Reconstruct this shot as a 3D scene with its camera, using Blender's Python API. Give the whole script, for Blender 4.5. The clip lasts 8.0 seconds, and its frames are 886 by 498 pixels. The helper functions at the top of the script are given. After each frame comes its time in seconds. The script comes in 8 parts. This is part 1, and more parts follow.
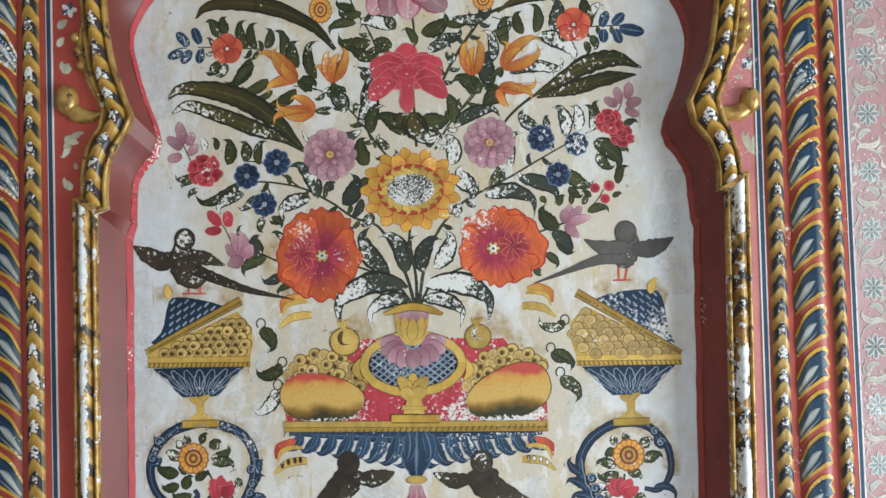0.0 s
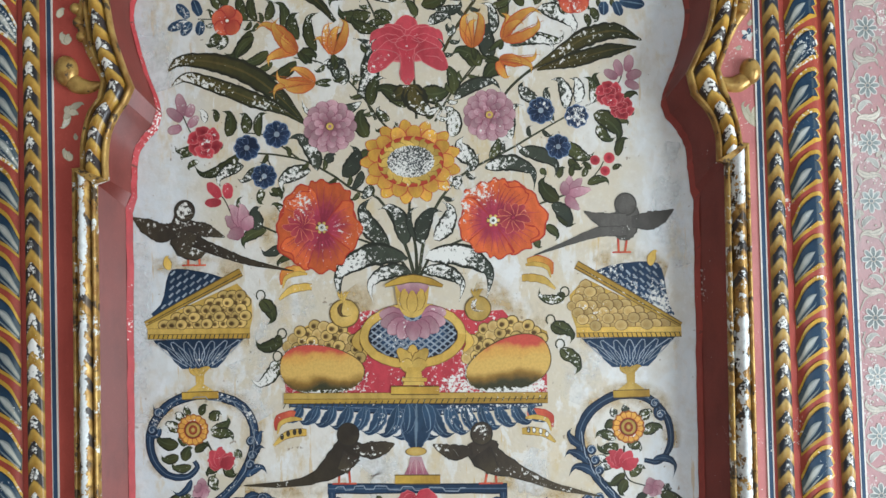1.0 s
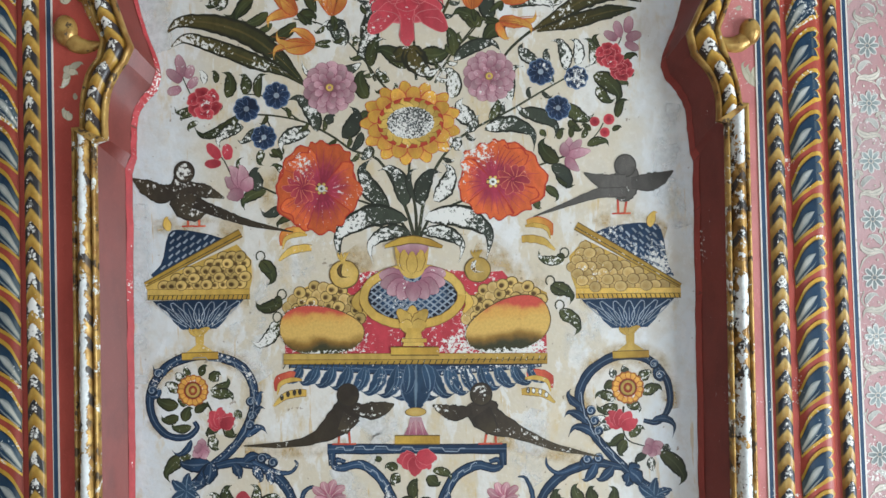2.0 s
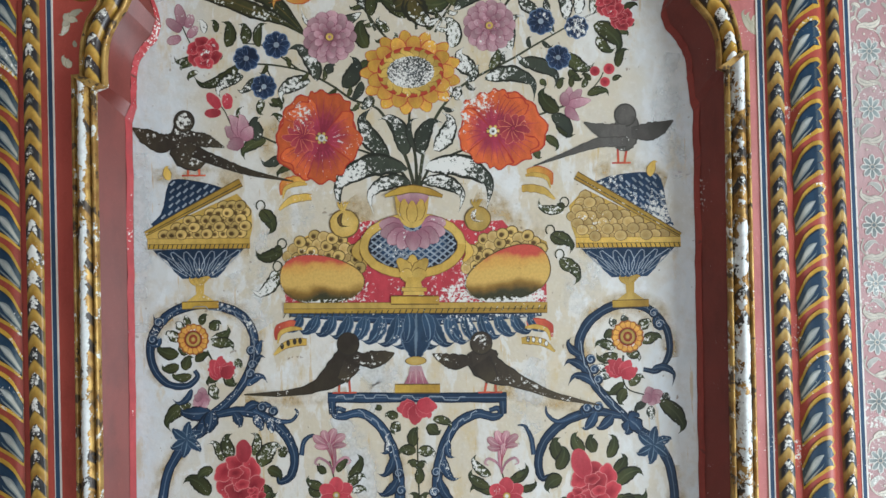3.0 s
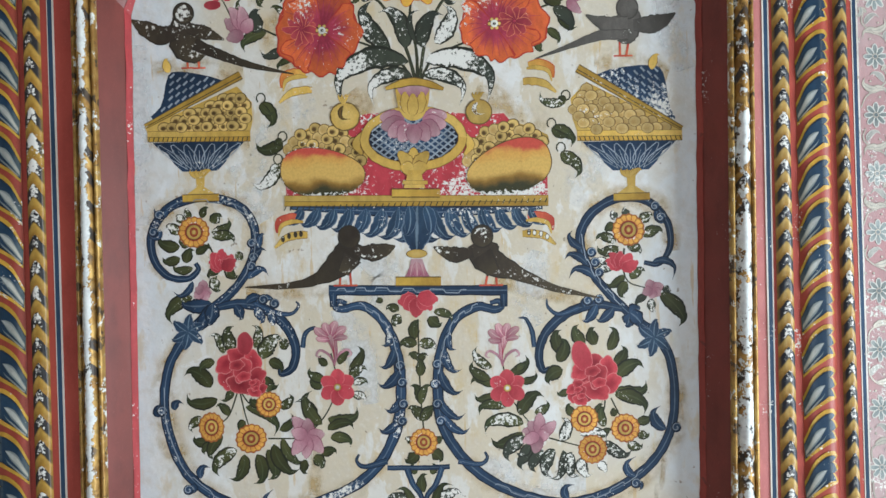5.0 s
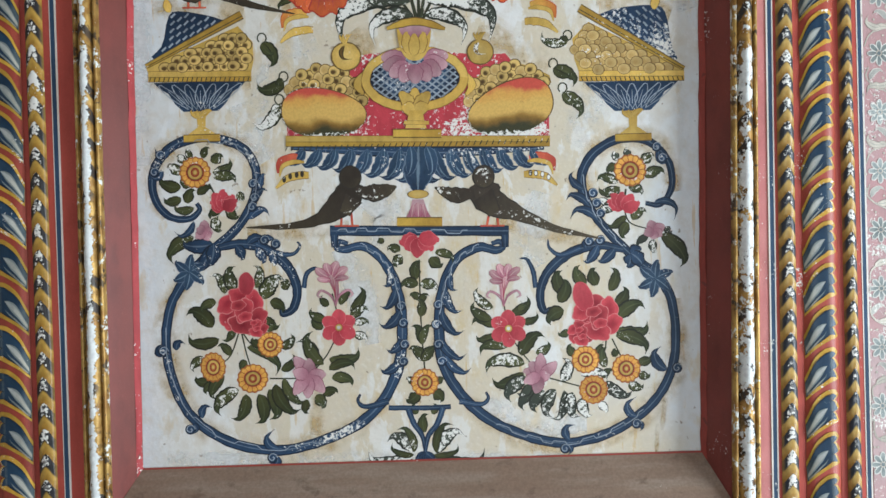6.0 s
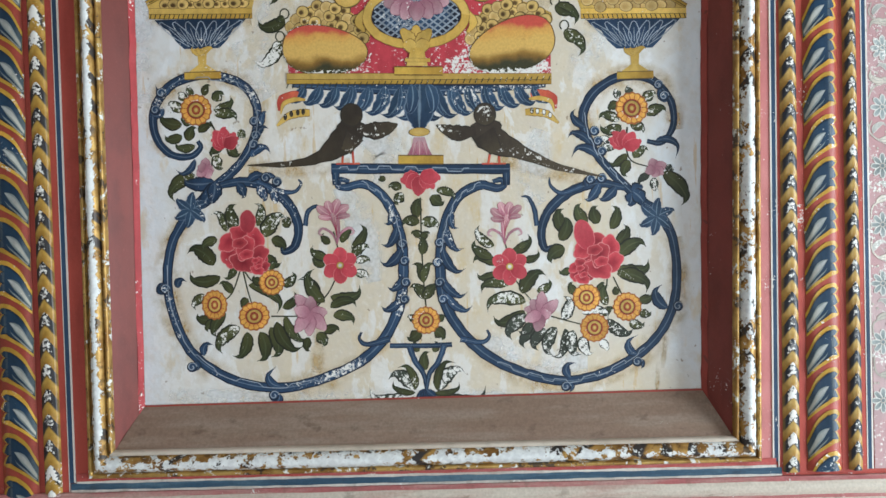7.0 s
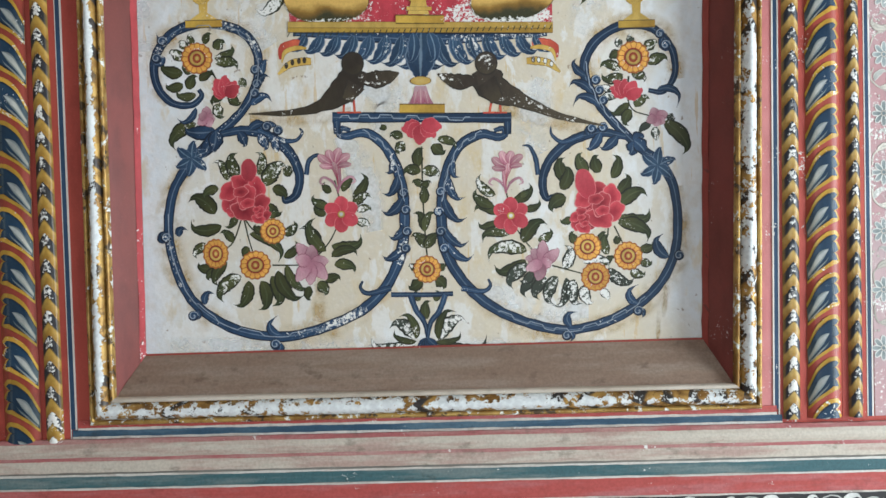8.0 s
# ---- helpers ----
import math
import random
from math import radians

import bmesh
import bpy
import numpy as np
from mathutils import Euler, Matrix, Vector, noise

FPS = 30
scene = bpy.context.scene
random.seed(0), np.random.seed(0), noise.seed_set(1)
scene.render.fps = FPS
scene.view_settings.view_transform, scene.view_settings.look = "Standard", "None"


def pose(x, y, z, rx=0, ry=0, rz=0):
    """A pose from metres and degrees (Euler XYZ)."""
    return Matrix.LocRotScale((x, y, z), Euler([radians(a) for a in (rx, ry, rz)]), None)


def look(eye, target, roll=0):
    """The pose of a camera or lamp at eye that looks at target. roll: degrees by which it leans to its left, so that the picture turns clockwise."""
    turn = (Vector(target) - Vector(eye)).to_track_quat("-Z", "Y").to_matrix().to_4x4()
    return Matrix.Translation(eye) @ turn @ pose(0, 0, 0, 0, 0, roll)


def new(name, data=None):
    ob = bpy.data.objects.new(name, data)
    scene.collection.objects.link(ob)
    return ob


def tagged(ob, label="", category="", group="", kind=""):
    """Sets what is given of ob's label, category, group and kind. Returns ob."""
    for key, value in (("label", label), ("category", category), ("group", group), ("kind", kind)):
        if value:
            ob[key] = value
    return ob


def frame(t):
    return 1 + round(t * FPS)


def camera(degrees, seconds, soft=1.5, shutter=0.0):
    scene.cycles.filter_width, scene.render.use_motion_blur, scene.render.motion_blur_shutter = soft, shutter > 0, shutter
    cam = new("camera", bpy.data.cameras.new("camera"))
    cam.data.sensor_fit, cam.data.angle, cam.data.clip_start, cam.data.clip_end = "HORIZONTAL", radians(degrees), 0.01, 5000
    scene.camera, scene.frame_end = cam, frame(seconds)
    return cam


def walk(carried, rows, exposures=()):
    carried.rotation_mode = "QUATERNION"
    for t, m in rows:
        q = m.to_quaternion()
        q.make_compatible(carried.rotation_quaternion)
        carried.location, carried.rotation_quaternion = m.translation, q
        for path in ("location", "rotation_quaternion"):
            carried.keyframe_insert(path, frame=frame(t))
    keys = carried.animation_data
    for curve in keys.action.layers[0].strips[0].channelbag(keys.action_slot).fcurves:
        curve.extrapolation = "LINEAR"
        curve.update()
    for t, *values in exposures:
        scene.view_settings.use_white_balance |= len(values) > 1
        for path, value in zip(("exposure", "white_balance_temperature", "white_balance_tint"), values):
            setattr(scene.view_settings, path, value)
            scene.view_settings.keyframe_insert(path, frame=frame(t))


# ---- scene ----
cam = camera(59.4, 8.0)
METRES, EYE, TILT, LEAN, TURN = 0.5, 1.6, 2.2, 2.0, 0.0
ROWS = [
    (0.0, 0.0, 0.0, 0.0, -0.0, 0.0, -0.0),
    (0.5, 0.0017, 0.0007, -0.0373, 0.04, -0.05, -0.05),
    (1.0, -0.0008, 0.0005, -0.0792, -0.03, -0.02, -0.06),
    (1.5, -0.0026, 0.0, -0.1241, -0.09, -0.14, -0.08),
    (3.0, -0.0065, -0.003, -0.3116, -0.2, -0.6, -0.09),
    (3.5, -0.0097, -0.0044, -0.3765, -0.29, -0.9, -0.1),
    (4.0, -0.0125, -0.006, -0.4422, -0.36, -1.17, -0.1),
    (4.5, -0.0128, -0.0052, -0.5053, -0.34, -1.43, -0.1),
    (6.0, -0.012, -0.0094, -0.717, -0.2, -2.31, -0.15),
    (6.5, -0.0125, -0.0125, -0.7937, -0.17, -2.59, -0.17),
    (7.0, -0.0152, -0.0162, -0.868, -0.2, -2.94, -0.19),
    (7.5, -0.0176, -0.0205, -0.9432, -0.23, -3.18, -0.22),
    (8.0, -0.0204, -0.0238, -0.999, -0.26, -3.28, -0.23),
]
walk(cam, [(t, pose(0, 0, EYE, TILT, LEAN, TURN) @ pose(METRES * x, METRES * y, METRES * z, 90 + pitch, roll, yaw)) for t, x, y, z, yaw, pitch, roll in ROWS],
     [(0.0, 0.12), (1.5, 0.15), (3.0, 0.0), (4.5, 0.03), (6.0, 0.07), (8.0, 0.09)])

# ---- world and lights ----
world = bpy.data.worlds.new("daylight")
scene.world = world
world.use_nodes = True
sky = world.node_tree.nodes.new("ShaderNodeTexSky")
sky.sky_type, sky.sun_disc = "NISHITA", False
sky.sun_elevation, sky.sun_rotation = radians(38), radians(110)
background = world.node_tree.nodes["Background"]
background.inputs["Strength"].default_value = 0.1
world.node_tree.links.new(sky.outputs["Color"], background.inputs["Color"])


def window_light(name, place, target, wide, high, watts, colour):
    lamp = bpy.data.lights.new(name, "AREA")
    lamp.shape, lamp.size, lamp.size_y, lamp.energy, lamp.color = "RECTANGLE", wide, high, watts, colour
    ob = new(name, lamp)
    ob.matrix_world = look(place, target)
    return ob


# window daylight from the right, and an added fill lamp behind the camera
window_light("window_daylight", (2.16, 0.05, 0.95), (-0.5, 1.0, 1.15), 0.9, 1.6, 76, (0.80, 0.92, 1.0))
window_light("front_fill", (0.85, -2.36, 0.8), (0.1, 1.1, 1.2), 1.5, 1.5, 25, (0.80, 0.92, 1.0))

# ---- materials ----
YB = 1.107       # face of the niche's back
YF = 1.066       # face of the wall
PLASTER = (0.74, 0.73, 0.69)


class Nodes:
    """Short calls for a material's node tree."""

    def __init__(self, name, rough=0.6, metal=0.0):
        self.mat = bpy.data.materials.new(name)
        self.mat.use_nodes = True
        self.tree = self.mat.node_tree
        self.bsdf = self.tree.nodes["Principled BSDF"]
        self.bsdf.inputs["Roughness"].default_value = rough
        self.bsdf.inputs["Metallic"].default_value = metal
        self.bsdf.inputs["Specular IOR Level"].default_value = 0.24

    def put(self, socket, value):
        if isinstance(value, bpy.types.NodeSocket):
            self.tree.links.new(value, socket)
        elif isinstance(value, tuple) and len(value) == 3 and socket.type == "RGBA":
            socket.default_value = (*value, 1)
        else:
            socket.default_value = value

    def math(self, op, a, b=0.0, c=0.0, clamp=False):
        n = self.tree.nodes.new("ShaderNodeMath")
        n.operation, n.use_clamp = op, clamp
        for socket, value in zip(n.inputs, (a, b, c)):
            self.put(socket, value)
        return n.outputs[0]

    def step(self, x, low, high):
        n = self.tree.nodes.new("ShaderNodeMapRange")
        n.interpolation_type = "SMOOTHSTEP"
        self.put(n.inputs[0], x)
        self.put(n.inputs[1], low)
        self.put(n.inputs[2], high)
        return n.outputs[0]

    def mix(self, fac, a, b, blend="MIX"):
        n = self.tree.nodes.new("ShaderNodeMix")
        n.data_type, n.blend_type = "RGBA", blend
        self.put(n.inputs[0], fac)
        self.put(n.inputs[6], a)
        self.put(n.inputs[7], b)
        return n.outputs[2]

    def place(self, scale=(1, 1, 1)):
        g = self.tree.nodes.new("ShaderNodeNewGeometry")
        m = self.tree.nodes.new("ShaderNodeVectorMath")
        m.operation = "MULTIPLY"
        self.tree.links.new(g.outputs["Position"], m.inputs[0])
        m.inputs[1].default_value = scale
        return m.outputs[0]

    def noise(self, scale, detail=3.0, where=None, rough=0.55, distortion=0.0):
        n = self.tree.nodes.new("ShaderNodeTexNoise")
        n.inputs["Scale"].default_value, n.inputs["Detail"].default_value = scale, detail
        n.inputs["Roughness"].default_value, n.inputs["Distortion"].default_value = rough, distortion
        self.tree.links.new(where or self.place(), n.inputs["Vector"])
        return n.outputs["Fac"]

    def uv(self):
        n = self.tree.nodes.new("ShaderNodeUVMap")
        s = self.tree.nodes.new("ShaderNodeSeparateXYZ")
        self.tree.links.new(n.outputs[0], s.inputs[0])
        return s.outputs[0], s.outputs[1]

    def chance(self):
        return self.tree.nodes.new("ShaderNodeObjectInfo").outputs["Random"]

    def bump(self, height, strength=0.3, distance=0.002):
        n = self.tree.nodes.new("ShaderNodeBump")
        n.inputs["Strength"].default_value, n.inputs["Distance"].default_value = strength, distance
        self.put(n.inputs["Height"], height)
        self.tree.links.new(n.outputs[0], self.bsdf.inputs["Normal"])

    def flakes(self, colour, amount, fine=165.0, base=PLASTER, keep=None, lump=13.0):
        """Lost paint: small ragged flakes that gather in places and show the ground."""
        spots = self.noise(fine, 5.0, rough=0.68)
        lumps = self.math("SUBTRACT", self.noise(lump, 2.0), 0.5)
        odd = self.math("SUBTRACT", self.chance(), 0.5)
        if keep is not None:
            spots = self.math("MULTIPLY_ADD", keep, -0.30, spots)
        sum_ = self.math("ADD", self.math("MULTIPLY_ADD", lumps, 0.75, spots), self.math("MULTIPLY", odd, 0.16))
        edge = 0.80 - 0.3 * amount
        mask = self.step(sum_, edge, edge + 0.02)
        return self.mix(mask, colour, base), mask

    def done(self, colour):
        self.put(self.bsdf.inputs["Base Color"], colour)
        return self.mat


def paint(name, inner, outer=None, edge=None, edge_w=0.16, rib=None, flake=0.25, radial=False, rough=0.5, both=False, fine=230.0, start=0.05, stop=0.97):
    """Brushed paint. inner to outer along the stroke (or out from the centre), a line of another colour at its edges."""
    n = Nodes(name, rough)
    u, v = n.uv()
    wobble = n.math("MULTIPLY", n.math("SUBTRACT", n.noise(120.0, 2.0), 0.5), 0.35)
    side = n.math("ABSOLUTE", u)
    run = n.math("ADD", side if radial else v, wobble)
    colour = n.mix(n.step(run, start, stop), inner, outer or inner)
    if rib:
        colour = n.mix(n.math("SUBTRACT", 1.0, n.step(n.math("ADD", side, n.math("MULTIPLY", wobble, 0.4)), 0.03, 0.16)), colour, rib)
    tone = n.math("MULTIPLY_ADD", n.chance(), 0.5, 0.76)
    grey = n.tree.nodes.new("ShaderNodeCombineXYZ")
    for socket in grey.inputs:
        n.put(socket, tone)
    colour = n.mix(1.0, colour, grey.outputs[0], "MULTIPLY")
    brush = n.noise(90.0, 4.0, n.place((1, 1, 0.5)))
    colour = n.mix(0.5, colour, n.mix(n.step(brush, 0.3, 0.7), (0.55, 0.55, 0.55), (1.0, 1.0, 1.0)), "MULTIPLY")
    colour = n.mix(0.22, colour, n.mix(n.step(n.noise(700.0, 2.0), 0.35, 0.65), (0.5, 0.5, 0.5), (1.0, 1.0, 1.0)), "MULTIPLY")
    if edge:
        colour = n.mix(n.step(n.math("ADD", side, n.math("MULTIPLY", wobble, 0.5)), 1 - edge_w * 1.4, 1 - edge_w * 0.6), colour, edge)
        if both:
            colour = n.mix(n.step(v, 1 - edge_w * 0.8, 1 - edge_w * 0.3), colour, edge)
    colour, mask = n.flakes(colour, flake, fine, keep=n.step(side, 0.62, 0.98) if edge else None)
    n.put(n.bsdf.inputs["Roughness"], n.math("MULTIPLY_ADD", mask, 0.3, rough))
    n.bump(n.math("SUBTRACT", brush, mask), 0.25, 0.0008)
    return n.done(colour)


def wall_paint(name, colour, dark, flake=0.2, rough=0.45, streak=0.4):
    """Old limewash or distemper on plaster, blotched and rubbed."""
    n = Nodes(name, rough)
    big = n.noise(6.0, 4.0)
    mid = n.noise(34.0, 5.0, n.place((1, 1, streak)), 0.65)
    c = n.mix(n.step(big, 0.3, 0.7), colour, dark)
    c = n.mix(n.math("MULTIPLY", n.step(mid, 0.42, 0.75), 0.55), c, tuple(0.62 * k for k in dark))
    c = n.mix(n.math("MULTIPLY", n.step(n.noise(420.0, 2.0), 0.55, 0.8), 0.25), c, tuple(min(1, 1.35 * k + 0.03) for k in colour))
    c, mask = n.flakes(c, flake, 240.0)
    n.put(n.bsdf.inputs["Roughness"], n.math("MULTIPLY_ADD", mask, 0.35, rough))
    n.bump(n.math("SUBTRACT", n.math("MULTIPLY_ADD", mid, 0.6, big), mask), 0.35, 0.0015)
    return n.done(c)


def weathered(name, colour, wash, grime, amount, rough=0.5):
    """Distemper rubbed along its length: long streaks of an older wash, grime in the hollows, chips down to plaster."""
    n = Nodes(name, rough)
    long = n.noise(9.0, 6.0, n.place((0.7, 1, 6.0)), 0.65)
    blot = n.noise(26.0, 5.0, n.place((1, 1, 1.8)), 0.68)
    c = n.mix(n.math("MULTIPLY", n.step(long, 0.5 - 0.15 * amount, 0.66), 0.8), colour, wash)
    c = n.mix(n.math("MULTIPLY", n.step(blot, 0.56, 0.70), amount), c, grime)
    c = n.mix(0.35, c, n.mix(n.step(n.noise(260.0, 4.0, rough=0.65), 0.32, 0.68), (0.5, 0.48, 0.46), (1.0, 1.0, 1.0)), "MULTIPLY")
    c, mask = n.flakes(c, 0.2, 200.0, lump=30.0)
    n.put(n.bsdf.inputs["Roughness"], n.math("MULTIPLY_ADD", mask, 0.3, rough))
    n.bump(n.math("SUBTRACT", n.math("MULTIPLY_ADD", blot, 0.8, long), mask), 0.45, 0.0015)
    return n.done(c)


def mural_ground():
    """Cream distemper washed over white lime plaster: bare and bluish towards the sides, with patches, drips and ochre stains."""
    n = Nodes("mural_plaster", 0.62)
    big = n.noise(4.5, 5.0, rough=0.6)
    part = n.tree.nodes.new("ShaderNodeSeparateXYZ")
    n.tree.links.new(n.place(), part.inputs[0])
    out = n.math("ABSOLUTE", n.math("ADD", part.outputs[0], 0.045))
    out = n.math("ADD", out, n.math("MULTIPLY", n.math("SUBTRACT", big, 0.5), 0.5))
    drip = n.noise(15.0, 5.0, n.place((1.5, 1, 0.6)), 0.6)
    c = n.mix(n.step(out, 0.24, 0.40), (0.605, 0.535, 0.415), (0.655, 0.69, 0.72))
    c = n.mix(n.math("MULTIPLY", n.step(drip, 0.53, 0.585), 0.55), c, (0.72, 0.74, 0.755))
    scour = n.noise(7.0, 7.0, n.place((1.3, 1, 0.8)), 0.66, 0.4)
    c = n.mix(n.math("MULTIPLY", n.step(scour, 0.565, 0.585), 0.55), c, (0.74, 0.755, 0.765))
    c = n.mix(n.math("MULTIPLY", n.step(n.noise(12.0, 6.0, n.place((2.0, 1, 0.9)), 0.65), 0.56, 0.68), 0.5), c, (0.58, 0.43, 0.20))
    c = n.mix(n.math("MULTIPLY", n.step(n.noise(24.0, 5.0, n.place((4.0, 1, 0.4)), 0.6), 0.65, 0.70), 0.55), c, (0.55, 0.35, 0.10))
    c = n.mix(n.math("MULTIPLY", n.step(n.noise(48.0, 5.0, rough=0.7), 0.42, 0.72), 0.5), c, (0.56, 0.51, 0.44))
    c = n.mix(n.math("MULTIPLY", n.step(n.noise(120.0, 4.0, rough=0.7), 0.5, 0.75), 0.25), c, (0.80, 0.79, 0.77))
    c = n.mix(n.math("MULTIPLY", n.step(n.noise(80.0, 3.0), 0.70, 0.735), 0.7), c, (0.24, 0.18, 0.13))
    n.bump(n.math("MULTIPLY_ADD", n.noise(26.0, 5.0), 0.9, n.noise(190.0, 4.0)), 0.45, 0.0012)
    return n.done(c)


def chevron_paint(name, light, deep, dark, flake, period_shift=0.0, rough=0.3):
    """Overlapping pointed scales painted on a round moulding: ochre with dark arrow tips. v counts the scales."""
    n = Nodes(name, rough)
    u, v = n.uv()
    side = n.math("ABSOLUTE", u)
    wob = n.math("MULTIPLY", n.math("SUBTRACT", n.noise(70.0, 3.0), 0.5), 0.16)
    t = n.math("FRACT", n.math("ADD", n.math("MULTIPLY_ADD", n.math("POWER", side, 1.35), 0.5, v), wob))
    c = n.mix(n.step(t, 0.0, 0.5), deep, light)
    shade = n.math("MULTIPLY", n.step(t, 0.42, 0.56), n.math("SUBTRACT", 1.0, n.math("MULTIPLY", n.step(side, 0.75, 1.0), 0.45)))
    c = n.mix(shade, c, dark)
    # grey highlight painted into the colour along the crown of each dark tip
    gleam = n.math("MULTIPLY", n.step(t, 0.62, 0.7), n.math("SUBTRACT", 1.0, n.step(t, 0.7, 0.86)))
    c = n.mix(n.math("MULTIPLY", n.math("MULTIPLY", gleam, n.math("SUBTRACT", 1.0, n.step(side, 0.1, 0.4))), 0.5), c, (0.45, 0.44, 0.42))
    c = n.mix(0.45, c, n.mix(n.step(n.noise(160.0, 4.0), 0.3, 0.7), (0.5, 0.48, 0.45), (1.0, 1.0, 1.0)), "MULTIPLY")
    worn = n.math("MULTIPLY", n.math("MULTIPLY", n.step(t, 0.42, 0.6), n.math("SUBTRACT", 1.0, n.step(side, 0.25, 0.85))), 0.30)
    spots = n.math("ADD", n.noise(210.0, 4.0, rough=0.62), n.math("MULTIPLY_ADD", n.math("SUBTRACT", n.noise(5.0, 2.0), 0.5), 0.9, worn))
    edge = 0.98 - 0.3 * flake
    mask = n.step(spots, edge, edge + 0.02)
    c = n.mix(mask, c, PLASTER)
    n.put(n.bsdf.inputs["Roughness"], n.math("MULTIPLY_ADD", mask, 0.4, rough))
    n.bump(n.math("SUBTRACT", n.noise(90.0, 3.0), mask), 0.3, 0.001)
    return n.done(c)


def gilding(name, flake, rough=0.32, dark=0.57, fine=130.0):
    """Old gold leaf over plaster, browned in patches, with flakes lost down to white ground and dark size."""
    n = Nodes(name, rough, 0.35)
    c = n.mix(n.step(n.noise(45.0, 4.0), 0.35, 0.65), (0.27, 0.14, 0.04), (0.50, 0.32, 0.10))
    c = n.mix(n.math("MULTIPLY", n.step(n.noise(44.0, 4.0, rough=0.65), dark, dark + 0.04), 0.9), c, (0.06, 0.045, 0.035))
    c, mask = n.flakes(c, flake, fine, (0.74, 0.77, 0.74), lump=36.0)
    n.put(n.bsdf.inputs["Roughness"], n.math("MULTIPLY_ADD", mask, 0.35, rough))
    n.put(n.bsdf.inputs["Metallic"], n.math("MULTIPLY_ADD", mask, -0.35, 0.35))
    n.bump(n.math("SUBTRACT", n.noise(120.0, 4.0), mask), 0.5, 0.0015)
    return n.done(c)


def worn_gilding(name, light, deep, dark, core, loss, rough=0.35):
    """Gilt roll with dark chevrons, its crown rubbed through to white ground in a ragged run down the middle."""
    n = Nodes(name, rough, 0.2)
    u, v = n.uv()
    side = n.math("ABSOLUTE", n.math("ADD", u, n.math("MULTIPLY", n.math("SUBTRACT", n.noise(28.0, 2.0), 0.5), 0.5)))
    t = n.math("FRACT", n.math("ADD", n.math("MULTIPLY_ADD", n.math("POWER", side, 1.3), 0.5, v), n.math("MULTIPLY", n.noise(60.0, 3.0), 0.25)))
    c = n.mix(n.step(n.noise(60.0, 4.0), 0.35, 0.65), deep, light)
    c = n.mix(n.math("MULTIPLY", n.step(t, 0.52, 0.64), n.step(n.noise(16.0, 2.0), 0.40, 0.52)), c, dark)
    c = n.mix(n.math("MULTIPLY", n.step(n.noise(75.0, 4.0, rough=0.65), 0.55, 0.6), 0.8), c, tuple(0.45 * k for k in deep))
    run = n.math("MULTIPLY", n.math("SUBTRACT", 1.0, n.step(side, 0.1, 0.75)), core)
    fine = n.math("MULTIPLY_ADD", n.math("SUBTRACT", n.noise(330.0, 3.0), 0.5), 0.35, n.noise(95.0, 5.0, rough=0.65))
    spots = n.math("ADD", n.math("ADD", fine, run), n.math("MULTIPLY", n.math("SUBTRACT", n.noise(13.0, 2.0), 0.5), 0.8))
    mask = n.step(spots, 0.86 - 0.3 * loss, 0.875 - 0.3 * loss)
    c = n.mix(mask, c, n.mix(n.step(n.noise(150.0, 4.0), 0.3, 0.7), (0.60, 0.62, 0.62), (0.76, 0.79, 0.78)))
    n.put(n.bsdf.inputs["Roughness"], n.math("MULTIPLY_ADD", mask, 0.4, rough))
    n.put(n.bsdf.inputs["Metallic"], n.math("MULTIPLY_ADD", mask, -0.2, 0.2))
    n.bump(n.math("SUBTRACT", n.noise(120.0, 4.0), mask), 0.6, 0.0015)
    return n.done(c)


def melon_paint():
    """Yellow skin blushing red at the top and turning dark olive underneath; v runs up the fruit."""
    n = Nodes("melon_skin", 0.5)
    u, v = n.uv()
    up = n.math("ADD", v, n.math("MULTIPLY", n.math("SUBTRACT", n.noise(24.0, 5.0), 0.5), 0.42))
    c = n.mix(n.step(up, 0.10, 0.30), (0.045, 0.045, 0.022), (0.26, 0.14, 0.03))
    c = n.mix(n.step(up, 0.24, 0.42), c, (0.66, 0.42, 0.12))
    c = n.mix(n.step(up, 0.55, 0.74), c, (0.66, 0.36, 0.09))
    c = n.mix(n.step(up, 0.73, 0.86), c, (0.56, 0.085, 0.06))
    c = n.mix(n.math("MULTIPLY", n.step(n.noise(70.0, 5.0, rough=0.7), 0.6, 0.68), 0.35), c, (0.34, 0.18, 0.05))
    c = n.mix(0.3, c, n.mix(n.step(n.noise(300.0, 3.0), 0.35, 0.65), (0.6, 0.6, 0.6), (1.0, 1.0, 1.0)), "MULTIPLY")
    low = n.math("MULTIPLY", n.math("SUBTRACT", 1.0, n.step(v, 0.03, 0.17)), 0.28)
    mask = n.step(n.math("ADD", n.noise(150.0, 5.0, rough=0.65), low), 0.74, 0.76)
    return n.done(n.mix(mask, c, PLASTER))


GROUND = mural_ground()
RED_WALL = wall_paint("red_distemper", (0.46, 0.085, 0.062), (0.38, 0.065, 0.05), 0.14)
PINK_WALL = wall_paint("pink_distemper", (0.56, 0.23, 0.22), (0.47, 0.15, 0.15), 0.24)
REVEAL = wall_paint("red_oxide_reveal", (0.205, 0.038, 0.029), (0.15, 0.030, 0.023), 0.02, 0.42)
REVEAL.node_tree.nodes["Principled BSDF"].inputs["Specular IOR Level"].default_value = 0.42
EDGE_DULL = wall_paint("dull_red_line", (0.34, 0.065, 0.05), (0.26, 0.05, 0.04), 0.1)
SILL = weathered("dusty_sill", (0.25, 0.17, 0.125), (0.31, 0.24, 0.19), (0.13, 0.085, 0.06), 0.6, 0.75)
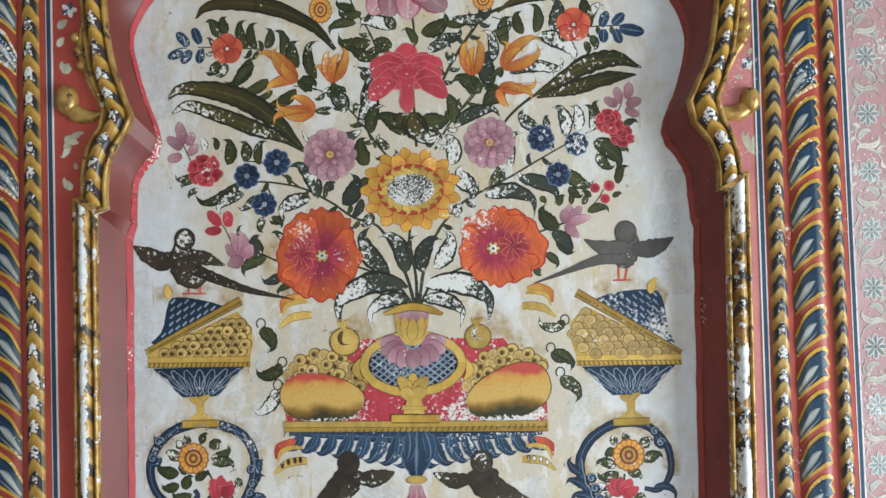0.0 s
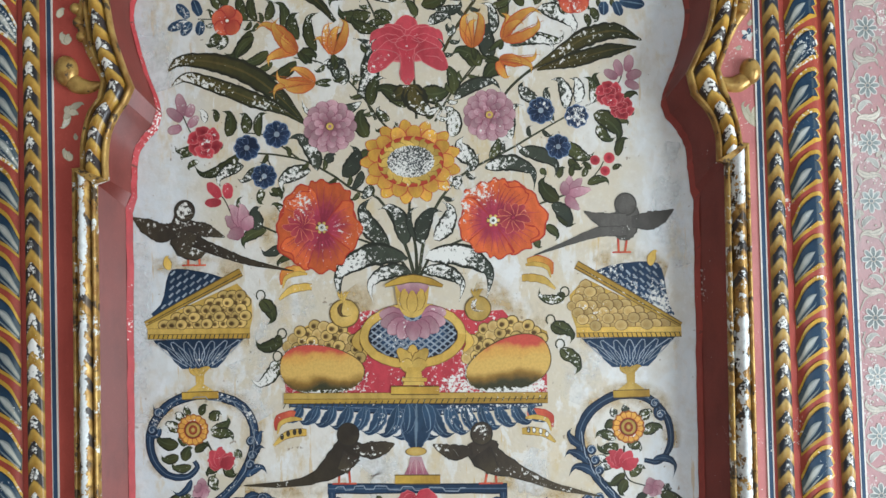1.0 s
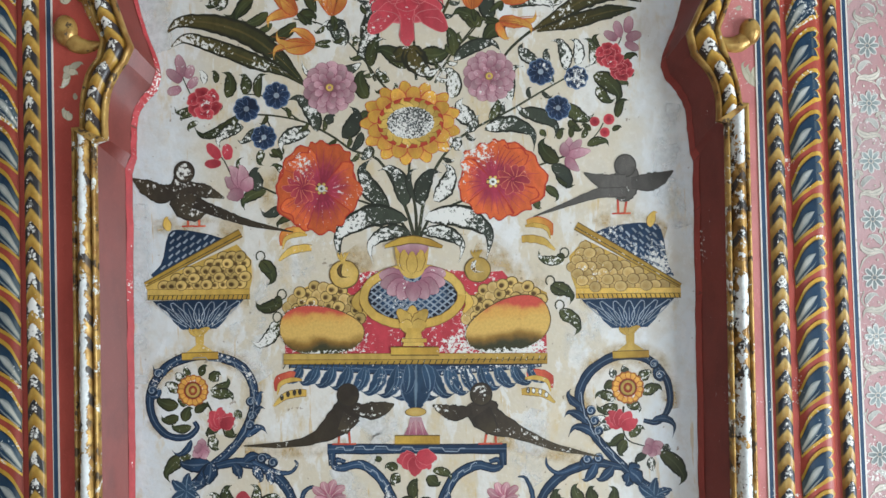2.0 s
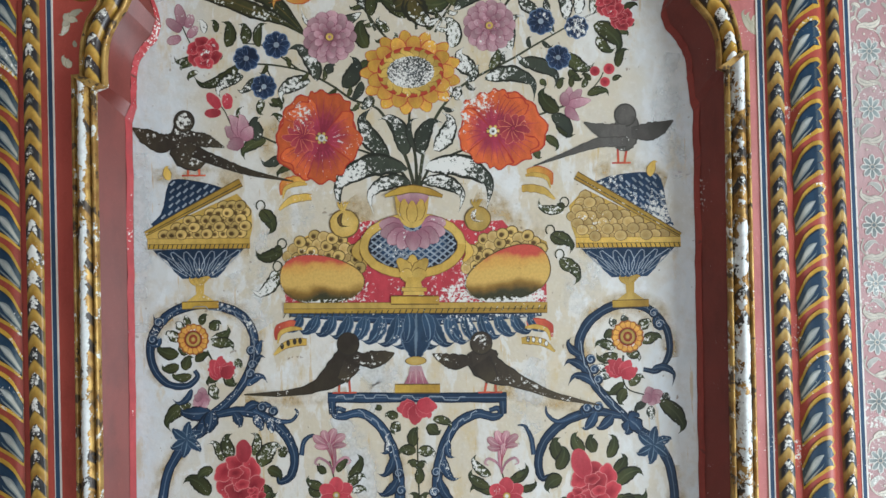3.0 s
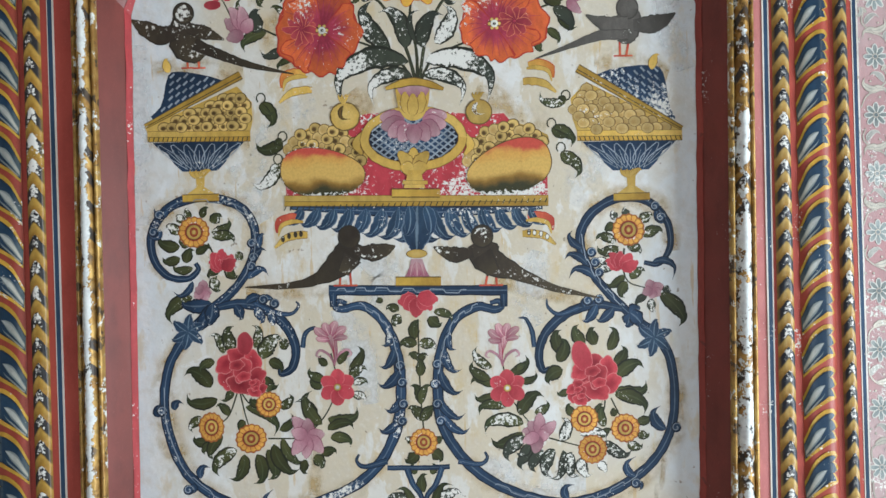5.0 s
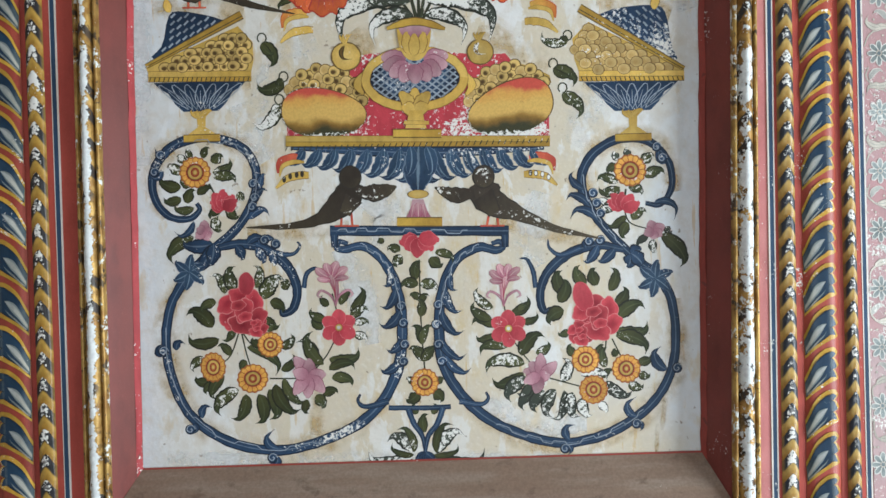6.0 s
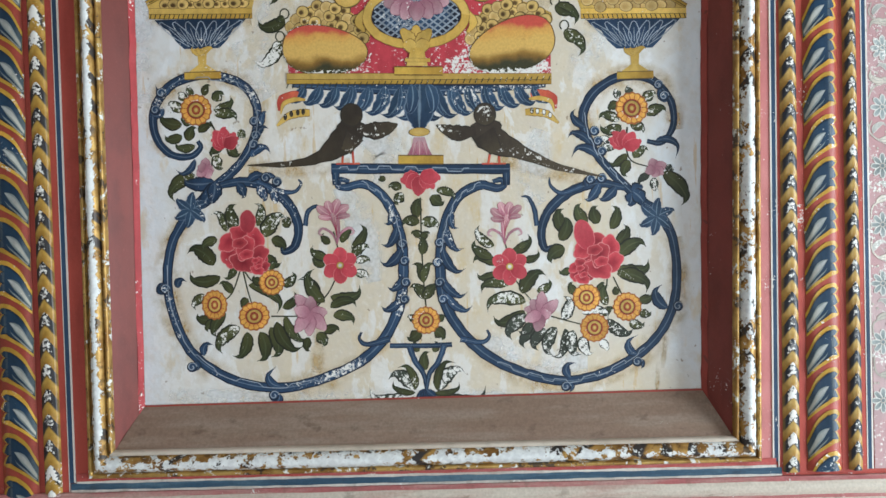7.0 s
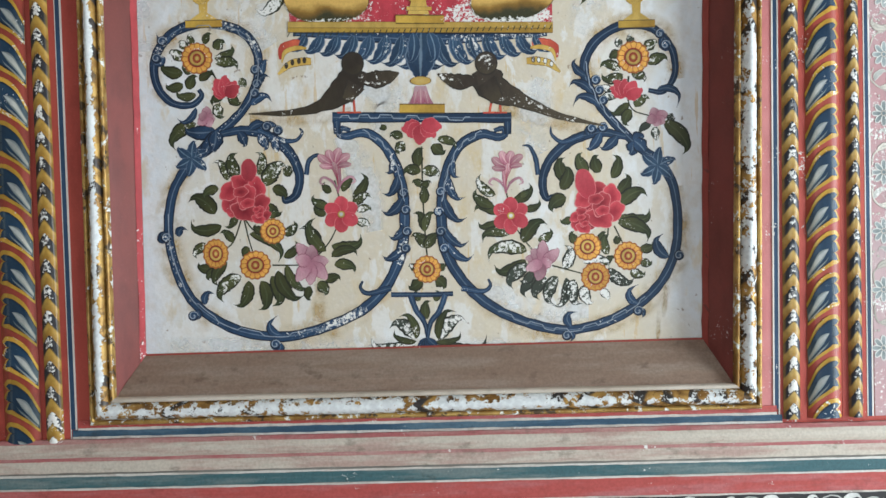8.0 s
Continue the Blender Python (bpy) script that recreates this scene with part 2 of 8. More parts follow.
BLUE_LINE = wall_paint("dark_blue_line", (0.035, 0.075, 0.14), (0.025, 0.05, 0.09), 0.2, 0.4)
WHITE_LINE = wall_paint("white_line", (0.74, 0.72, 0.68), (0.62, 0.58, 0.52), 0.1)
CREAM = wall_paint("grimy_cream_ledge", (0.60, 0.53, 0.45), (0.48, 0.41, 0.33), 0.25, 0.6, 2.0)
GREY_LINE = wall_paint("grey_line", (0.30, 0.28, 0.25), (0.17, 0.16, 0.14), 0.1)
BLACK = wall_paint("black_frieze", (0.045, 0.042, 0.045), (0.03, 0.03, 0.03), 0.2)
OLD_CREAM = weathered("weathered_cream", (0.56, 0.50, 0.42), (0.42, 0.27, 0.23), (0.20, 0.17, 0.13), 0.55)
OLD_PINK = weathered("weathered_pink_line", (0.42, 0.14, 0.14), (0.50, 0.34, 0.30), (0.20, 0.12, 0.10), 0.5)
OLD_RED = weathered("weathered_red_band", (0.44, 0.085, 0.075), (0.46, 0.16, 0.16), (0.20, 0.05, 0.045), 0.4)
OLD_TEAL = weathered("weathered_teal_band", (0.055, 0.13, 0.145), (0.20, 0.24, 0.23), (0.05, 0.06, 0.05), 0.45)
OLD_WHITE = weathered("weathered_white_line", (0.64, 0.61, 0.56), (0.42, 0.36, 0.31), (0.24, 0.18, 0.15), 0.5)
OLD_BLUE = weathered("weathered_blue_line", (0.035, 0.08, 0.13), (0.10, 0.17, 0.22), (0.03, 0.035, 0.04), 0.45)
ROOM = wall_paint("room_limewash", (0.60, 0.58, 0.55), (0.53, 0.50, 0.46), 0.0, 0.8)
FLOOR = wall_paint("stone_floor", (0.50, 0.46, 0.42), (0.40, 0.36, 0.32), 0.0, 0.6)
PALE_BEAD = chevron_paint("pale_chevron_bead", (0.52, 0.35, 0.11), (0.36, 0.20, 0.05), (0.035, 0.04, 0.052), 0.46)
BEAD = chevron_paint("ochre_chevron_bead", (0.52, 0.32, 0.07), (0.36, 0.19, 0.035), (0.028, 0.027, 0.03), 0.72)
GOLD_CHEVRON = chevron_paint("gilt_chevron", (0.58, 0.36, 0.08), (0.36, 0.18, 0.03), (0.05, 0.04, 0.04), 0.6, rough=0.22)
GOLD = gilding("gilt_fillet", 0.45)
WORN_GOLD = worn_gilding("worn_gilt_shaft", (0.50, 0.31, 0.09), (0.27, 0.14, 0.035), (0.05, 0.042, 0.038), 0.37, 0.44)
BARE_GOLD = worn_gilding("bare_gilt_shaft", (0.46, 0.27, 0.08), (0.22, 0.11, 0.03), (0.045, 0.04, 0.038), 0.10, 1.1)

LEAF = paint("leaf_green", (0.072, 0.076, 0.026), (0.034, 0.046, 0.022), (0.016, 0.018, 0.012), 0.24, (0.085, 0.098, 0.042), 0.54)
LEAF_OLD = paint("flaked_leaf_green", (0.06, 0.07, 0.05), (0.045, 0.055, 0.045), (0.02, 0.022, 0.016), 0.26, None, 0.90)
OLIVE = paint("olive_leaf", (0.085, 0.066, 0.020), (0.035, 0.042, 0.020), (0.022, 0.022, 0.014), 0.30, (0.11, 0.085, 0.028), 0.52, fine=170.0)
STEM = paint("stem_green", (0.05, 0.055, 0.03), (0.05, 0.055, 0.03), (0.025, 0.025, 0.018), 0.3, None, 0.3)
BLUE = paint("indigo", (0.026, 0.062, 0.125), (0.016, 0.038, 0.080), (0.009, 0.014, 0.028), 0.22, (0.12, 0.17, 0.24), 0.42)
BLUE_LEAF = paint("indigo_leaf", (0.035, 0.078, 0.14), (0.018, 0.040, 0.084), (0.13, 0.18, 0.25), 0.10, (0.18, 0.26, 0.34), 0.42)
BLUE_PETAL = paint("blue_petal", (0.014, 0.022, 0.05), (0.022, 0.048, 0.11), (0.13, 0.19, 0.30), 0.10, None, 0.5)
CORAL = paint("coral_petal", (0.50, 0.07, 0.05), (0.70, 0.15, 0.075), (0.36, 0.035, 0.03), 0.14, None, 0.28)
POPPY = paint("poppy_petal", (0.36, 0.040, 0.075), (0.68, 0.135, 0.045), (0.38, 0.035, 0.025), 0.055, None, 0.36, start=0.32, stop=0.85, both=True)
POPPY_BALL = paint("poppy_disc", (0.40, 0.05, 0.10), (0.66, 0.12, 0.04), (0.42, 0.05, 0.03), 0.07, None, 0.3, True)
POPPY_DEEP = paint("poppy_heart", (0.36, 0.045, 0.10), (0.45, 0.06, 0.085), None, 0.1, None, 0.42, True)
POPPY_FOLD = paint("poppy_fold", (0.30, 0.03, 0.06), (0.52, 0.075, 0.085), (0.70, 0.22, 0.12), 0.14, None, 0.42, both=True)
ROSE = paint("rose_petal", (0.30, 0.022, 0.036), (0.53, 0.062, 0.078), (0.62, 0.20, 0.20), 0.07, None, 0.25, True)
ROSE_LEAF = paint("rose_long_petal", (0.46, 0.045, 0.065), (0.56, 0.075, 0.095), (0.62, 0.16, 0.17), 0.08, None, 0.18)
CROWN_LINE = paint("pale_crimson_line", (0.64, 0.20, 0.21), (0.60, 0.17, 0.18), None, 0.1, None, 0.2)
LILAC = paint("lilac_petal", (0.38, 0.16, 0.21), (0.55, 0.34, 0.37), (0.24, 0.08, 0.12), 0.12, None, 0.25)
LILAC_DISC = paint("lilac_disc", (0.36, 0.15, 0.19), (0.50, 0.26, 0.29), (0.24, 0.08, 0.11), 0.12, None, 0.25, True)
PINK = paint("pink_petal", (0.40, 0.13, 0.19), (0.58, 0.34, 0.36), (0.30, 0.07, 0.10), 0.14, (0.66, 0.44, 0.42), 0.22)
YELLOW = paint("yellow_petal", (0.62, 0.20, 0.07), (0.74, 0.43, 0.07), (0.46, 0.085, 0.04), 0.14, None, 0.2, both=True)
LILY = paint("amber_lily_petal", (0.58, 0.16, 0.04), (0.74, 0.42, 0.09), (0.44, 0.07, 0.03), 0.18, None, 0.22)
DAISY_DISC = paint("orange_daisy_disc", (0.56, 0.14, 0.04), (0.70, 0.38, 0.08), (0.32, 0.10, 0.03), 0.10, None, 0.28, True)
EYE_RED = paint("flower_eye", (0.60, 0.22, 0.05), (0.32, 0.04, 0.03), (0.25, 0.03, 0.02), 0.2, None, 0.3, True)
RING = paint("amber_ring", (0.70, 0.42, 0.10), (0.68, 0.38, 0.08), (0.42, 0.06, 0.03), 0.12, None, 0.2, True)
SEEDS = paint("dark_seed_head", (0.07, 0.08, 0.085), (0.06, 0.065, 0.06), None, 0.1, None, 1.0, True, fine=420.0)
OCHRE = paint("ochre_gold_paint", (0.69, 0.46, 0.12), (0.62, 0.39, 0.085), (0.20, 0.11, 0.03), 0.14, None, 0.25)
OCHRE_DISC = paint("ochre_disc", (0.70, 0.49, 0.16), (0.62, 0.40, 0.10), (0.13, 0.08, 0.03), 0.09, None, 0.22, True)
OCHRE_LINE = paint("ochre_rope", (0.60, 0.38, 0.07), (0.48, 0.28, 0.05), (0.12, 0.075, 0.025), 0.22, None, 0.25)
FRUIT = paint("berry_scale", (0.10, 0.055, 0.018), (0.64, 0.44, 0.15), (0.10, 0.06, 0.02), 0.13, None, 0.28, True, start=0.22, stop=0.56)
PALE_FRUIT = paint("pale_berry_scale", (0.50, 0.32, 0.11), (0.64, 0.46, 0.19), (0.16, 0.09, 0.03), 0.12, None, 0.3, True)
MELON = melon_paint()
MELON_BASE = paint("melon_shadow_paint", (0.20, 0.11, 0.03), (0.05, 0.045, 0.025), None, 0.1, None, 0.62, True, fine=320.0)
CUSHION = paint("crimson_cloth", (0.47, 0.05, 0.068), (0.50, 0.055, 0.07), None, 0.1, None, 0.58)
LATTICE = paint("pale_blue_line", (0.30, 0.35, 0.41), (0.30, 0.35, 0.41), None, 0.1, None, 0.3)
DARK = paint("umber_silhouette", (0.05, 0.038, 0.028), (0.075, 0.058, 0.036), (0.03, 0.025, 0.02), 0.12, None, 0.80, fine=150.0)
DARK_OLD = paint("rubbed_umber_silhouette", (0.12, 0.11, 0.10), (0.085, 0.08, 0.07), (0.06, 0.055, 0.05), 0.12, None, 0.45)
RED_EDGE = paint("red_edge_line", (0.42, 0.05, 0.055), (0.36, 0.045, 0.05), None, 0.1, None, 0.25)
CREAM_PAINT = paint("cream_stroke", (0.66, 0.60, 0.46), (0.52, 0.50, 0.38), (0.28, 0.26, 0.17), 0.14, None, 0.2)
WHITE_PAINT = paint("white_stroke", (0.70, 0.70, 0.66), (0.66, 0.66, 0.62), None, 0.14, None, 0.2)
GREY_GREEN = paint("grey_green_stroke", (0.20, 0.24, 0.25), (0.14, 0.17, 0.19), None, 0.14, None, 0.3)
WALL_BLUE = paint("moulding_blue", (0.10, 0.13, 0.14), (0.018, 0.046, 0.085), (0.010, 0.020, 0.036), 0.14, None, 0.34, rough=0.3, start=-0.05, stop=0.45)
WALL_YELLOW = paint("moulding_yellow", (0.60, 0.36, 0.055), (0.52, 0.29, 0.045), None, 0.1, None, 0.55, rough=0.3)
WALL_RED = paint("moulding_red", (0.46, 0.085, 0.055), (0.42, 0.075, 0.05), None, 0.1, None, 0.3, rough=0.35)
WALL_WHITE = paint("moulding_highlight", (0.46, 0.45, 0.38), (0.40, 0.42, 0.41), (0.17, 0.20, 0.20), 0.42, None, 0.35, rough=0.35)
WALL_PALE = paint("moulding_pale_stroke", (0.34, 0.33, 0.27), (0.16, 0.20, 0.22), None, 0.3, None, 0.25, rough=0.35)



def stain(name, colour, strength, scale):
    """A thin uneven wash that lets the ground show through and fades out to its sides."""
    n = Nodes(name, 0.65)
    u, v = n.uv()
    fade = n.math("SUBTRACT", 1.0, n.step(n.math("ABSOLUTE", u), 0.35, 1.0))
    cloud = n.step(n.noise(scale, 5.0, rough=0.65), 0.34, 0.72)
    clear = n.tree.nodes.new("ShaderNodeBsdfTransparent")
    both = n.tree.nodes.new("ShaderNodeMixShader")
    n.put(both.inputs[0], n.math("MULTIPLY", n.math("MULTIPLY", fade, cloud), strength))
    n.tree.links.new(clear.outputs[0], both.inputs[1])
    n.tree.links.new(n.bsdf.outputs[0], both.inputs[2])
    n.tree.links.new(both.outputs[0], n.tree.nodes["Material Output"].inputs["Surface"])
    return n.done(colour)


OCHRE_STAIN = stain("ochre_stain", (0.54, 0.38, 0.17), 0.62, 30.0)
PALE_STAIN = stain("lime_patch", (0.74, 0.755, 0.76), 0.9, 16.0)

# ---- mesh helpers ----
SEAT = {}        # where each thing and part sits in the world


def thing(name, place, label, category, group="", kind=""):
    ob = new(name)
    ob.empty_display_size = 0.02
    ob.location = place
    SEAT[ob.name] = Vector(place)
    return tagged(ob, label, category, group, kind)


def mesh_object(name, pieces, parent=None, label="", smooth=False):
    """One mesh object out of pieces (verts, faces, uvs, material), in world metres; its origin is set to its middle."""
    verts, faces, uvs, slots, mats = [], [], [], [], []
    for vs, fs, ts, mat in pieces:
        base = len(verts)
        verts += vs
        uvs += ts
        if mat not in mats:
            mats.append(mat)
        for f in fs:
            faces.append([base + i for i in f])
            slots.append(mats.index(mat))
    middle = Vector(np.mean(np.array(verts), axis=0))
    mesh = bpy.data.meshes.new(name)
    mesh.from_pydata([tuple(Vector(v) - middle) for v in verts], [], faces)
    for m in mats:
        mesh.materials.append(m)
    layer = mesh.uv_layers.new(name="UVMap")
    loop_verts = np.zeros(len(mesh.loops), dtype=np.int32)
    mesh.loops.foreach_get("vertex_index", loop_verts)
    layer.data.foreach_set("uv", np.array(uvs, dtype=np.float32)[loop_verts].ravel())
    mesh.polygons.foreach_set("material_index", np.array(slots, dtype=np.int32))
    if smooth:
        mesh.polygons.foreach_set("use_smooth", np.ones(len(faces), dtype=bool))
    mesh.update()
    ob = new(name, mesh)
    SEAT[ob.name] = middle
    if parent is not None:
        ob.parent = parent
        ob.location = middle - SEAT[parent.name]
    else:
        ob.location = middle
    if label:
        ob["label"] = label
    return ob


def curve(points, n=24):
    """A smooth line through the points."""
    p = [np.array(q, dtype=float) for q in points]
    p = [2 * p[0] - p[1]] + p + [2 * p[-1] - p[-2]]
    spans = len(p) - 3
    out = []
    for k in range(n + 1):
        s = k / n * spans
        i = min(int(s), spans - 1)
        t = s - i
        a, b, c, d = p[i:i + 4]
        out.append(0.5 * (2 * b + (c - a) * t + (2 * a - 5 * b + 4 * c - d) * t * t + (3 * b - a - 3 * c + d) * t ** 3))
    return np.array(out)


def even(line, n):
    """The same line in n equal steps."""
    line = np.array(line, dtype=float)
    run = np.concatenate([[0], np.cumsum(np.linalg.norm(np.diff(line, axis=0), axis=1))])
    s = np.linspace(0, run[-1], n + 1)
    return np.stack([np.interp(s, run, line[:, 0]), np.interp(s, run, line[:, 1])], axis=1)


def ribbon(line, widths):
    """A flat stroke along a line; widths are full widths, spread evenly along it."""
    line = np.array(line, dtype=float)
    n = len(line)
    w = np.interp(np.linspace(0, 1, n), np.linspace(0, 1, len(widths)), widths) / 2
    d = np.gradient(line, axis=0)
    d /= np.maximum(np.linalg.norm(d, axis=1), 1e-9)[:, None]
    side = np.stack([-d[:, 1], d[:, 0]], axis=1) * w[:, None]
    vs, ts, fs = [], [], []
    for i in range(n):
        for k, u in ((-1, -1), (0, 0), (1, 1)):
            shake = 1 + random.uniform(-0.09, 0.09) if 0 < i < n - 1 else 1
            vs.append(tuple(line[i] + k * shake * side[i]))
            ts.append((u, i / (n - 1)))
        if i:
            a = 3 * i
            fs += [(a - 3, a - 2, a + 1, a), (a - 2, a - 1, a + 2, a + 1)]
    return vs, fs, ts


def leaf_shape(a, b, w, bend=0.12, n=14):
    """A leaf with a full body and a fine hooked tip."""
    a, b = np.array(a, dtype=float), np.array(b, dtype=float)
    d = b - a
    side = np.array([-d[1], d[0]])
    s = np.linspace(0, 1, n + 1)
    t = s[:, None]
    s = np.concatenate([s[s < 0.80], np.linspace(0.82, 1.0, 5)])
    t = s[:, None]
    tail = np.clip(t - 0.82, 0, 1) / 0.18
    line = a + d * (t - 0.09 * tail ** 2) + side * bend * 4 * t * (1 - t) - side * bend * 1.3 * tail ** 1.5
    q = np.clip(s / 0.95, 0, 1)
    widths = w * (np.clip(np.sin(np.pi * q ** 0.80), 0, 1) ** 0.75 * 0.96 + 0.08)
    widths = np.where(s > 0.93, w * 0.09 * (1.2 - s) / 0.27, widths)
    widths[0], widths[-1] = w * 0.08, w * 0.025
    return ribbon(line, widths)


def petal_shape(a, b, w, bend=0.0, n=8):
    """A petal with a round end."""
    a, b = np.array(a, dtype=float), np.array(b, dtype=float)
    d = b - a
    side = np.array([-d[1], d[0]])
    s = 0.5 - 0.5 * np.cos(np.linspace(0, 1, n + 1) * np.pi)
    line = a + d * s[:, None] + side * (bend * 4 * s * (1 - s))[:, None]
    q = s ** 0.65
    widths = w * np.sqrt(np.clip(1 - (2 * q - 1) ** 2, 0, 1)) * (0.62 + 0.38 * s)
    widths[0] = w * 0.25
    widths[-1] = w * 0.12
    return ribbon(line, widths)


def disc_shape(c, rx, ry=None, turn=0.0, lobes=0, depth=0.0, n=28, start=0.0):
    """A round patch; lobes scallop its edge."""
    ry = ry or rx
    ct, st = math.cos(radians(turn)), math.sin(radians(turn))
    vs, ts, fs = [tuple(c)], [(0.0, 0.0)], []
    for k in range(n):
        a = 2 * math.pi * k / n
        r = 1 - depth * (1 - abs(math.cos(lobes * a / 2 + start))) if lobes else 1
        x, z = rx * r * math.cos(a), ry * r * math.sin(a)
        vs.append((c[0] + x * ct - z * st, c[1] + x * st + z * ct))
        ts.append((1.0, k / n))
        fs.append((0, 1 + k, 1 + (k + 1) % n))
    return vs, fs, ts


def scale_shape(c, rx, ry, n=16):
    """A round scale whose dark heart sits low and to one side."""
    vs, fs, ts = disc_shape(c, rx, ry, 0, n=n)
    vs[0] = (c[0] - 0.32 * rx, c[1] - 0.22 * ry)
    return vs, fs, ts


def patch(points, mat_run=True):
    """A filled outline."""
    pts = [tuple(map(float, p)) for p in points]
    z = [p[1] for p in pts]
    low, high = min(z), max(z)
    return pts, [tuple(range(len(pts)))], [(0.45, (p[1] - low) / max(high - low, 1e-6)) for p in pts]


COATS = [0]      # counts the coats of paint, so that no two lie in one plane


def bloom(name, root, shapes, level, label=""):
    """A flower: its first shape is the body, each further petal a part of its own."""
    body = painted(name, root, shapes[:1], level, label)
    for k, (shape, mat) in enumerate(shapes[1:]):
        painted("petal", body, [(shape, mat)], level + 0.3583 * (k + 1))
    return body


def each(name, parent, shapes, level, label=""):
    """Every shape as a painted part of its own."""
    for k, (shape, mat) in enumerate(shapes):
        painted(name, parent, [(shape, mat)], level + 0.8117 * (k % 3), label)


def painted(name, parent, shapes, level=1, label="", wall=None):
    """Paint on the niche's back (or on another face): shapes with their materials, each coat a little proud of the last."""
    face = YB if wall is None else wall
    COATS[0] += 1
    pieces = []
    for k, (shape, mat) in enumerate(shapes):
        y = face - 0.00006 * level - min(0.000025, 0.00015 / len(shapes)) * k - 0.0000004 * (COATS[0] % 140)
        pieces.append(([(x, y, z) for x, z in shape[0]], shape[1], shape[2], mat))
    return mesh_object(name, pieces, parent, label)


def relief(line, profile, n=None):
    """A moulding: profile rows (offset across, height off the wall face) carried along a line."""
    line = np.array(line, dtype=float)
    d = np.gradient(line, axis=0)
    d /= np.linalg.norm(d, axis=1)[:, None]
    side = np.stack([-d[:, 1], d[:, 0]], axis=1)
    run = np.concatenate([[0], np.cumsum(np.linalg.norm(np.diff(line, axis=0), axis=1))])
    m = len(profile)
    vs, ts, fs = [], [], []
    for i, p in enumerate(line):
        for k, (o, h) in enumerate(profile):
            q = p + side[i] * o
            vs.append((q[0], YF - h, q[1]))
            ts.append((2 * k / (m - 1) - 1, run[i]))
            if i and k:
                a = i * m + k
                fs.append((a - 1, a, a - m, a - m - 1))
    return vs, fs, ts


def loft(a, b, profile):
    """A surface between two lines in the wall's plane: profile rows (share of the way across, world y)."""
    run = np.concatenate([[0], np.cumsum(np.linalg.norm(np.diff(a, axis=0), axis=1))])
    m = len(profile)
    vs, ts, fs = [], [], []
    for i in range(len(a)):
        for k, (w, y) in enumerate(profile):
            q = a[i] * (1 - w) + b[i] * w
            vs.append((q[0], y, q[1]))
            ts.append((2 * k / (m - 1) - 1, run[i]))
            if i and k:
                c = i * m + k
                fs.append((c - 1, c, c - m, c - m - 1))
    return vs, fs, ts


def block(x0, x1, y0, y1, z0, z1, mat):
    vs = [(x, y, z) for x in (x0, x1) for y in (y0, y1) for z in (z0, z1)]
    fs = [(0, 1, 3, 2), (4, 6, 7, 5), (0, 4, 5, 1), (2, 3, 7, 6), (0, 2, 6, 4), (1, 5, 7, 3)]
    return vs, fs, [(0.0, 0.0)] * 8, mat


def setting(name, pieces, label, category, smooth=False):
    return tagged(mesh_object(name, pieces, None, label, smooth), label, category, "", "structure")

# ---- the wall and its niche ----
def joined(*lines):
    return np.concatenate(lines)


# front edge of the niche, outer edge of its gilt moulding, and outline of its back, each from the top down
LEFT_IN = [curve([(-0.4532, 2.1641), (-0.4537, 2.0517), (-0.4518, 1.9799), (-0.4443, 1.9201), (-0.4303, 1.8722), (-0.4177, 1.8378)], 26),
           curve([(-0.4275, 1.8161), (-0.4395, 1.7993), (-0.4509, 1.7746), (-0.4554, 1.7434), (-0.4552, 1.7106)], 18),
           even([(-0.4709, 1.7049), (-0.4746, 0.8927)], 30)]
LEFT_OUT = [curve([(-0.4943, 2.1655), (-0.4922, 2.0531), (-0.4879, 1.9811), (-0.4798, 1.9055), (-0.4710, 1.8736), (-0.4629, 1.8473)], 26),
            curve([(-0.4680, 1.8238), (-0.4816, 1.8055), (-0.4890, 1.7798), (-0.4925, 1.7564), (-0.4930, 1.7291)], 18),
            even([(-0.5039, 1.7279), (-0.5100, 0.8558)], 30)]
LEFT_BACK = [curve([(-0.3361, 2.1811), (-0.3592, 2.0652), (-0.4035, 2.0153), (-0.4280, 1.9765), (-0.4327, 1.9454), (-0.4207, 1.8899), (-0.4001, 1.8295), (-0.3957, 1.8073)], 26),
             curve([(-0.4018, 1.7871), (-0.4167, 1.7713), (-0.4283, 1.7539), (-0.4320, 1.7313), (-0.4336, 1.6908)], 18),
             even([(-0.4397, 1.6684), (-0.4477, 0.9441)], 30)]
RIGHT_IN = [curve([(0.3990, 2.1343), (0.3920, 2.0222), (0.3862, 1.9506), (0.3749, 1.8955), (0.3583, 1.8604), (0.3437, 1.8317)], 26),
            curve([(0.3493, 1.8016), (0.3663, 1.7813), (0.3756, 1.7630), (0.3806, 1.7377), (0.3800, 1.7088)], 18),
            even([(0.3907, 1.7045), (0.3680, 0.8851)], 30)]
RIGHT_OUT = [curve([(0.4385, 2.1329), (0.4314, 2.0208), (0.4247, 1.9652), (0.4156, 1.9099), (0.4043, 1.8707), (0.3908, 1.8356)], 26),
             curve([(0.3980, 1.8062), (0.4071, 1.7839), (0.4122, 1.7617), (0.4146, 1.7459), (0.4162, 1.7325)], 18),
             even([(0.4248, 1.7315), (0.4052, 0.8497)], 30)]
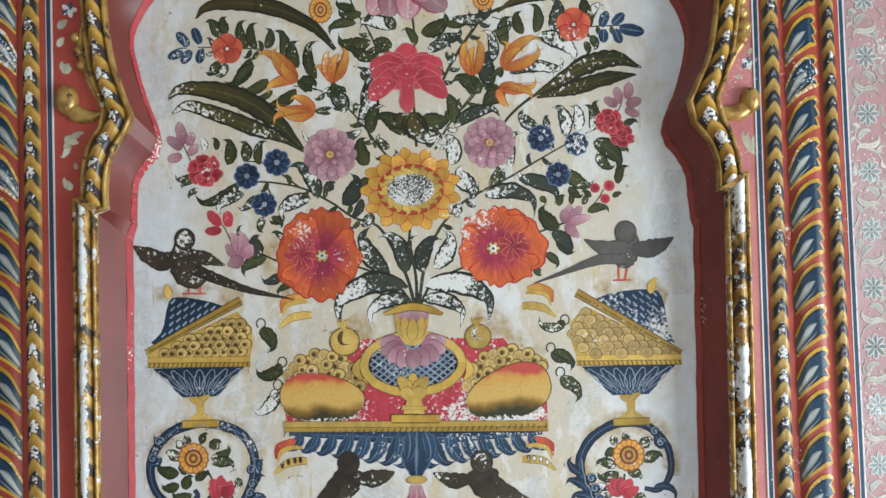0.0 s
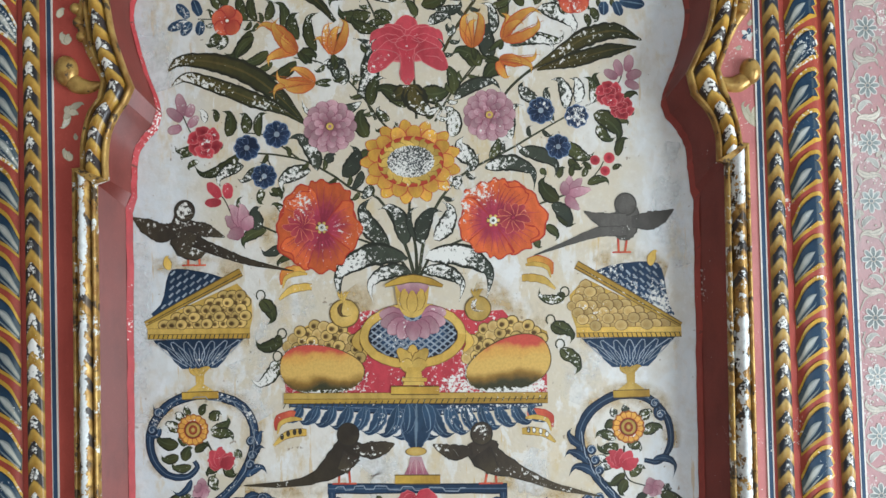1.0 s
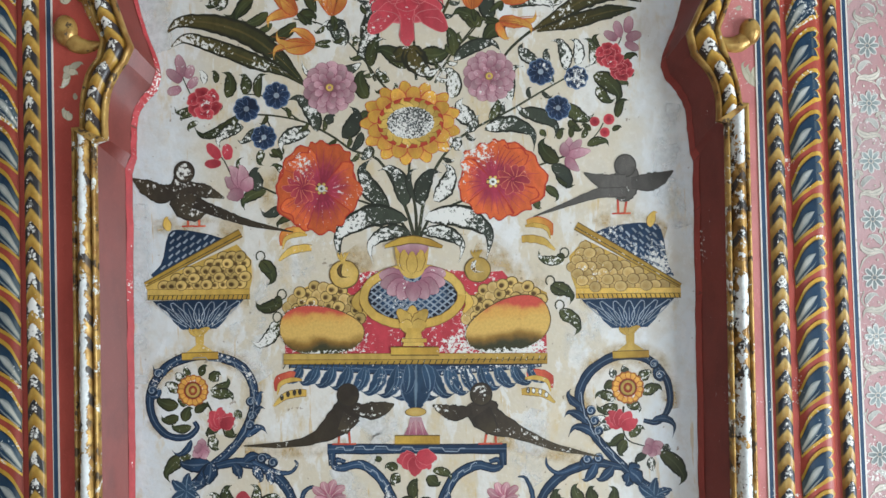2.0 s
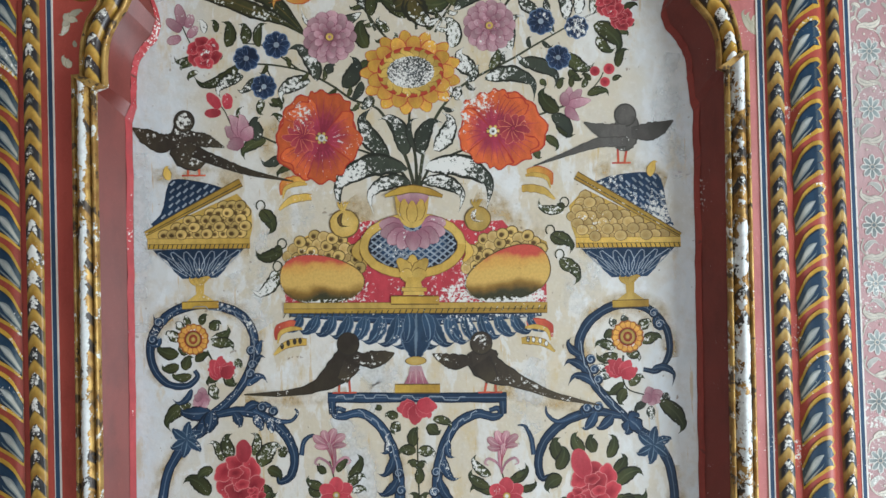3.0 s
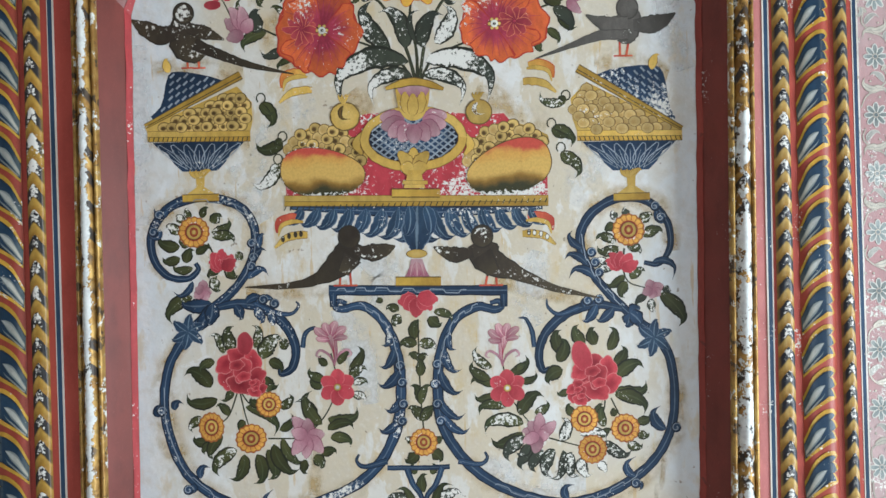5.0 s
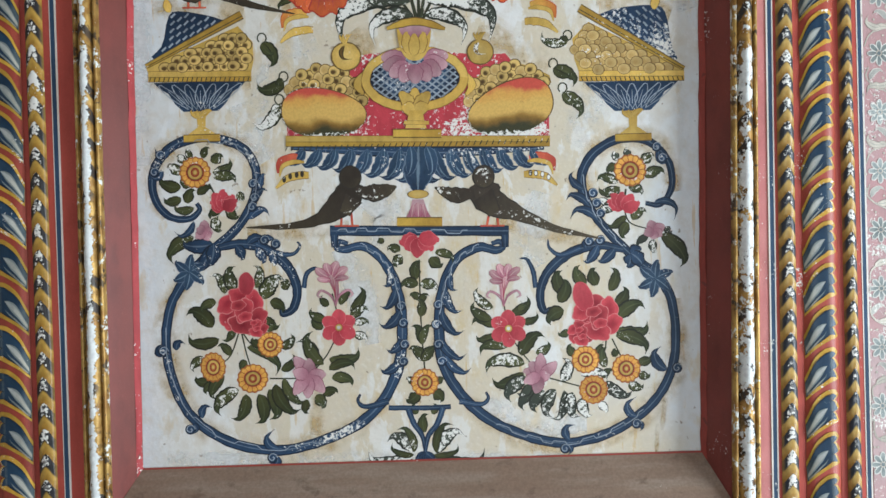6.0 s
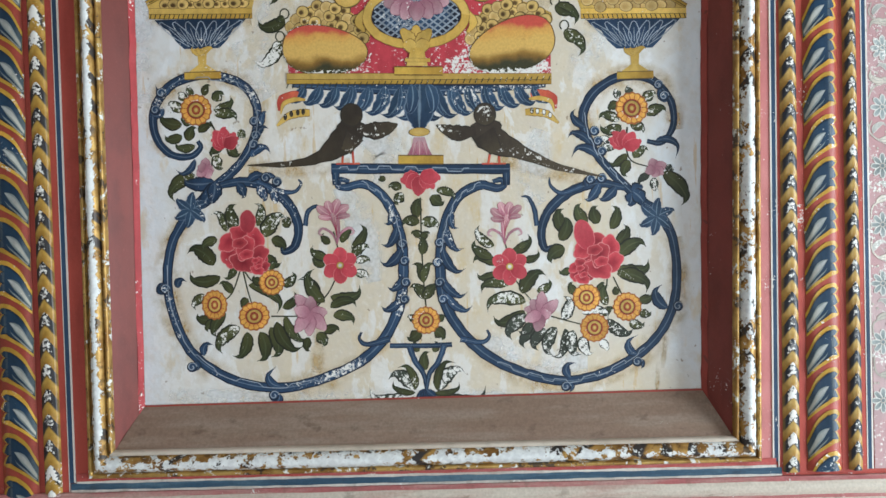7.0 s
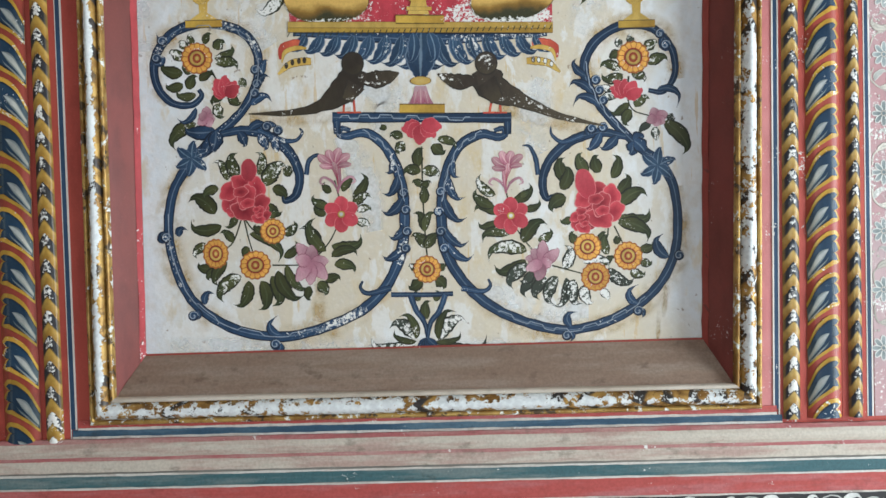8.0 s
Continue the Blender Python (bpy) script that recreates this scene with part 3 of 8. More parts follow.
RIGHT_BACK = [curve([(0.2872, 2.1593), (0.3025, 2.0421), (0.3403, 1.9910), (0.3571, 1.9491), (0.3579, 1.9145), (0.3423, 1.8592), (0.3242, 1.8189), (0.3192, 1.7978)], 26),
              curve([(0.3257, 1.7796), (0.3409, 1.7595), (0.3512, 1.7364), (0.3537, 1.7038), (0.3562, 1.6713)], 18),
              even([(0.3598, 1.6607), (0.3408, 0.9426)], 30)]
SILL_IN = even([(-0.4746, 0.8927), (0.3680, 0.8851)], 40)
SILL_OUT = even([(-0.5100, 0.8558), (0.4052, 0.8497)], 40)
SILL_BACK = even([(-0.4477, 0.9441), (0.3408, 0.9426)], 40)
TOP, LOW = 2.30, 0.834        # where the upright mouldings end

# back of the niche, and the wall's thickness behind it
setting("niche_back", [loft(joined(*LEFT_BACK), joined(*RIGHT_BACK), [(-0.04, YB), (1.04, YB)]) + (GROUND,),
                       block(-0.62, 0.62, YB + 0.004, YB + 0.02, 0.75, 2.4, ROOM)],
        "cream and white lime-plaster back of a painted niche", "wall")

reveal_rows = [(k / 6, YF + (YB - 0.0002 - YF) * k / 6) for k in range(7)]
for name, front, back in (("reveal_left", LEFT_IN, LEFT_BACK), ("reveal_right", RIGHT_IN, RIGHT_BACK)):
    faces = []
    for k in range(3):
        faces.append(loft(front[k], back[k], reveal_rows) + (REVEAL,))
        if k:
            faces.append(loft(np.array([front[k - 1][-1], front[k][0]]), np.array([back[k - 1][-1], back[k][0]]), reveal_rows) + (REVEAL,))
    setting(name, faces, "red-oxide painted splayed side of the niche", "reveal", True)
    edge_rows = [(0.80, YF + 0.8 * (YB - YF) - 0.0012), (0.9, YF + 0.9 * (YB - YF) - 0.0013), (1.01, YB - 0.0013)]
    rough_back = joined(*back) + np.array([[random.uniform(-0.0011, 0.0011), 0.0] for _ in joined(*back)])
    setting("trim_red_edge", [loft(joined(*front), rough_back, edge_rows) + (RED_EDGE if name == "reveal_left" else EDGE_DULL,)],
            "bright red painted line round the niche back", "painted line")
setting("niche_sill", [loft(SILL_IN, SILL_BACK, [(0.0, YF), (0.3, YF + 0.010), (0.7, YF + 0.028), (1.0, YB)]) + (SILL,)],
        "dusty brown sloping sill of the niche", "sill")
setting("trim_sill_line", [loft(SILL_IN, SILL_BACK, [(0.962, YF + 0.0388), (1.01, YB - 0.0014)]) + (EDGE_DULL,)],
        "faded red line along the back of the sill", "painted line")

# wall face round the niche
for side, edge, outer_x in (("left", LEFT_OUT, -2.0), ("right", RIGHT_OUT, 2.2)):
    line = joined(*edge)
    far = np.stack([np.full(len(line), outer_x), line[:, 1]], axis=1)
    setting("wall_" + side, [loft(line, far, [(-0.004, YF), (1.0, YF)]) + (RED_WALL if side == "left" else PINK_WALL,),
                             block(min(outer_x, 0.70 if side == "right" else -0.64), max(outer_x, 0.70 if side == "right" else -0.64), YF + 0.01, 1.30, 0.70, 2.9, ROOM)],
            "red distempered wall face beside the niche", "wall")
setting("wall_low", [block(-2.0, 2.2, YF, 1.30, 0.0, 0.846, RED_WALL), block(-2.0, -0.506, YF + 0.0006, 1.30, 0.846, 0.862, RED_WALL), block(0.402, 2.2, YF + 0.0006, 1.30, 0.846, 0.862, RED_WALL)], "red plaster wall below the niche", "wall")
setting("wall_high", [block(-2.0, 2.2, YF, 1.30, 2.16, 2.9, ROOM)], "plaster wall above the niche", "wall")
setting("wall_behind_niche", [block(-0.66, 0.72, 1.135, 1.30, 0.70, 2.2, ROOM)], "plaster wall behind the niche", "wall")

# the unseen room added behind the camera, with its two openings
setting("floor", [block(-2.2, 2.4, -2.6, 1.3, -0.1, 0.0, FLOOR)], "worn sandstone floor", "floor")
setting("ceiling", [block(-2.2, 2.4, -2.6, 1.3, 2.9, 3.0, ROOM)], "limewashed ceiling", "ceiling")
setting("wall_west", [block(-2.2, -2.0, -2.6, 1.3, 0.0, 2.9, ROOM)], "limewashed side wall", "wall")
setting("wall_east", [block(2.2, 2.4, -2.6, -0.50, 0.0, 2.9, ROOM), block(2.2, 2.4, 0.60, 1.3, 0.0, 2.9, ROOM),
                      block(2.2, 2.4, -0.50, 0.60, 0.0, 0.35, ROOM), block(2.2, 2.4, -0.50, 0.60, 2.15, 2.9, ROOM)],
        "limewashed side wall with a window opening", "wall")
setting("wall_south", [block(-2.2, 0.05, -2.6, -2.4, 0.0, 2.9, ROOM), block(1.65, 2.4, -2.6, -2.4, 0.0, 2.9, ROOM),
                       block(0.05, 1.65, -2.6, -2.4, 2.2, 2.9, ROOM)], "limewashed wall with an opening added for the fill lamp", "wall")


# ---- gilt moulding of the niche ----
def counted(piece, period):
    """Turn the run along a moulding into a count of scales, upwards."""
    vs, fs, ts = piece
    return vs, fs, [(u, -v / period) for u, v in ts]


fillet_in = [(0.0, YF + 0.001), (0.0, YF - 0.006), (0.03, YF - 0.0095), (0.09, YF - 0.011), (0.16, YF - 0.0095), (0.19, YF - 0.004)]
fillet_out = [(0.80, YF - 0.004), (0.83, YF - 0.009), (0.89, YF - 0.0105), (0.96, YF - 0.009), (1.0, YF - 0.005), (1.0, YF + 0.001)]
roll = [(0.18, YF - 0.0035), (0.24, YF - 0.009), (0.32, YF - 0.0135), (0.42, YF - 0.0165), (0.5, YF - 0.0172), (0.58, YF - 0.0165), (0.68, YF - 0.0135), (0.76, YF - 0.009), (0.82, YF - 0.0035)]


def gilt_side(side_in, side_out, name, label):
    root = thing(name, (float(side_in[2][-1][0]), YF, float(side_in[2][-1][1])), label, "moulding", "gilt mouldings of the niche", "structure")
    shades = ((joined(side_in[0], side_in[1]), joined(side_out[0], side_out[1]), GOLD_CHEVRON, "scaled_roll"), (side_in[2], side_out[2], WORN_GOLD if side_in is LEFT_IN else BARE_GOLD, "worn_roll"))
    for a, b, mat, part_name in shades:
        mesh_object("fillet", [loft(a, b, fillet_in) + (GOLD,)], root, "thin gilt edge bead", True)
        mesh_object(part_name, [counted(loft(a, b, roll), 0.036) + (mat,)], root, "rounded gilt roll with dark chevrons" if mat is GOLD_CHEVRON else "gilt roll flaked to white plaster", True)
        mesh_object("fillet", [loft(a, b, fillet_out) + (GOLD,)], root, "thin gilt edge bead", True)
    # the small step where capital meets shaft
    p, q = side_in[1][-1], side_out[1][-1]
    r, s = side_in[2][0], side_out[2][0]
    mesh_object("step", [loft(np.array([p, (p + r) / 2, r]), np.array([q, (q + s) / 2, s]), [(0.0, YF), (0.0, YF - 0.009), (0.1, YF - 0.011), (0.5, YF - 0.0165), (0.9, YF - 0.0105), (1.0, YF - 0.008), (1.0, YF)]) + (GOLD,)], root, "", False)
    return root


gilt_left = gilt_side(LEFT_IN, LEFT_OUT, "gilt_moulding", "gilded cusped moulding with flaking shaft beside the niche, red field")
gilt_right = gilt_side(RIGHT_IN, RIGHT_OUT, "gilt_moulding", "gilded cusped moulding with flaking shaft beside the niche, pink field")
gilt_low = thing("gilt_moulding", (0.0, YF, float(SILL_OUT[20][1])), "worn gilded bottom moulding under the niche sill", "moulding", "gilt mouldings of the niche", "structure")
mesh_object("fillet", [loft(SILL_IN, SILL_OUT, fillet_in) + (CREAM,)], gilt_low, "rubbed cream edge bead", True)
mesh_object("worn_roll", [counted(loft(SILL_IN, SILL_OUT, roll), 0.036) + (BARE_GOLD,)], gilt_low, "gilt roll flaked to white plaster", True)
mesh_object("fillet", [loft(SILL_IN, SILL_OUT, fillet_out) + (GOLD,)], gilt_low, "thin gilt edge bead", True)


def dome(line, widths, rise, rows=9, foot=0.0):
    """A rounded tapering body lying on the wall."""
    line = np.array(line, dtype=float)
    n = len(line)
    w = np.interp(np.linspace(0, 1, n), np.linspace(0, 1, len(widths)), widths) / 2
    d = np.gradient(line, axis=0)
    d /= np.linalg.norm(d, axis=1)[:, None]
    side = np.stack([-d[:, 1], d[:, 0]], axis=1)
    vs, ts, fs = [], [], []
    for i in range(n):
        for k in range(rows):
            a = math.pi * k / (rows - 1)
            q = line[i] - side[i] * w[i] * math.cos(a)
            vs.append((q[0], YF + 0.001 - foot - rise * (w[i] / max(w)) ** 0.7 * math.sin(a), q[1]))
            ts.append((2 * k / (rows - 1) - 1, i / (n - 1)))
            if i and k:
                c = i * rows + k
                fs.append((c - 1, c, c - rows, c - rows - 1))
    return vs, fs, ts


VOLUTE = gilding("gilt_volute", 0.1, 0.3, 0.60, 90.0)


def volute(root, tail, head, rx, ry):
    """A comma-shaped scroll: a round head with a tapering tail."""
    column = [(head[0] + 0.00005 * k, head[1] + ry * math.cos(math.pi * k / 16)) for k in range(17)]
    round_w = [max(0.0004, 2 * rx * math.sin(math.pi * k / 16)) for k in range(17)]
    mesh_object("volute", [dome(curve(tail, 24), [0.0050, 0.0150, 0.0215, 0.0250, 0.0225], 0.011) + (VOLUTE,), dome(column, round_w, 0.016) + (VOLUTE,)], root, "gilt scroll with dark painted edge", True)


volute(gilt_left, [(-0.4605, 1.8464), (-0.4778, 1.8415), (-0.4950, 1.8437), (-0.5089, 1.8536)], (-0.5118, 1.8640), 0.0165, 0.0215)
volute(gilt_right, [(0.3852, 1.8319), (0.3955, 1.8181), (0.4125, 1.8151), (0.4285, 1.8225)], (0.4321, 1.8318), 0.0145, 0.0185)
for side, spots in ((gilt_left, ((-0.4978, 1.9513), (-0.4943, 1.9313), (-0.4899, 1.9114), (-0.4872, 2.0209), (-0.4924, 1.9972))), (gilt_right, ((0.4255, 1.9191), (0.4295, 1.9364), (0.4265, 1.9556), (0.4258, 1.9731)))):
    for k, c in enumerate(spots):
        r = 0.0081 if side is gilt_left else 0.0105
        if side is gilt_left and k > 2:
            continue
        ring = [(c[0] + 0.0001 * j, c[1] + r * (1 - j / 5)) for j in range(11)]
        mesh_object("berry", [dome(ring, [0.0006, r * 1.2, r * 1.6, r * 1.9, r * 2, r * 2, r * 1.9, r * 1.6, r * 1.2, 0.0006], 0.010) + (VOLUTE,)], side, "small gilt berry", True)
mesh_object("side_leaf", [dome(curve([(-0.4848, 1.9810), (-0.4911, 1.9336), (-0.4800, 1.8937), (-0.4651, 1.8537)], 16), [0.0048, 0.0129, 0.0113, 0.0024], 0.007) + (GOLD,)], gilt_left, "gilt side leaf", True)
mesh_object("side_leaf", [dome(curve([(0.4309, 1.9650), (0.4305, 1.9252), (0.4152, 1.9004), (0.3984, 1.8630), (0.3884, 1.8349)], 16), [0.0064, 0.0177, 0.0129, 0.0064, 0.0024], 0.007) + (GOLD,)], gilt_right, "gilt side leaf", True)


# ---- upright mouldings ----
def upright(x, lean, z):
    return x + lean * (z - 1.10)


def painted_strip(x0, x1, lean, mat, name, label, proud, low=LOW):
    z = np.linspace(low, TOP, 30)
    a = np.stack([upright(x0, lean, z), z], axis=1)
    b = np.stack([upright(x1, lean, z), z], axis=1)
    return setting(name, [loft(a, b, [(0.0, YF), (0.0, YF - proud), (1.0, YF - proud), (1.0, YF)]) + (mat,)], label, "painted line")


def scaled_bead(x0, x1, lean, period, label, shift=0.0):
    """Half-round bead cut into overlapping pointed scales."""
    rows, half, mid = 13, (x1 - x0) / 2, (x0 + x1) / 2
    zs = np.arange(LOW, TOP, period / 11)
    vs, ts, fs = [], [], []
    for i, z in enumerate(zs):
        for k in range(rows):
            u = 2 * k / (rows - 1) - 1
            v = z / period + shift
            t = (v + 0.5 * abs(u) ** 1.35) % 1.0
            h = 0.0068 * math.sqrt(max(0.0, 1 - u * u)) + 0.0016 * t * (1 - u * u)
            vs.append((upright(mid, lean, z) + u * half, YF - 0.001 - h, z))
            ts.append((u, v))
            if i and k:
                c = i * rows + k
                fs.append((c - 1, c - rows - 1, c - rows, c))
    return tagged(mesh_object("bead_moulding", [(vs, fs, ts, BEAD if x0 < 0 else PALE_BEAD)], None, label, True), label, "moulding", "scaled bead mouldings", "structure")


def leaf_moulding(x0, x1, lean, period, mirrored, label, anchor):
    """Wide half-round moulding with slanting acanthus leaves, each a blue heart in a scalloped ochre edge on red."""
    half, mid, rise = (x1 - x0) / 2, (x0 + x1) / 2, 0.0065
    sign = -1 if mirrored else 1
    zs = np.linspace(LOW, TOP, 60)
    line = np.stack([upright(mid, lean, zs), zs], axis=1)[::-1]
    prof = [(half * (k / 6 - 1), 0.001 + rise * (1 - abs(k / 6 - 1) ** 3)) for k in range(13)]
    root = tagged(mesh_object("leaf_moulding", [relief(line, prof) + (WALL_RED,)], None, label, True), label, "moulding", "leaf mouldings", "structure")

    def sheet(upper, lower, lift, mat, n=30, m=12):
        """A painted patch between two edges that start at the leaf's foot: places are (across -1 to 1, share of the period up)."""
        a, b = even(curve(upper, 40), n), even(curve(lower, 40), n)
        vs, ts, fs = [], [], []
        for i in range(n + 1):
            for k in range(m + 1):
                u, z = a[i] + (b[i] - a[i]) * k / m
                u = max(-1.0, min(1.0, u))
                vs.append((sign * u * half, -(0.001 + rise * (1 - abs(u) ** 3) + lift), period * z))
                ts.append((2 * k / m - 1, i / n))
                if i and k:
                    c = i * (m + 1) + k
                    face = (c - 1, c, c - m - 1, c - m - 2)
                    fs.append(face if sign > 0 else face[::-1])
        return vs, fs, ts, mat

    def lobed(d, lift, mat):
        """A leaf drawn in by a share of its size: its curved body and three pointed lobes on the far side."""
        end = 0.47 - 0.9 * d
        out = [sheet([(-1.0, 0.27 - 1.1 * d), (-0.53, 0.73 - 1.2 * d), (0.05, 0.95 - 1.1 * d), (end, 1.0 - 1.1 * d)],
                     [(-0.97, -0.27 + 0.7 * d), (-0.53, -0.07 + 0.9 * d), (0.05, 0.09 + 1.0 * d), (end, 0.18 + 1.1 * d)], lift, mat, 30, 8)]
        for top, low, u, z in ((1.0 - 1.1 * d, 0.73, 0.90, 0.87), (0.75, 0.46, 0.95, 0.56), (0.48, 0.18 + 1.1 * d, 0.90, 0.25)):
            tip = (u - 1.7 * d, z + 0.3 * d * (1 if z < 0.4 else -1))
            root_u, half_way = end - 0.04, (end + tip[0]) / 2
            out.append(sheet([(root_u, top), (half_way, top * 0.72 + tip[1] * 0.28 + 0.02), tip], [(root_u, low), (half_way, low * 0.72 + tip[1] * 0.28), tip], lift, mat, 8, 4))
        return out

    pieces = lobed(0.0, 0.0010, WALL_YELLOW) + lobed(0.10, 0.0016, WALL_BLUE) + [
              sheet([(-0.95, 0.0), (-0.5, 0.42), (-0.15, 0.54), (0.16, 0.56)], [(-0.95, -0.12), (-0.55, 0.13), (-0.18, 0.32), (0.16, 0.56)], 0.0022, WALL_WHITE, 18, 6),
              sheet([(-0.9, -0.11), (-0.4, 0.14), (0.0, 0.30), (0.14, 0.38)], [(-0.9, -0.14), (-0.4, 0.09), (0.0, 0.26), (0.14, 0.38)], 0.0022, WALL_PALE, 18, 3)]
    first = None
    top_count = int((TOP - 0.02 - anchor) / period)
    for k in range(top_count - 1, -40, -1):
        z = anchor + k * period
        if z < LOW - 0.9 * period:
            break
        if z < LOW + 0.28 * period:
            cut = [([(x + upright(mid, lean, LOW), y + YF, max(w + z, LOW)) for x, y, w in vs], fs, ts, mat) for vs, fs, ts, mat in pieces]
            mesh_object("cut_leaf", cut, root, "blue leaf cut off by the ledge", True)
            continue
        if first is None:
            first = mesh_object("acanthus_leaf", pieces, None, "blue leaf with ochre scalloped edge", True)
            offset = SEAT[first.name].copy()
            ob = first
        else:
            ob = first.copy()
            scene.collection.objects.link(ob)
        ob.parent = root
        ob.location = Vector((upright(mid, lean, z), YF, z)) + offset - SEAT[root.name]
    return root


# by the left jamb
painted_strip(-0.5480, -0.5387, 0.0, RED_WALL, "trim_red_line", "red painted strip beside the bead", 0.0010)
painted_strip(-0.5387, -0.5377, 0.0, WHITE_LINE, "trim_white_line", "thin white painted line", 0.0015)
painted_strip(-0.5377, -0.5318, 0.0, BLUE_LINE, "trim_blue_line", "dark blue painted line", 0.0015, 0.850)
painted_strip(-0.5318, -0.5297, 0.0, WHITE_LINE, "trim_white_line", "thin white painted line", 0.0015, 0.850)
scaled_bead(-0.5716, -0.5478, 0.0, 0.0345, "ochre bead moulding with dark chevron scales on red", 0.565)
leaf_moulding(-0.628, -0.5785, 0.0, 0.0584, True, "half-round moulding of blue and ochre leaves on red", 1.682)
scaled_bead(-0.6600, -0.6370, 0.0, 0.0365, "ochre bead moulding with dark chevron scales on red", 0.1)
# by the right jamb
painted_strip(0.4265, 0.4285, 0.017, WHITE_LINE, "trim_white_line", "thin white painted line", 0.0015, 0.848)
painted_strip(0.4285, 0.4340, 0.017, BLUE_LINE, "trim_blue_line", "dark blue painted line", 0.0015, 0.848)
painted_strip(0.4340, 0.4357, 0.017, WHITE_LINE, "trim_white_line", "thin white painted line", 0.0015)
painted_strip(0.4357, 0.4402, 0.017, RED_WALL, "trim_red_line", "red painted strip beside the bead", 0.0010)
scaled_bead(0.4402, 0.4632, 0.016, 0.03185, "ochre bead moulding with dark chevron scales on red", 0.09)
painted_strip(0.4632, 0.4722, 0.015, RED_WALL, "trim_red_line", "red painted strip between mouldings", 0.0010)
leaf_moulding(0.4722, 0.5200, 0.013, 0.0572, False, "half-round moulding of blue and ochre leaves on red", 1.605)
painted_strip(0.5200, 0.5282, 0.010, RED_WALL, "trim_red_line", "red painted strip between mouldings", 0.0010)
scaled_bead(0.5282, 0.5468, 0.008, 0.03095, "narrow ochre bead moulding with dark chevron scales", 0.75)
painted_strip(0.5468, 0.5535, 0.008, RED_WALL, "trim_red_line", "red painted strip beside the bead", 0.0010)
painted_strip(0.5535, 0.5548, 0.008, WHITE_LINE, "trim_white_line", "thin white painted line", 0.0015)
painted_strip(0.5548, 0.5600, 0.008, BLUE_LINE, "trim_blue_line", "slate blue painted line", 0.0015)
painted_strip(0.5600, 0.5622, 0.008, WHITE_LINE, "trim_white_line", "thin white painted line", 0.0015)
DUSTY_PINK = wall_paint("dusty_pink_wall", (0.44, 0.24, 0.245), (0.47, 0.34, 0.34), 0.36)
painted_strip(0.5622, 0.90, 0.0, DUSTY_PINK, "wall_pink", "dusty pink wall field with painted flowers", 0.0012, 0.834)


# ---- cornice below the niche ----
def waver(x, z):
    """How far a line drawn by hand strays at a place along it."""
    return 0.00024 * math.sin(37 * x + 900 * z) + 0.0002 * math.sin(91 * x + 1700 * z) + 0.0002 * math.sin(213 * x + 2900 * z)


def ledge(z1, z0, mat, name, label, heights, x0=-1.2, x1=1.2):
    xs = np.linspace(x0, x1, 160)
    a = np.array([(x, z1 + waver(x, z1) - 0.009 * (x + 0.35)) for x in xs])
    b = np.array([(x, z0 + waver(x, z0) - 0.009 * (x + 0.35)) for x in xs])
    m = len(heights)
    rows = [(0.0, YF)] + [(k / (m - 1), YF - h) for k, h in enumerate(heights)] + [(1.0, YF)]
    return setting(name, [loft(a, b, rows) + (mat,)], label, "painted line", False)


ledge(0.8600, 0.8505, OLD_RED, "trim_red_line", "red painted line under the gilt moulding", (0.002, 0.002), -0.528, 0.4265)
ledge(0.8505, 0.8473, OLD_WHITE, "trim_white_line", "thin white painted line", (0.0025, 0.0025), -0.528, 0.4265)
ledge(0.8473, 0.8385, OLD_BLUE, "trim_blue_line", "dark blue painted line under the niche", (0.002, 0.002), -0.536, 0.434)
ledge(0.8385, 0.8355, OLD_WHITE, "trim_white_line", "thin grey-white painted line", (0.0025, 0.0025), -0.536, 0.434)
ledge(0.8355, 0.8305, OLD_PINK, "trim_red_line", "faded red line on the ledge", (0.006, 0.010))
ledge(0.8305, 0.8118, OLD_CREAM, "trim_cream_ledge", "grimy cream rounded ledge", (0.010, 0.0125, 0.0135, 0.0125, 0.010))
ledge(0.8118, 0.8066, OLD_PINK, "trim_red_line", "faded red line on the ledge", (0.0085, 0.0085))
ledge(0.8066, 0.7912, OLD_CREAM, "trim_cream_ledge", "grimy cream flat ledge", (0.009, 0.0095, 0.009))
ledge(0.7912, 0.7878, GREY_LINE, "trim_grey_line", "dark grey line", (0.006, 0.006))
ledge(0.7878, 0.7850, OLD_WHITE, "trim_white_line", "thin white painted line", (0.007, 0.007))
ledge(0.7850, 0.7690, OLD_TEAL, "trim_teal_band", "blue-green painted band", (0.005, 0.005, 0.005))
ledge(0.7690, 0.7664, OLD_WHITE, "trim_white_line", "thin white painted line", (0.0065, 0.0065))
ledge(0.7664, 0.7415, OLD_RED, "trim_red_band", "rose-red painted band", (0.0055, 0.0055, 0.0055))
ledge(0.7415, 0.7392, OLD_WHITE, "trim_white_line", "thin white painted line", (0.0065, 0.0065))
ledge(0.7392, 0.6900, BLACK, "trim_black_frieze", "black painted frieze", (0.005, 0.005))

# ---- paint on the niche back: strokes and motifs ----
def spot(c):
    return (c[0], YB - 0.001, c[1])


def leaf(root, a, b, w, mat=None, bend=None, level=2):
    bend = random.choice((-0.14, 0.14)) if bend is None else bend
    return painted("leaf", root, [(leaf_shape(a, (b[0] + 0.06 * (b[0] - a[0]), b[1] + 0.06 * (b[1] - a[1])), w * 0.98, bend), mat or LEAF)], level)


def stem(root, points, w0, w1=None, mat=None, level=1, name="stem", n=30):
    return painted(name, root, [(ribbon(curve(points, n), [w0 * 0.72, (w0 + (w1 or w0)) * 0.34, (w1 or w0) * 0.72]), mat or STEM)], level)


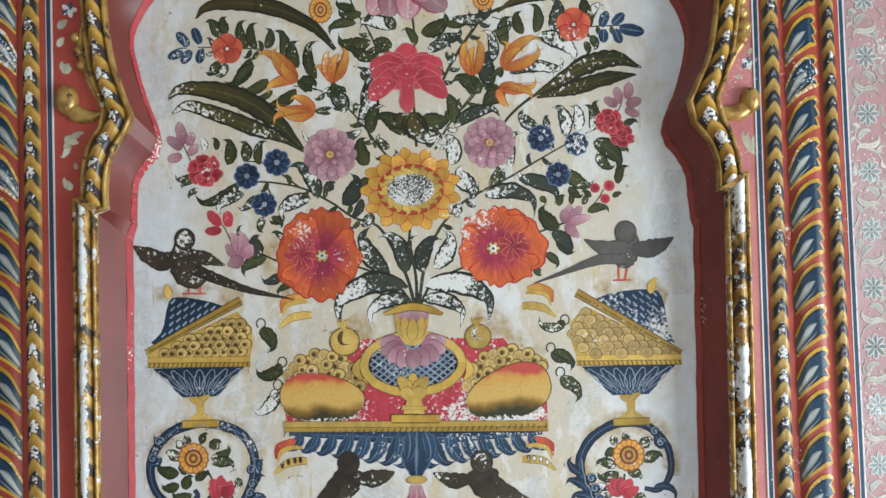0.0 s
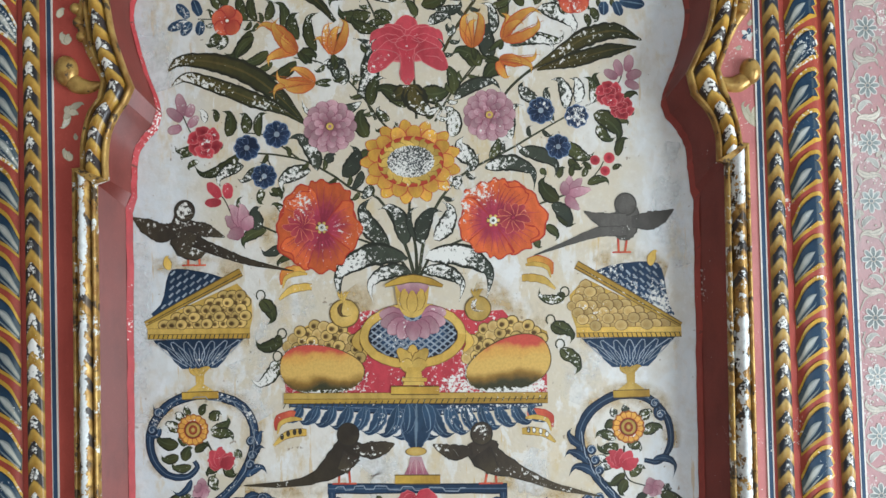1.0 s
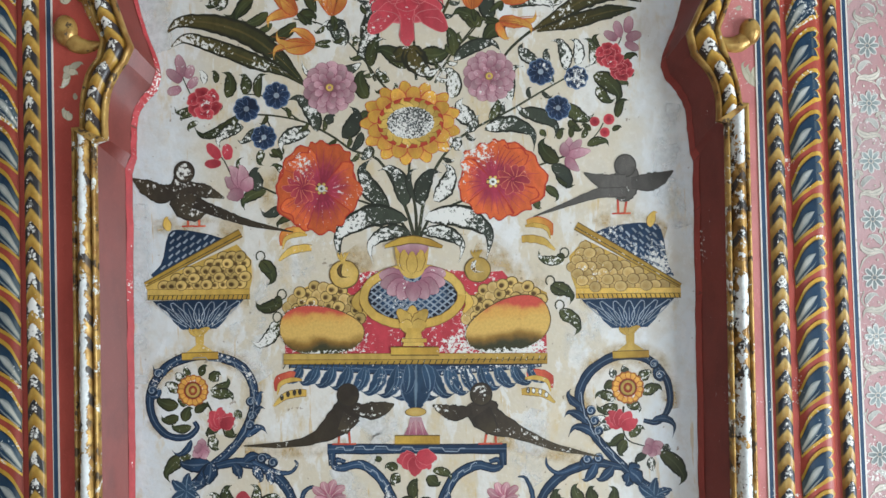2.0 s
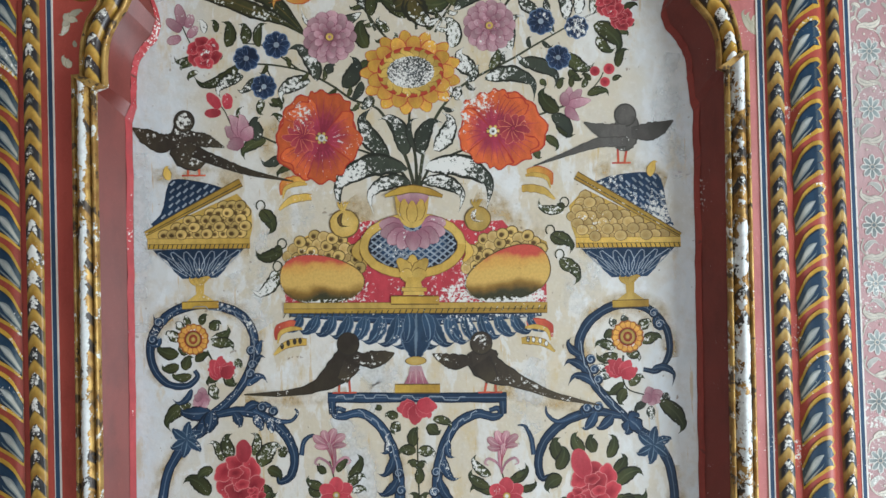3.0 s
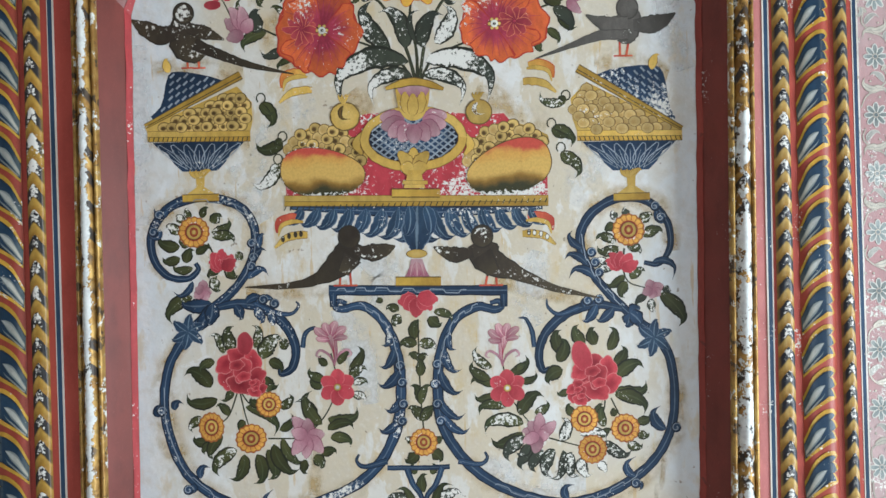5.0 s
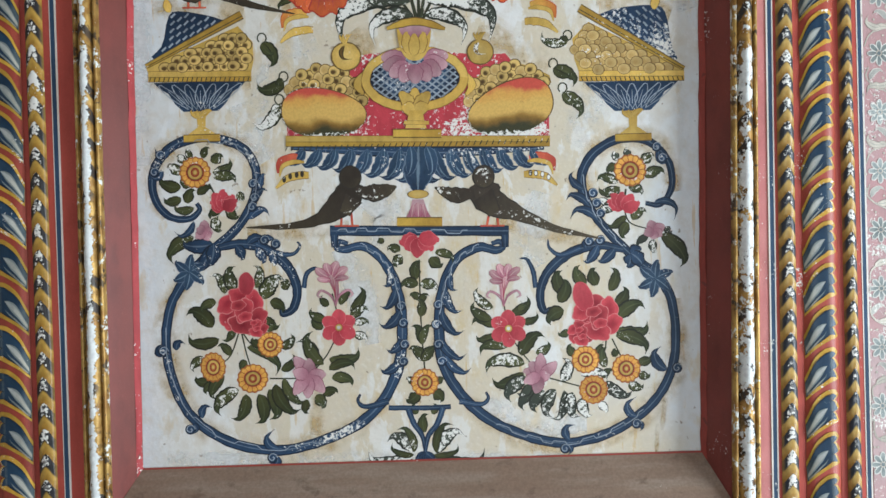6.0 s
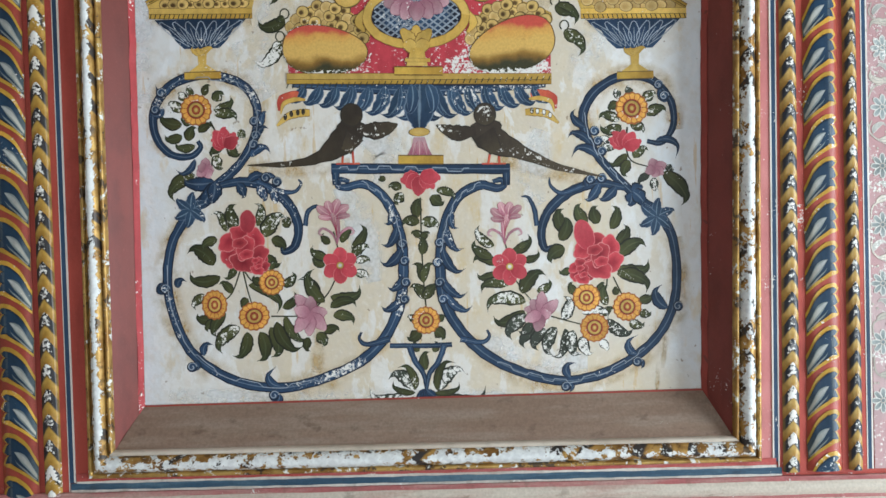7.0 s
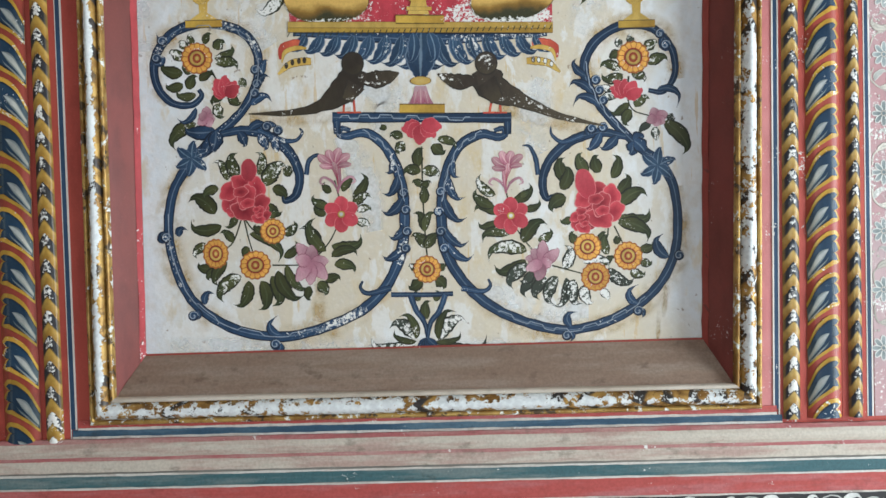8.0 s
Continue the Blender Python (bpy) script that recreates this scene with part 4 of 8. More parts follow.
def bud(root, a, b, w, mat, level=3, name="bud"):
    return painted(name, root, [(petal_shape(a, b, w * 1.35), mat)], level)


def around(c, rx, ry, angle):
    return (c[0] + rx * math.cos(radians(angle)), c[1] + ry * math.sin(radians(angle)))


def ring(c, rx, ry, n, r0, r1, width, mat, start=0.0, shape=petal_shape):
    """Petals set round a centre; r0, r1 are shares of the radii."""
    out = []
    for k in range(n):
        a = start + 360 * k / n
        out.append((shape(around(c, rx * r0, ry * r0, a), around(c, rx * r1, ry * r1, a), width), mat))
    return out


def small_flower(root, c, r, petals, mat, eye, name, label, start=15.0, level=4):
    """Open flower: round petals with an eye."""
    ob = bloom(name, root, ring(c, r, r, petals, 0.12, 1.0, r * (7.4 if petals < 6 else 6.0) / petals, mat, start), level, label)
    painted("eye", ob, [(disc_shape(c, r * 0.2), eye), (disc_shape(c, r * 0.1), WHITE_PAINT)], level + 4)
    return ob


def daisy(root, c, r, level=4, ry=None):
    """Orange daisy: short fluted petals round a red ring."""
    ry = ry or r
    ob = painted("daisy", root, [(disc_shape(c, r, ry, random.uniform(0, 20), 15, 0.09, 75), DAISY_DISC)], level, "orange daisy with a red ringed eye")
    lines = [(ribbon([around(c, r * 0.5, ry * 0.5, 24 * k), around(c, r * 0.95, ry * 0.95, 24 * k + 4)], [r * 0.05, r * 0.035]), EYE_RED) for k in range(15)]
    each("petal_line", ob, lines, level + 0.5)
    painted("eye", ob, [(disc_shape(c, r * 0.56, ry * 0.56), EYE_RED), (disc_shape(c, r * 0.48, ry * 0.48), OCHRE_DISC), (disc_shape(c, r * 0.27, ry * 0.30), EYE_RED), (disc_shape(c, r * 0.13, ry * 0.15), OCHRE_DISC)], level + 3)
    return ob


def blue_flower(root, c, r):
    ob = bloom("cornflower", root, [(disc_shape(c, r, r, 0, 8, 0.12, 48), BLUE_PETAL)] + ring(c, r, r, 8, 0.2, 0.92, r * 0.52, BLUE_PETAL, 10), 4, "dark blue eight-petalled flower")
    painted("eye", ob, [(disc_shape(c, r * 0.2), LATTICE)], 9)
    return ob


def zinnia(root, c, r):
    """Mauve flower with rings of rounded petals."""
    shapes = [(disc_shape(c, r * 0.9), LILAC_DISC)]
    for n, r1, start in ((13, 1.0, 0), (11, 0.8, 13), (9, 0.60, 4), (6, 0.40, 0)):
        shapes += ring(c, r, r, n, r1 * 0.52, r1, r * r1 * 0.66, LILAC, start)
    ob = bloom("zinnia", root, shapes, 3, "mauve flower with rings of petals")
    painted("eye", ob, [(disc_shape(c, r * 0.15), OCHRE_DISC), (disc_shape(c, r * 0.06), LILAC_DISC)], 20)
    return ob


def sunflower(root, c, rx, ry):
    shapes = ring(c, rx, ry, 13, 0.4, 1.10, rx * 0.42, YELLOW, 13) + ring(c, rx, ry, 13, 0.42, 0.95, rx * 0.46, YELLOW, 0)
    ob = bloom("sunflower", root, shapes, 4, "yellow sunflower with red-edged petals")
    painted("inner_ring", ob, [(disc_shape(c, rx * 0.72, ry * 0.66, 0), CORAL), (disc_shape(c, rx * 0.69, ry * 0.63, 0), RING)], 15)
    twist = []
    for k in range(18):
        a = 20 * k
        twist.append((leaf_shape(around(c, rx * 0.5, ry * 0.42, a), around(c, rx * 0.70, ry * 0.64, a + 26), rx * 0.21, 0.2), OCHRE))
    each("twisted_petal", ob, twist, 18)
    painted("seed_head", ob, [(disc_shape(c, rx * 0.52, ry * 0.42, 0, 20, 0.06, 60), SEEDS)], 24, "dark seed head flaked to white")
    return ob


def frill_petal(heart, c, rx, ry, middle, spread, reach, waves, n=22, m=6):
    """A fan-shaped petal from the heart to the flower's outline, its edge ruffled."""
    vs, ts, fs = [], [], []
    for i in range(n + 1):
        q = 2 * i / n - 1
        ruffle = reach * (1 + 0.045 * math.cos(waves * math.pi * q) - 0.16 * abs(q) ** 6)
        edge = around(c, rx * ruffle, ry * ruffle, middle + spread * q)
        for k in range(m + 1):
            v = k / m
            sway = 0.09 * rx * math.sin(4.1 * q + 2.6 * v) * (1 - q * q)
            vs.append((heart[0] + (edge[0] - heart[0]) * v + sway * v, heart[1] + (edge[1] - heart[1]) * v))
            ts.append((q, v))
            if i and k:
                a = i * (m + 1) + k
                fs.append((a - 1, a, a - m - 1, a - m - 2))
    return vs, fs, ts


def poppy(root, c, rx, ry, heart, turn):
    """Large frilled poppy with a crimson heart; turn 0 or 180 says which way its great petal lies."""
    ob = painted("poppy", root, [(disc_shape(c, rx * 0.93, ry * 0.93, 20, 7, 0.08, 90, 0.4), POPPY_BALL)], 5, "large orange-red frilled poppy")
    sign = 1 if turn < 90 else -1
    level = 6
    for middle, spread, reach, waves in ((178, 82, 1.0, 5), (62, 44, 1.0, 5), (-4, 46, 0.98, 3), (232, 34, 0.99, 3), (288, 36, 1.04, 4), (120, 30, 0.84, 3)):
        a = middle if sign > 0 else 180 - middle
        level += 0.3583
        petal = painted("petal", ob, [(frill_petal(heart, c, rx, ry, a, spread, reach, waves), POPPY)], level)
        fold = []
        for q in (-0.62, -0.3, 0.05, 0.36, 0.66):
            out = around(c, rx * reach * 0.88, ry * reach * 0.88, a + spread * q)
            inn = (heart[0] + (out[0] - heart[0]) * 0.35, heart[1] + (out[1] - heart[1]) * 0.35)
            mid_p = ((inn[0] + out[0]) / 2 + 0.04 * rx * math.sin(9 * q), (inn[1] + out[1]) / 2 + 0.04 * ry)
            fold.append((ribbon(curve([inn, mid_p, out], 8), [rx * 0.03, rx * 0.016, rx * 0.006]), POPPY_DEEP))
        painted("fold_line", petal, fold, level + 0.17)
    shade = (heart[0] - sign * 0.46 * rx, heart[1] + 0.05 * ry)
    frill = []
    for k in range(11):
        a = 33 * k
        frill.append((petal_shape(around(shade, rx * 0.04, ry * 0.04, a), around(shade, rx * (0.32 + 0.08 * (k % 3)), ry * (0.36 + 0.06 * (k % 2)), a + 12), rx * 0.24, 0.12), POPPY_FOLD))
    painted("crimson_heart", ob, frill, 9.5)
    rays = [(leaf_shape(around(heart, rx * 0.05, ry * 0.05, 45 * k), around(heart, rx * 0.17, ry * 0.16, 45 * k + 14), rx * 0.035, 0.1), DARK) for k in range(8)]
    painted("stamens", ob, rays + [(disc_shape(around(heart, rx * 0.11, rx * 0.11, 60 * k), rx * 0.04), OCHRE_DISC) for k in range(6)] + [(disc_shape(heart, rx * 0.085), WHITE_PAINT), (disc_shape(heart, rx * 0.035), DARK)], 13)
    return ob


def lily(root, base, tips, w):
    """Amber trumpet lily; petals run out from its throat."""
    shapes = []
    for k, tip in enumerate(tips):
        shapes.append((leaf_shape(base, tip, w * 0.74, 0.12 if k % 2 else -0.12), LILY))
    ob = bloom("lily", root, shapes, 5, "amber lily with red-lined petals")
    for tip in tips:
        mid_p = ((base[0] + tip[0]) / 2 + 0.0012, (base[1] + tip[1]) / 2 + 0.0016)
        painted("petal_line", ob, [(ribbon(curve([base, mid_p, tip], 8), [0.0016, 0.0011, 0.0005]), EYE_RED)], 8)
    calyx = [(petal_shape(base, (base[0] - 0.35 * (t[0] - base[0]), base[1] - 0.35 * (t[1] - base[1])), w * 0.5), LEAF) for t in tips[:2]]
    each("calyx_leaf", ob, calyx, 8)
    return ob


def rose(root, c, r, lobes, name="rose"):
    """Crimson rose built of overlapping pale-edged lobes."""
    shapes = []
    for k, (a, d, s) in enumerate(lobes):
        q = around(c, r * d, r * d, a)
        shapes.append((disc_shape(q, r * s * 1.12, r * s * 0.74, a + 70, 5, 0.16, 40, 0.3 * k), ROSE))
    return bloom(name, root, shapes, 5, "crimson rose with pale-edged petals")


ROSE_LOBES = ((200, 0.55, 0.55), (150, 0.6, 0.5), (90, 0.55, 0.5), (30, 0.6, 0.5), (330, 0.65, 0.5), (270, 0.55, 0.55), (0, 0.1, 0.5), (120, 0.25, 0.3), (300, 0.28, 0.28))


def lotus(root, c, tips, w, name="lotus", mat=None):
    return bloom(name, root, [(leaf_shape(c, t, w * 0.9, random.uniform(-0.06, 0.06)), mat or LILAC) for t in tips], 5, "mauve star-shaped flower")


def orchid(root, base, s, high):
    """Mauve trumpet on a slim neck, its lip folded into round lobes, with two curling tendrils."""
    b = np.array(base)

    def at(x, z):
        return tuple(b + np.array([s * x, z]) * high)

    ob = painted("orchid", root, [(ribbon(curve([at(0.0, 0.0), at(-0.04, 0.3), at(0.02, 0.62), at(0.10, 0.85)], 14), [high * 0.05, high * 0.10, high * 0.22, high * 0.42]), PINK)], 5, "mauve trumpet flower with curled lip")
    for x, z, x1, z1, w in ((0.0, 0.72, -0.34, 0.95, 0.30), (0.05, 0.78, -0.10, 1.12, 0.30), (0.10, 0.78, 0.20, 1.10, 0.30), (0.14, 0.74, 0.46, 0.98, 0.28), (0.10, 0.68, 0.44, 0.72, 0.20), (0.0, 0.66, -0.36, 0.70, 0.20)):
        painted("petal", ob, [(petal_shape(at(x, z), at(x1, z1), high * w, 0.08), PINK)], 6)
    for side_s in (-1, 1):
        painted("tendril", ob, [(ribbon(curve([at(0.0, 0.05), at(side_s * 0.12, 0.28), at(side_s * 0.34, 0.40), at(side_s * 0.44, 0.28), at(side_s * 0.34, 0.22)], 16), [high * 0.03, high * 0.07, high * 0.06, high * 0.02]), LILAC)], 7)
    for x in (-0.03, 0.03, 0.09):
        painted("vein", ob, [(ribbon(curve([at(0.0, 0.2), at(x * 0.5, 0.5), at(x * 2.4, 0.88)], 10), [high * 0.014, high * 0.012, high * 0.006]), POPPY_DEEP)], 8)
    return ob


# ---- the great bouquet ----
bouquet = thing("painted_bouquet", spot((-0.0408, 1.5603)), "painted bouquet of poppies, sunflower, roses and dark leaves, flaking", "painting")
B = bouquet
stem(B, [(-0.0385, 1.5578), (-0.0385, 1.6044), (-0.0457, 1.6530), (-0.0431, 1.6853)], 0.0072, 0.0048)
stem(B, [(-0.0401, 1.5579), (-0.0514, 1.6049), (-0.0702, 1.6458), (-0.0909, 1.6789), (-0.1252, 1.6922), (-0.1568, 1.7152), (-0.2007, 1.7378), (-0.2610, 1.7480), (-0.3057, 1.7390)], 0.0072, 0.0032)
stem(B, [(-0.0424, 1.5603), (-0.0677, 1.5974), (-0.0994, 1.6130), (-0.1273, 1.6236)], 0.0064, 0.0040)
stem(B, [(-0.0352, 1.5601), (-0.0155, 1.5956), (0.0132, 1.6090), (0.0418, 1.6193)], 0.0064, 0.0040)
stem(B, [(-0.0360, 1.5601), (-0.0251, 1.6200), (-0.0049, 1.6678), (0.0287, 1.7054), (0.0642, 1.7253), (0.1029, 1.7434), (0.1402, 1.7641), (0.1733, 1.7817)], 0.0072, 0.0032)
stem(B, [(-0.0622, 1.7671), (-0.0841, 1.7907), (-0.1050, 1.8216), (-0.1340, 1.8553), (-0.1683, 1.8770), (-0.2047, 1.8848)], 0.0048, 0.0024)
stem(B, [(-0.0898, 1.7909), (-0.1025, 1.8240), (-0.1076, 1.8708), (-0.0834, 1.9151), (-0.0927, 1.9566), (-0.1182, 2.0029), (-0.1264, 2.0570)], 0.0056, 0.0032)
stem(B, [(-0.0314, 1.7905), (-0.0333, 1.8805), (-0.0292, 1.9544), (-0.0362, 2.0125)], 0.0056, 0.0040)
stem(B, [(-0.0049, 1.7855), (0.0192, 1.8254), (0.0462, 1.8531), (0.0650, 1.8771), (0.0773, 1.9029)], 0.0048, 0.0024)
stem(B, [(0.0065, 1.8791), (0.0239, 1.9114), (0.0514, 1.9516), (0.0769, 1.9796), (0.1331, 1.9966), (0.1742, 2.0034)], 0.0056, 0.0081, OLIVE)
stem(B, [(0.0894, 1.8124), (0.1064, 1.8330), (0.1315, 1.8534), (0.1565, 1.8673)], 0.0048, 0.0064)
stem(B, [(0.0209, 1.8254), (0.0396, 1.8493), (0.0565, 1.8692)], 0.0032)
stem(B, [(0.1733, 1.7817), (0.2064, 1.7985), (0.2379, 1.8121)], 0.0032)
stem(B, [(-0.2007, 1.7378), (-0.2244, 1.7565), (-0.2482, 1.7736), (-0.2805, 1.7788)], 0.0040, 0.0024)
stem(B, [(-0.2490, 1.7452), (-0.2413, 1.7287)], 0.0032)
stem(B, [(-0.2358, 1.6338), (-0.2637, 1.6461), (-0.2838, 1.6452)], 0.0040)
stem(B, [(0.1361, 1.6612), (0.1647, 1.6699), (0.1852, 1.6773)], 0.0040)
stem(B, [(-0.1724, 1.8772), (-0.2044, 1.8947), (-0.2481, 1.9357), (-0.2764, 1.9416), (-0.3415, 1.9455)], 0.0032, 0.0024)
stem(B, [(0.1115, 1.9660), (0.0833, 1.9752)], 0.0024)
stem(B, [(0.1390, 1.9403), (0.1760, 1.9472), (0.2212, 1.9555), (0.2701, 1.9563)], 0.0032, 0.0024)
stem(B, [(0.2521, 1.8214), (0.2634, 1.8390), (0.2656, 1.8537)], 0.0024)
stem(B, [(-0.3534, 1.7773), (-0.3627, 1.7980), (-0.3703, 1.8186)], 0.0024)
stem(B, [(-0.2996, 1.6619), (-0.3087, 1.6824), (-0.3189, 1.6949)], 0.0024)
stem(B, [(0.2099, 1.6886), (0.2269, 1.7083), (0.2339, 1.7202)], 0.0024)

# tiny curled leaves along the stems
for pts, mat in (([(-0.0909, 1.6789), (-0.1252, 1.6922), (-0.1568, 1.7152), (-0.2007, 1.7378), (-0.2610, 1.7480), (-0.3057, 1.7390)], LEAF), ([(-0.0049, 1.6678), (0.0287, 1.7054), (0.0642, 1.7253), (0.1029, 1.7434), (0.1402, 1.7641), (0.1733, 1.7817)], LEAF_OLD), ([(-0.0622, 1.7671), (-0.0841, 1.7907), (-0.1050, 1.8216), (-0.1340, 1.8553), (-0.1683, 1.8770)], LEAF),
                 ([(-0.1025, 1.8240), (-0.1076, 1.8708), (-0.0834, 1.9151), (-0.0927, 1.9566), (-0.1182, 2.0029)], LEAF), ([(-0.0049, 1.7855), (0.0192, 1.8254), (0.0462, 1.8531), (0.0773, 1.9029)], LEAF), ([(0.0065, 1.8791), (0.0239, 1.9114), (0.0514, 1.9516), (0.0769, 1.9796)], LEAF_OLD), ([(-0.2481, 1.9357), (-0.2764, 1.9416), (-0.3415, 1.9455)], LEAF), ([(0.1760, 1.9472), (0.2212, 1.9555), (0.2701, 1.9563)], LEAF)):
    line = curve(pts, 20)
    for k in range(2, 19, 4):
        d = line[k + 1] - line[k]
        d /= np.linalg.norm(d)
        for q in (-1, 1):
            base = line[k + q]
            tip = base + d * 0.0072 + q * np.array([-d[1], d[0]]) * 0.0145
            leaf(B, tuple(base), tuple(tip), 0.0072, mat, 0.16 * q)

# long strap leaves
def strap(points, widths, level=3):
    return painted("strap_leaf", B, [(ribbon(curve(points, 34), widths), OLIVE)], level, "long olive strap leaf")


strap([(-0.3438, 1.9868), (-0.3254, 2.0043), (-0.2788, 2.0077), (-0.2220, 1.9958), (-0.1738, 1.9693), (-0.1439, 1.9353)], [0.0016, 0.0145, 0.0226, 0.0242, 0.0161, 0.0056])
strap([(-0.3870, 1.8699), (-0.3656, 1.8855), (-0.3145, 1.8805), (-0.2663, 1.8608), (-0.2265, 1.8283), (-0.1911, 1.7895)], [0.0016, 0.0177, 0.0274, 0.0322, 0.0226, 0.0032], 4)
strap([(-0.3810, 1.8500), (-0.3580, 1.8607), (-0.3097, 1.8451), (-0.2615, 1.8246), (-0.2214, 1.8085), (-0.1912, 1.7879)], [0.0016, 0.0161, 0.0242, 0.0242, 0.0129, 0.0024])
strap([(0.1390, 1.8581), (0.1731, 1.8766), (0.2172, 1.9005), (0.2583, 1.9081), (0.2959, 1.8936)], [0.0032, 0.0161, 0.0290, 0.0242, 0.0024], 4)
strap([(0.1438, 1.8555), (0.1971, 1.8675), (0.2489, 1.8805), (0.2881, 1.8840)], [0.0032, 0.0226, 0.0209, 0.0024])
strap([(0.0917, 1.9815), (0.1167, 1.9972), (0.1579, 2.0057), (0.1994, 2.0208)], [0.0032, 0.0097, 0.0193, 0.0081])

# flowers
sunflower(B, (-0.0416, 1.7290), 0.0660, 0.0556)
poppy(B, (-0.1767, 1.6423), 0.0604, 0.0652, (-0.1712, 1.6388), 0)
poppy(B, (0.0847, 1.6452), 0.0628, 0.0564, (0.0732, 1.6408), 180)
zinnia(B, (-0.1556, 1.7834), 0.0387)
zinnia(B, (0.0732, 1.7925), 0.0379)
for c, r in (((-0.2320, 1.7747), 0.0201), ((-0.2754, 1.7567), 0.0193), ((-0.2514, 1.7152), 0.0185), ((0.1471, 1.7965), 0.0201), ((0.1978, 1.7865), 0.0177), ((0.1701, 1.7435), 0.0185)):
    blue_flower(B, c, r)
small_flower(B, (-0.2992, 1.9416), 0.0226, 5, CORAL, EYE_RED, "coral_flower", "coral five-petalled flower", 18)
small_flower(B, (0.2009, 1.9595), 0.0250, 5, CORAL, EYE_RED, "coral_flower", "coral five-petalled flower", 18)
daisy(B, (-0.1633, 1.9937), 0.0169, 4, 0.0201)
daisy(B, (0.0720, 2.0004), 0.0161)
rose(B, (-0.3358, 1.7669), 0.0250, ROSE_LOBES)
rose(B, (0.2462, 1.8175), 0.0201, ROSE_LOBES)
rose(B, (0.2631, 1.7965), 0.0177, ROSE_LOBES)
lily(B, (-0.1988, 1.8920), ((-0.2569, 1.9393), (-0.2357, 1.9418), (-0.2471, 1.8798), (-0.2225, 1.9183)), 0.0209)
lily(B, (-0.1494, 1.8870), ((-0.1729, 1.9149), (-0.1544, 1.9373), (-0.1282, 1.9413), (-0.1383, 1.9318)), 0.0177)
lily(B, (-0.1749, 1.8469), ((-0.2418, 1.8354), (-0.2362, 1.8597), (-0.2108, 1.8703), (-0.2221, 1.8420)), 0.0177)
lily(B, (0.0524, 1.8906), ((0.0341, 1.9225), (0.0430, 1.9436), (0.0642, 1.9462), (0.0557, 1.9349)), 0.0177)
lily(B, (0.0951, 1.9006), ((0.1032, 1.9415), (0.1515, 1.9481), (0.1564, 1.9265), (0.1264, 1.9292)), 0.0209)
lily(B, (0.0900, 1.8721), ((0.1496, 1.8774), (0.1422, 1.8563), (0.1027, 1.8430), (0.1239, 1.8668)), 0.0177)

# crown-shaped crimson flower over the sunflower
crown_at = (-0.0415, 1.8900)


def from_crown(x, z):
    return (crown_at[0] + x, crown_at[1] + z)


crown_petals = [(disc_shape(from_crown(0.0, 0.010), 0.046, 0.029, 0, 6, 0.10, 60), ROSE_LEAF)]
for x, z, x0, z0, w, bend in ((0.0, 0.056, 0.0, 0.006, 0.040, 0.0), (-0.036, 0.036, 0.0, 0.004, 0.034, -0.06), (0.036, 0.034, 0.0, 0.004, 0.034, 0.06), (-0.056, 0.022, 0.0, 0.006, 0.028, -0.14), (0.055, 0.020, 0.0, 0.006, 0.028, 0.14),
                              (-0.054, 0.004, -0.006, 0.010, 0.024, -0.10), (0.053, 0.002, 0.006, 0.010, 0.024, 0.10)):
    crown_petals.append((leaf_shape(from_crown(x0, z0), from_crown(x, z), w, bend), ROSE_LEAF))
for q in (-1, 1):
    crown_petals.append((petal_shape(from_crown(q * 0.004, 0.012), from_crown(q * 0.055, -0.030), 0.038, q * 0.06), ROSE_LEAF))
crown_petals.append((ribbon(curve([from_crown(0.0, 0.010), from_crown(-0.001, -0.010), from_crown(-0.001, -0.028), from_crown(-0.001, -0.050)], 16), [0.034, 0.024, 0.0175, 0.0185, 0.022, 0.024, 0.006]), ROSE_LEAF))
crown = bloom("crown_flower", B, crown_petals, 5, "crimson crown-shaped flower")
for line, w in (([(-0.046, 0.003), (-0.028, 0.001), (-0.013, -0.006), (-0.010, -0.026), (-0.011, -0.044)], 0.0013), ([(0.045, 0.002), (0.027, 0.001), (0.012, -0.006), (0.009, -0.026), (0.010, -0.044)], 0.0013), ([(-0.018, 0.008), (-0.011, 0.018), (0.003, 0.022), (0.016, 0.014), (0.019, 0.006)], 0.0012),
                ([(-0.016, 0.006), (0.0, 0.000), (0.017, 0.005)], 0.0012), ([(-0.030, 0.020), (-0.020, 0.012), (-0.004, 0.016)], 0.0010), ([(0.030, 0.018), (0.020, 0.011), (0.006, 0.016)], 0.0010), ([(-0.052, -0.016), (-0.042, -0.010), (-0.026, -0.008)], 0.0010), ([(0.051, -0.018), (0.042, -0.011), (0.026, -0.009)], 0.0010), ([(-0.005, -0.040), (-0.003, -0.047), (0.0, -0.041), (0.003, -0.047), (0.004, -0.040)], 0.0011)):
    painted("pale_line", crown, [(ribbon(curve([from_crown(*p) for p in line], 16), [w * 0.6, w, w * 0.5]), CROWN_LINE)], 11)
for tip in ((-0.0918, 1.9846), (-0.0634, 1.9803)):
    bud(B, (-0.0620, 2.0249), tip, 0.0338, PINK, 5, "orchid_petal")
for tip in ((-0.0375, 1.9753), (0.0185, 1.9890), (-0.0013, 2.0079)):
    bud(B, (-0.0357, 2.0273), tip, 0.0370, PINK, 5, "orchid_petal")

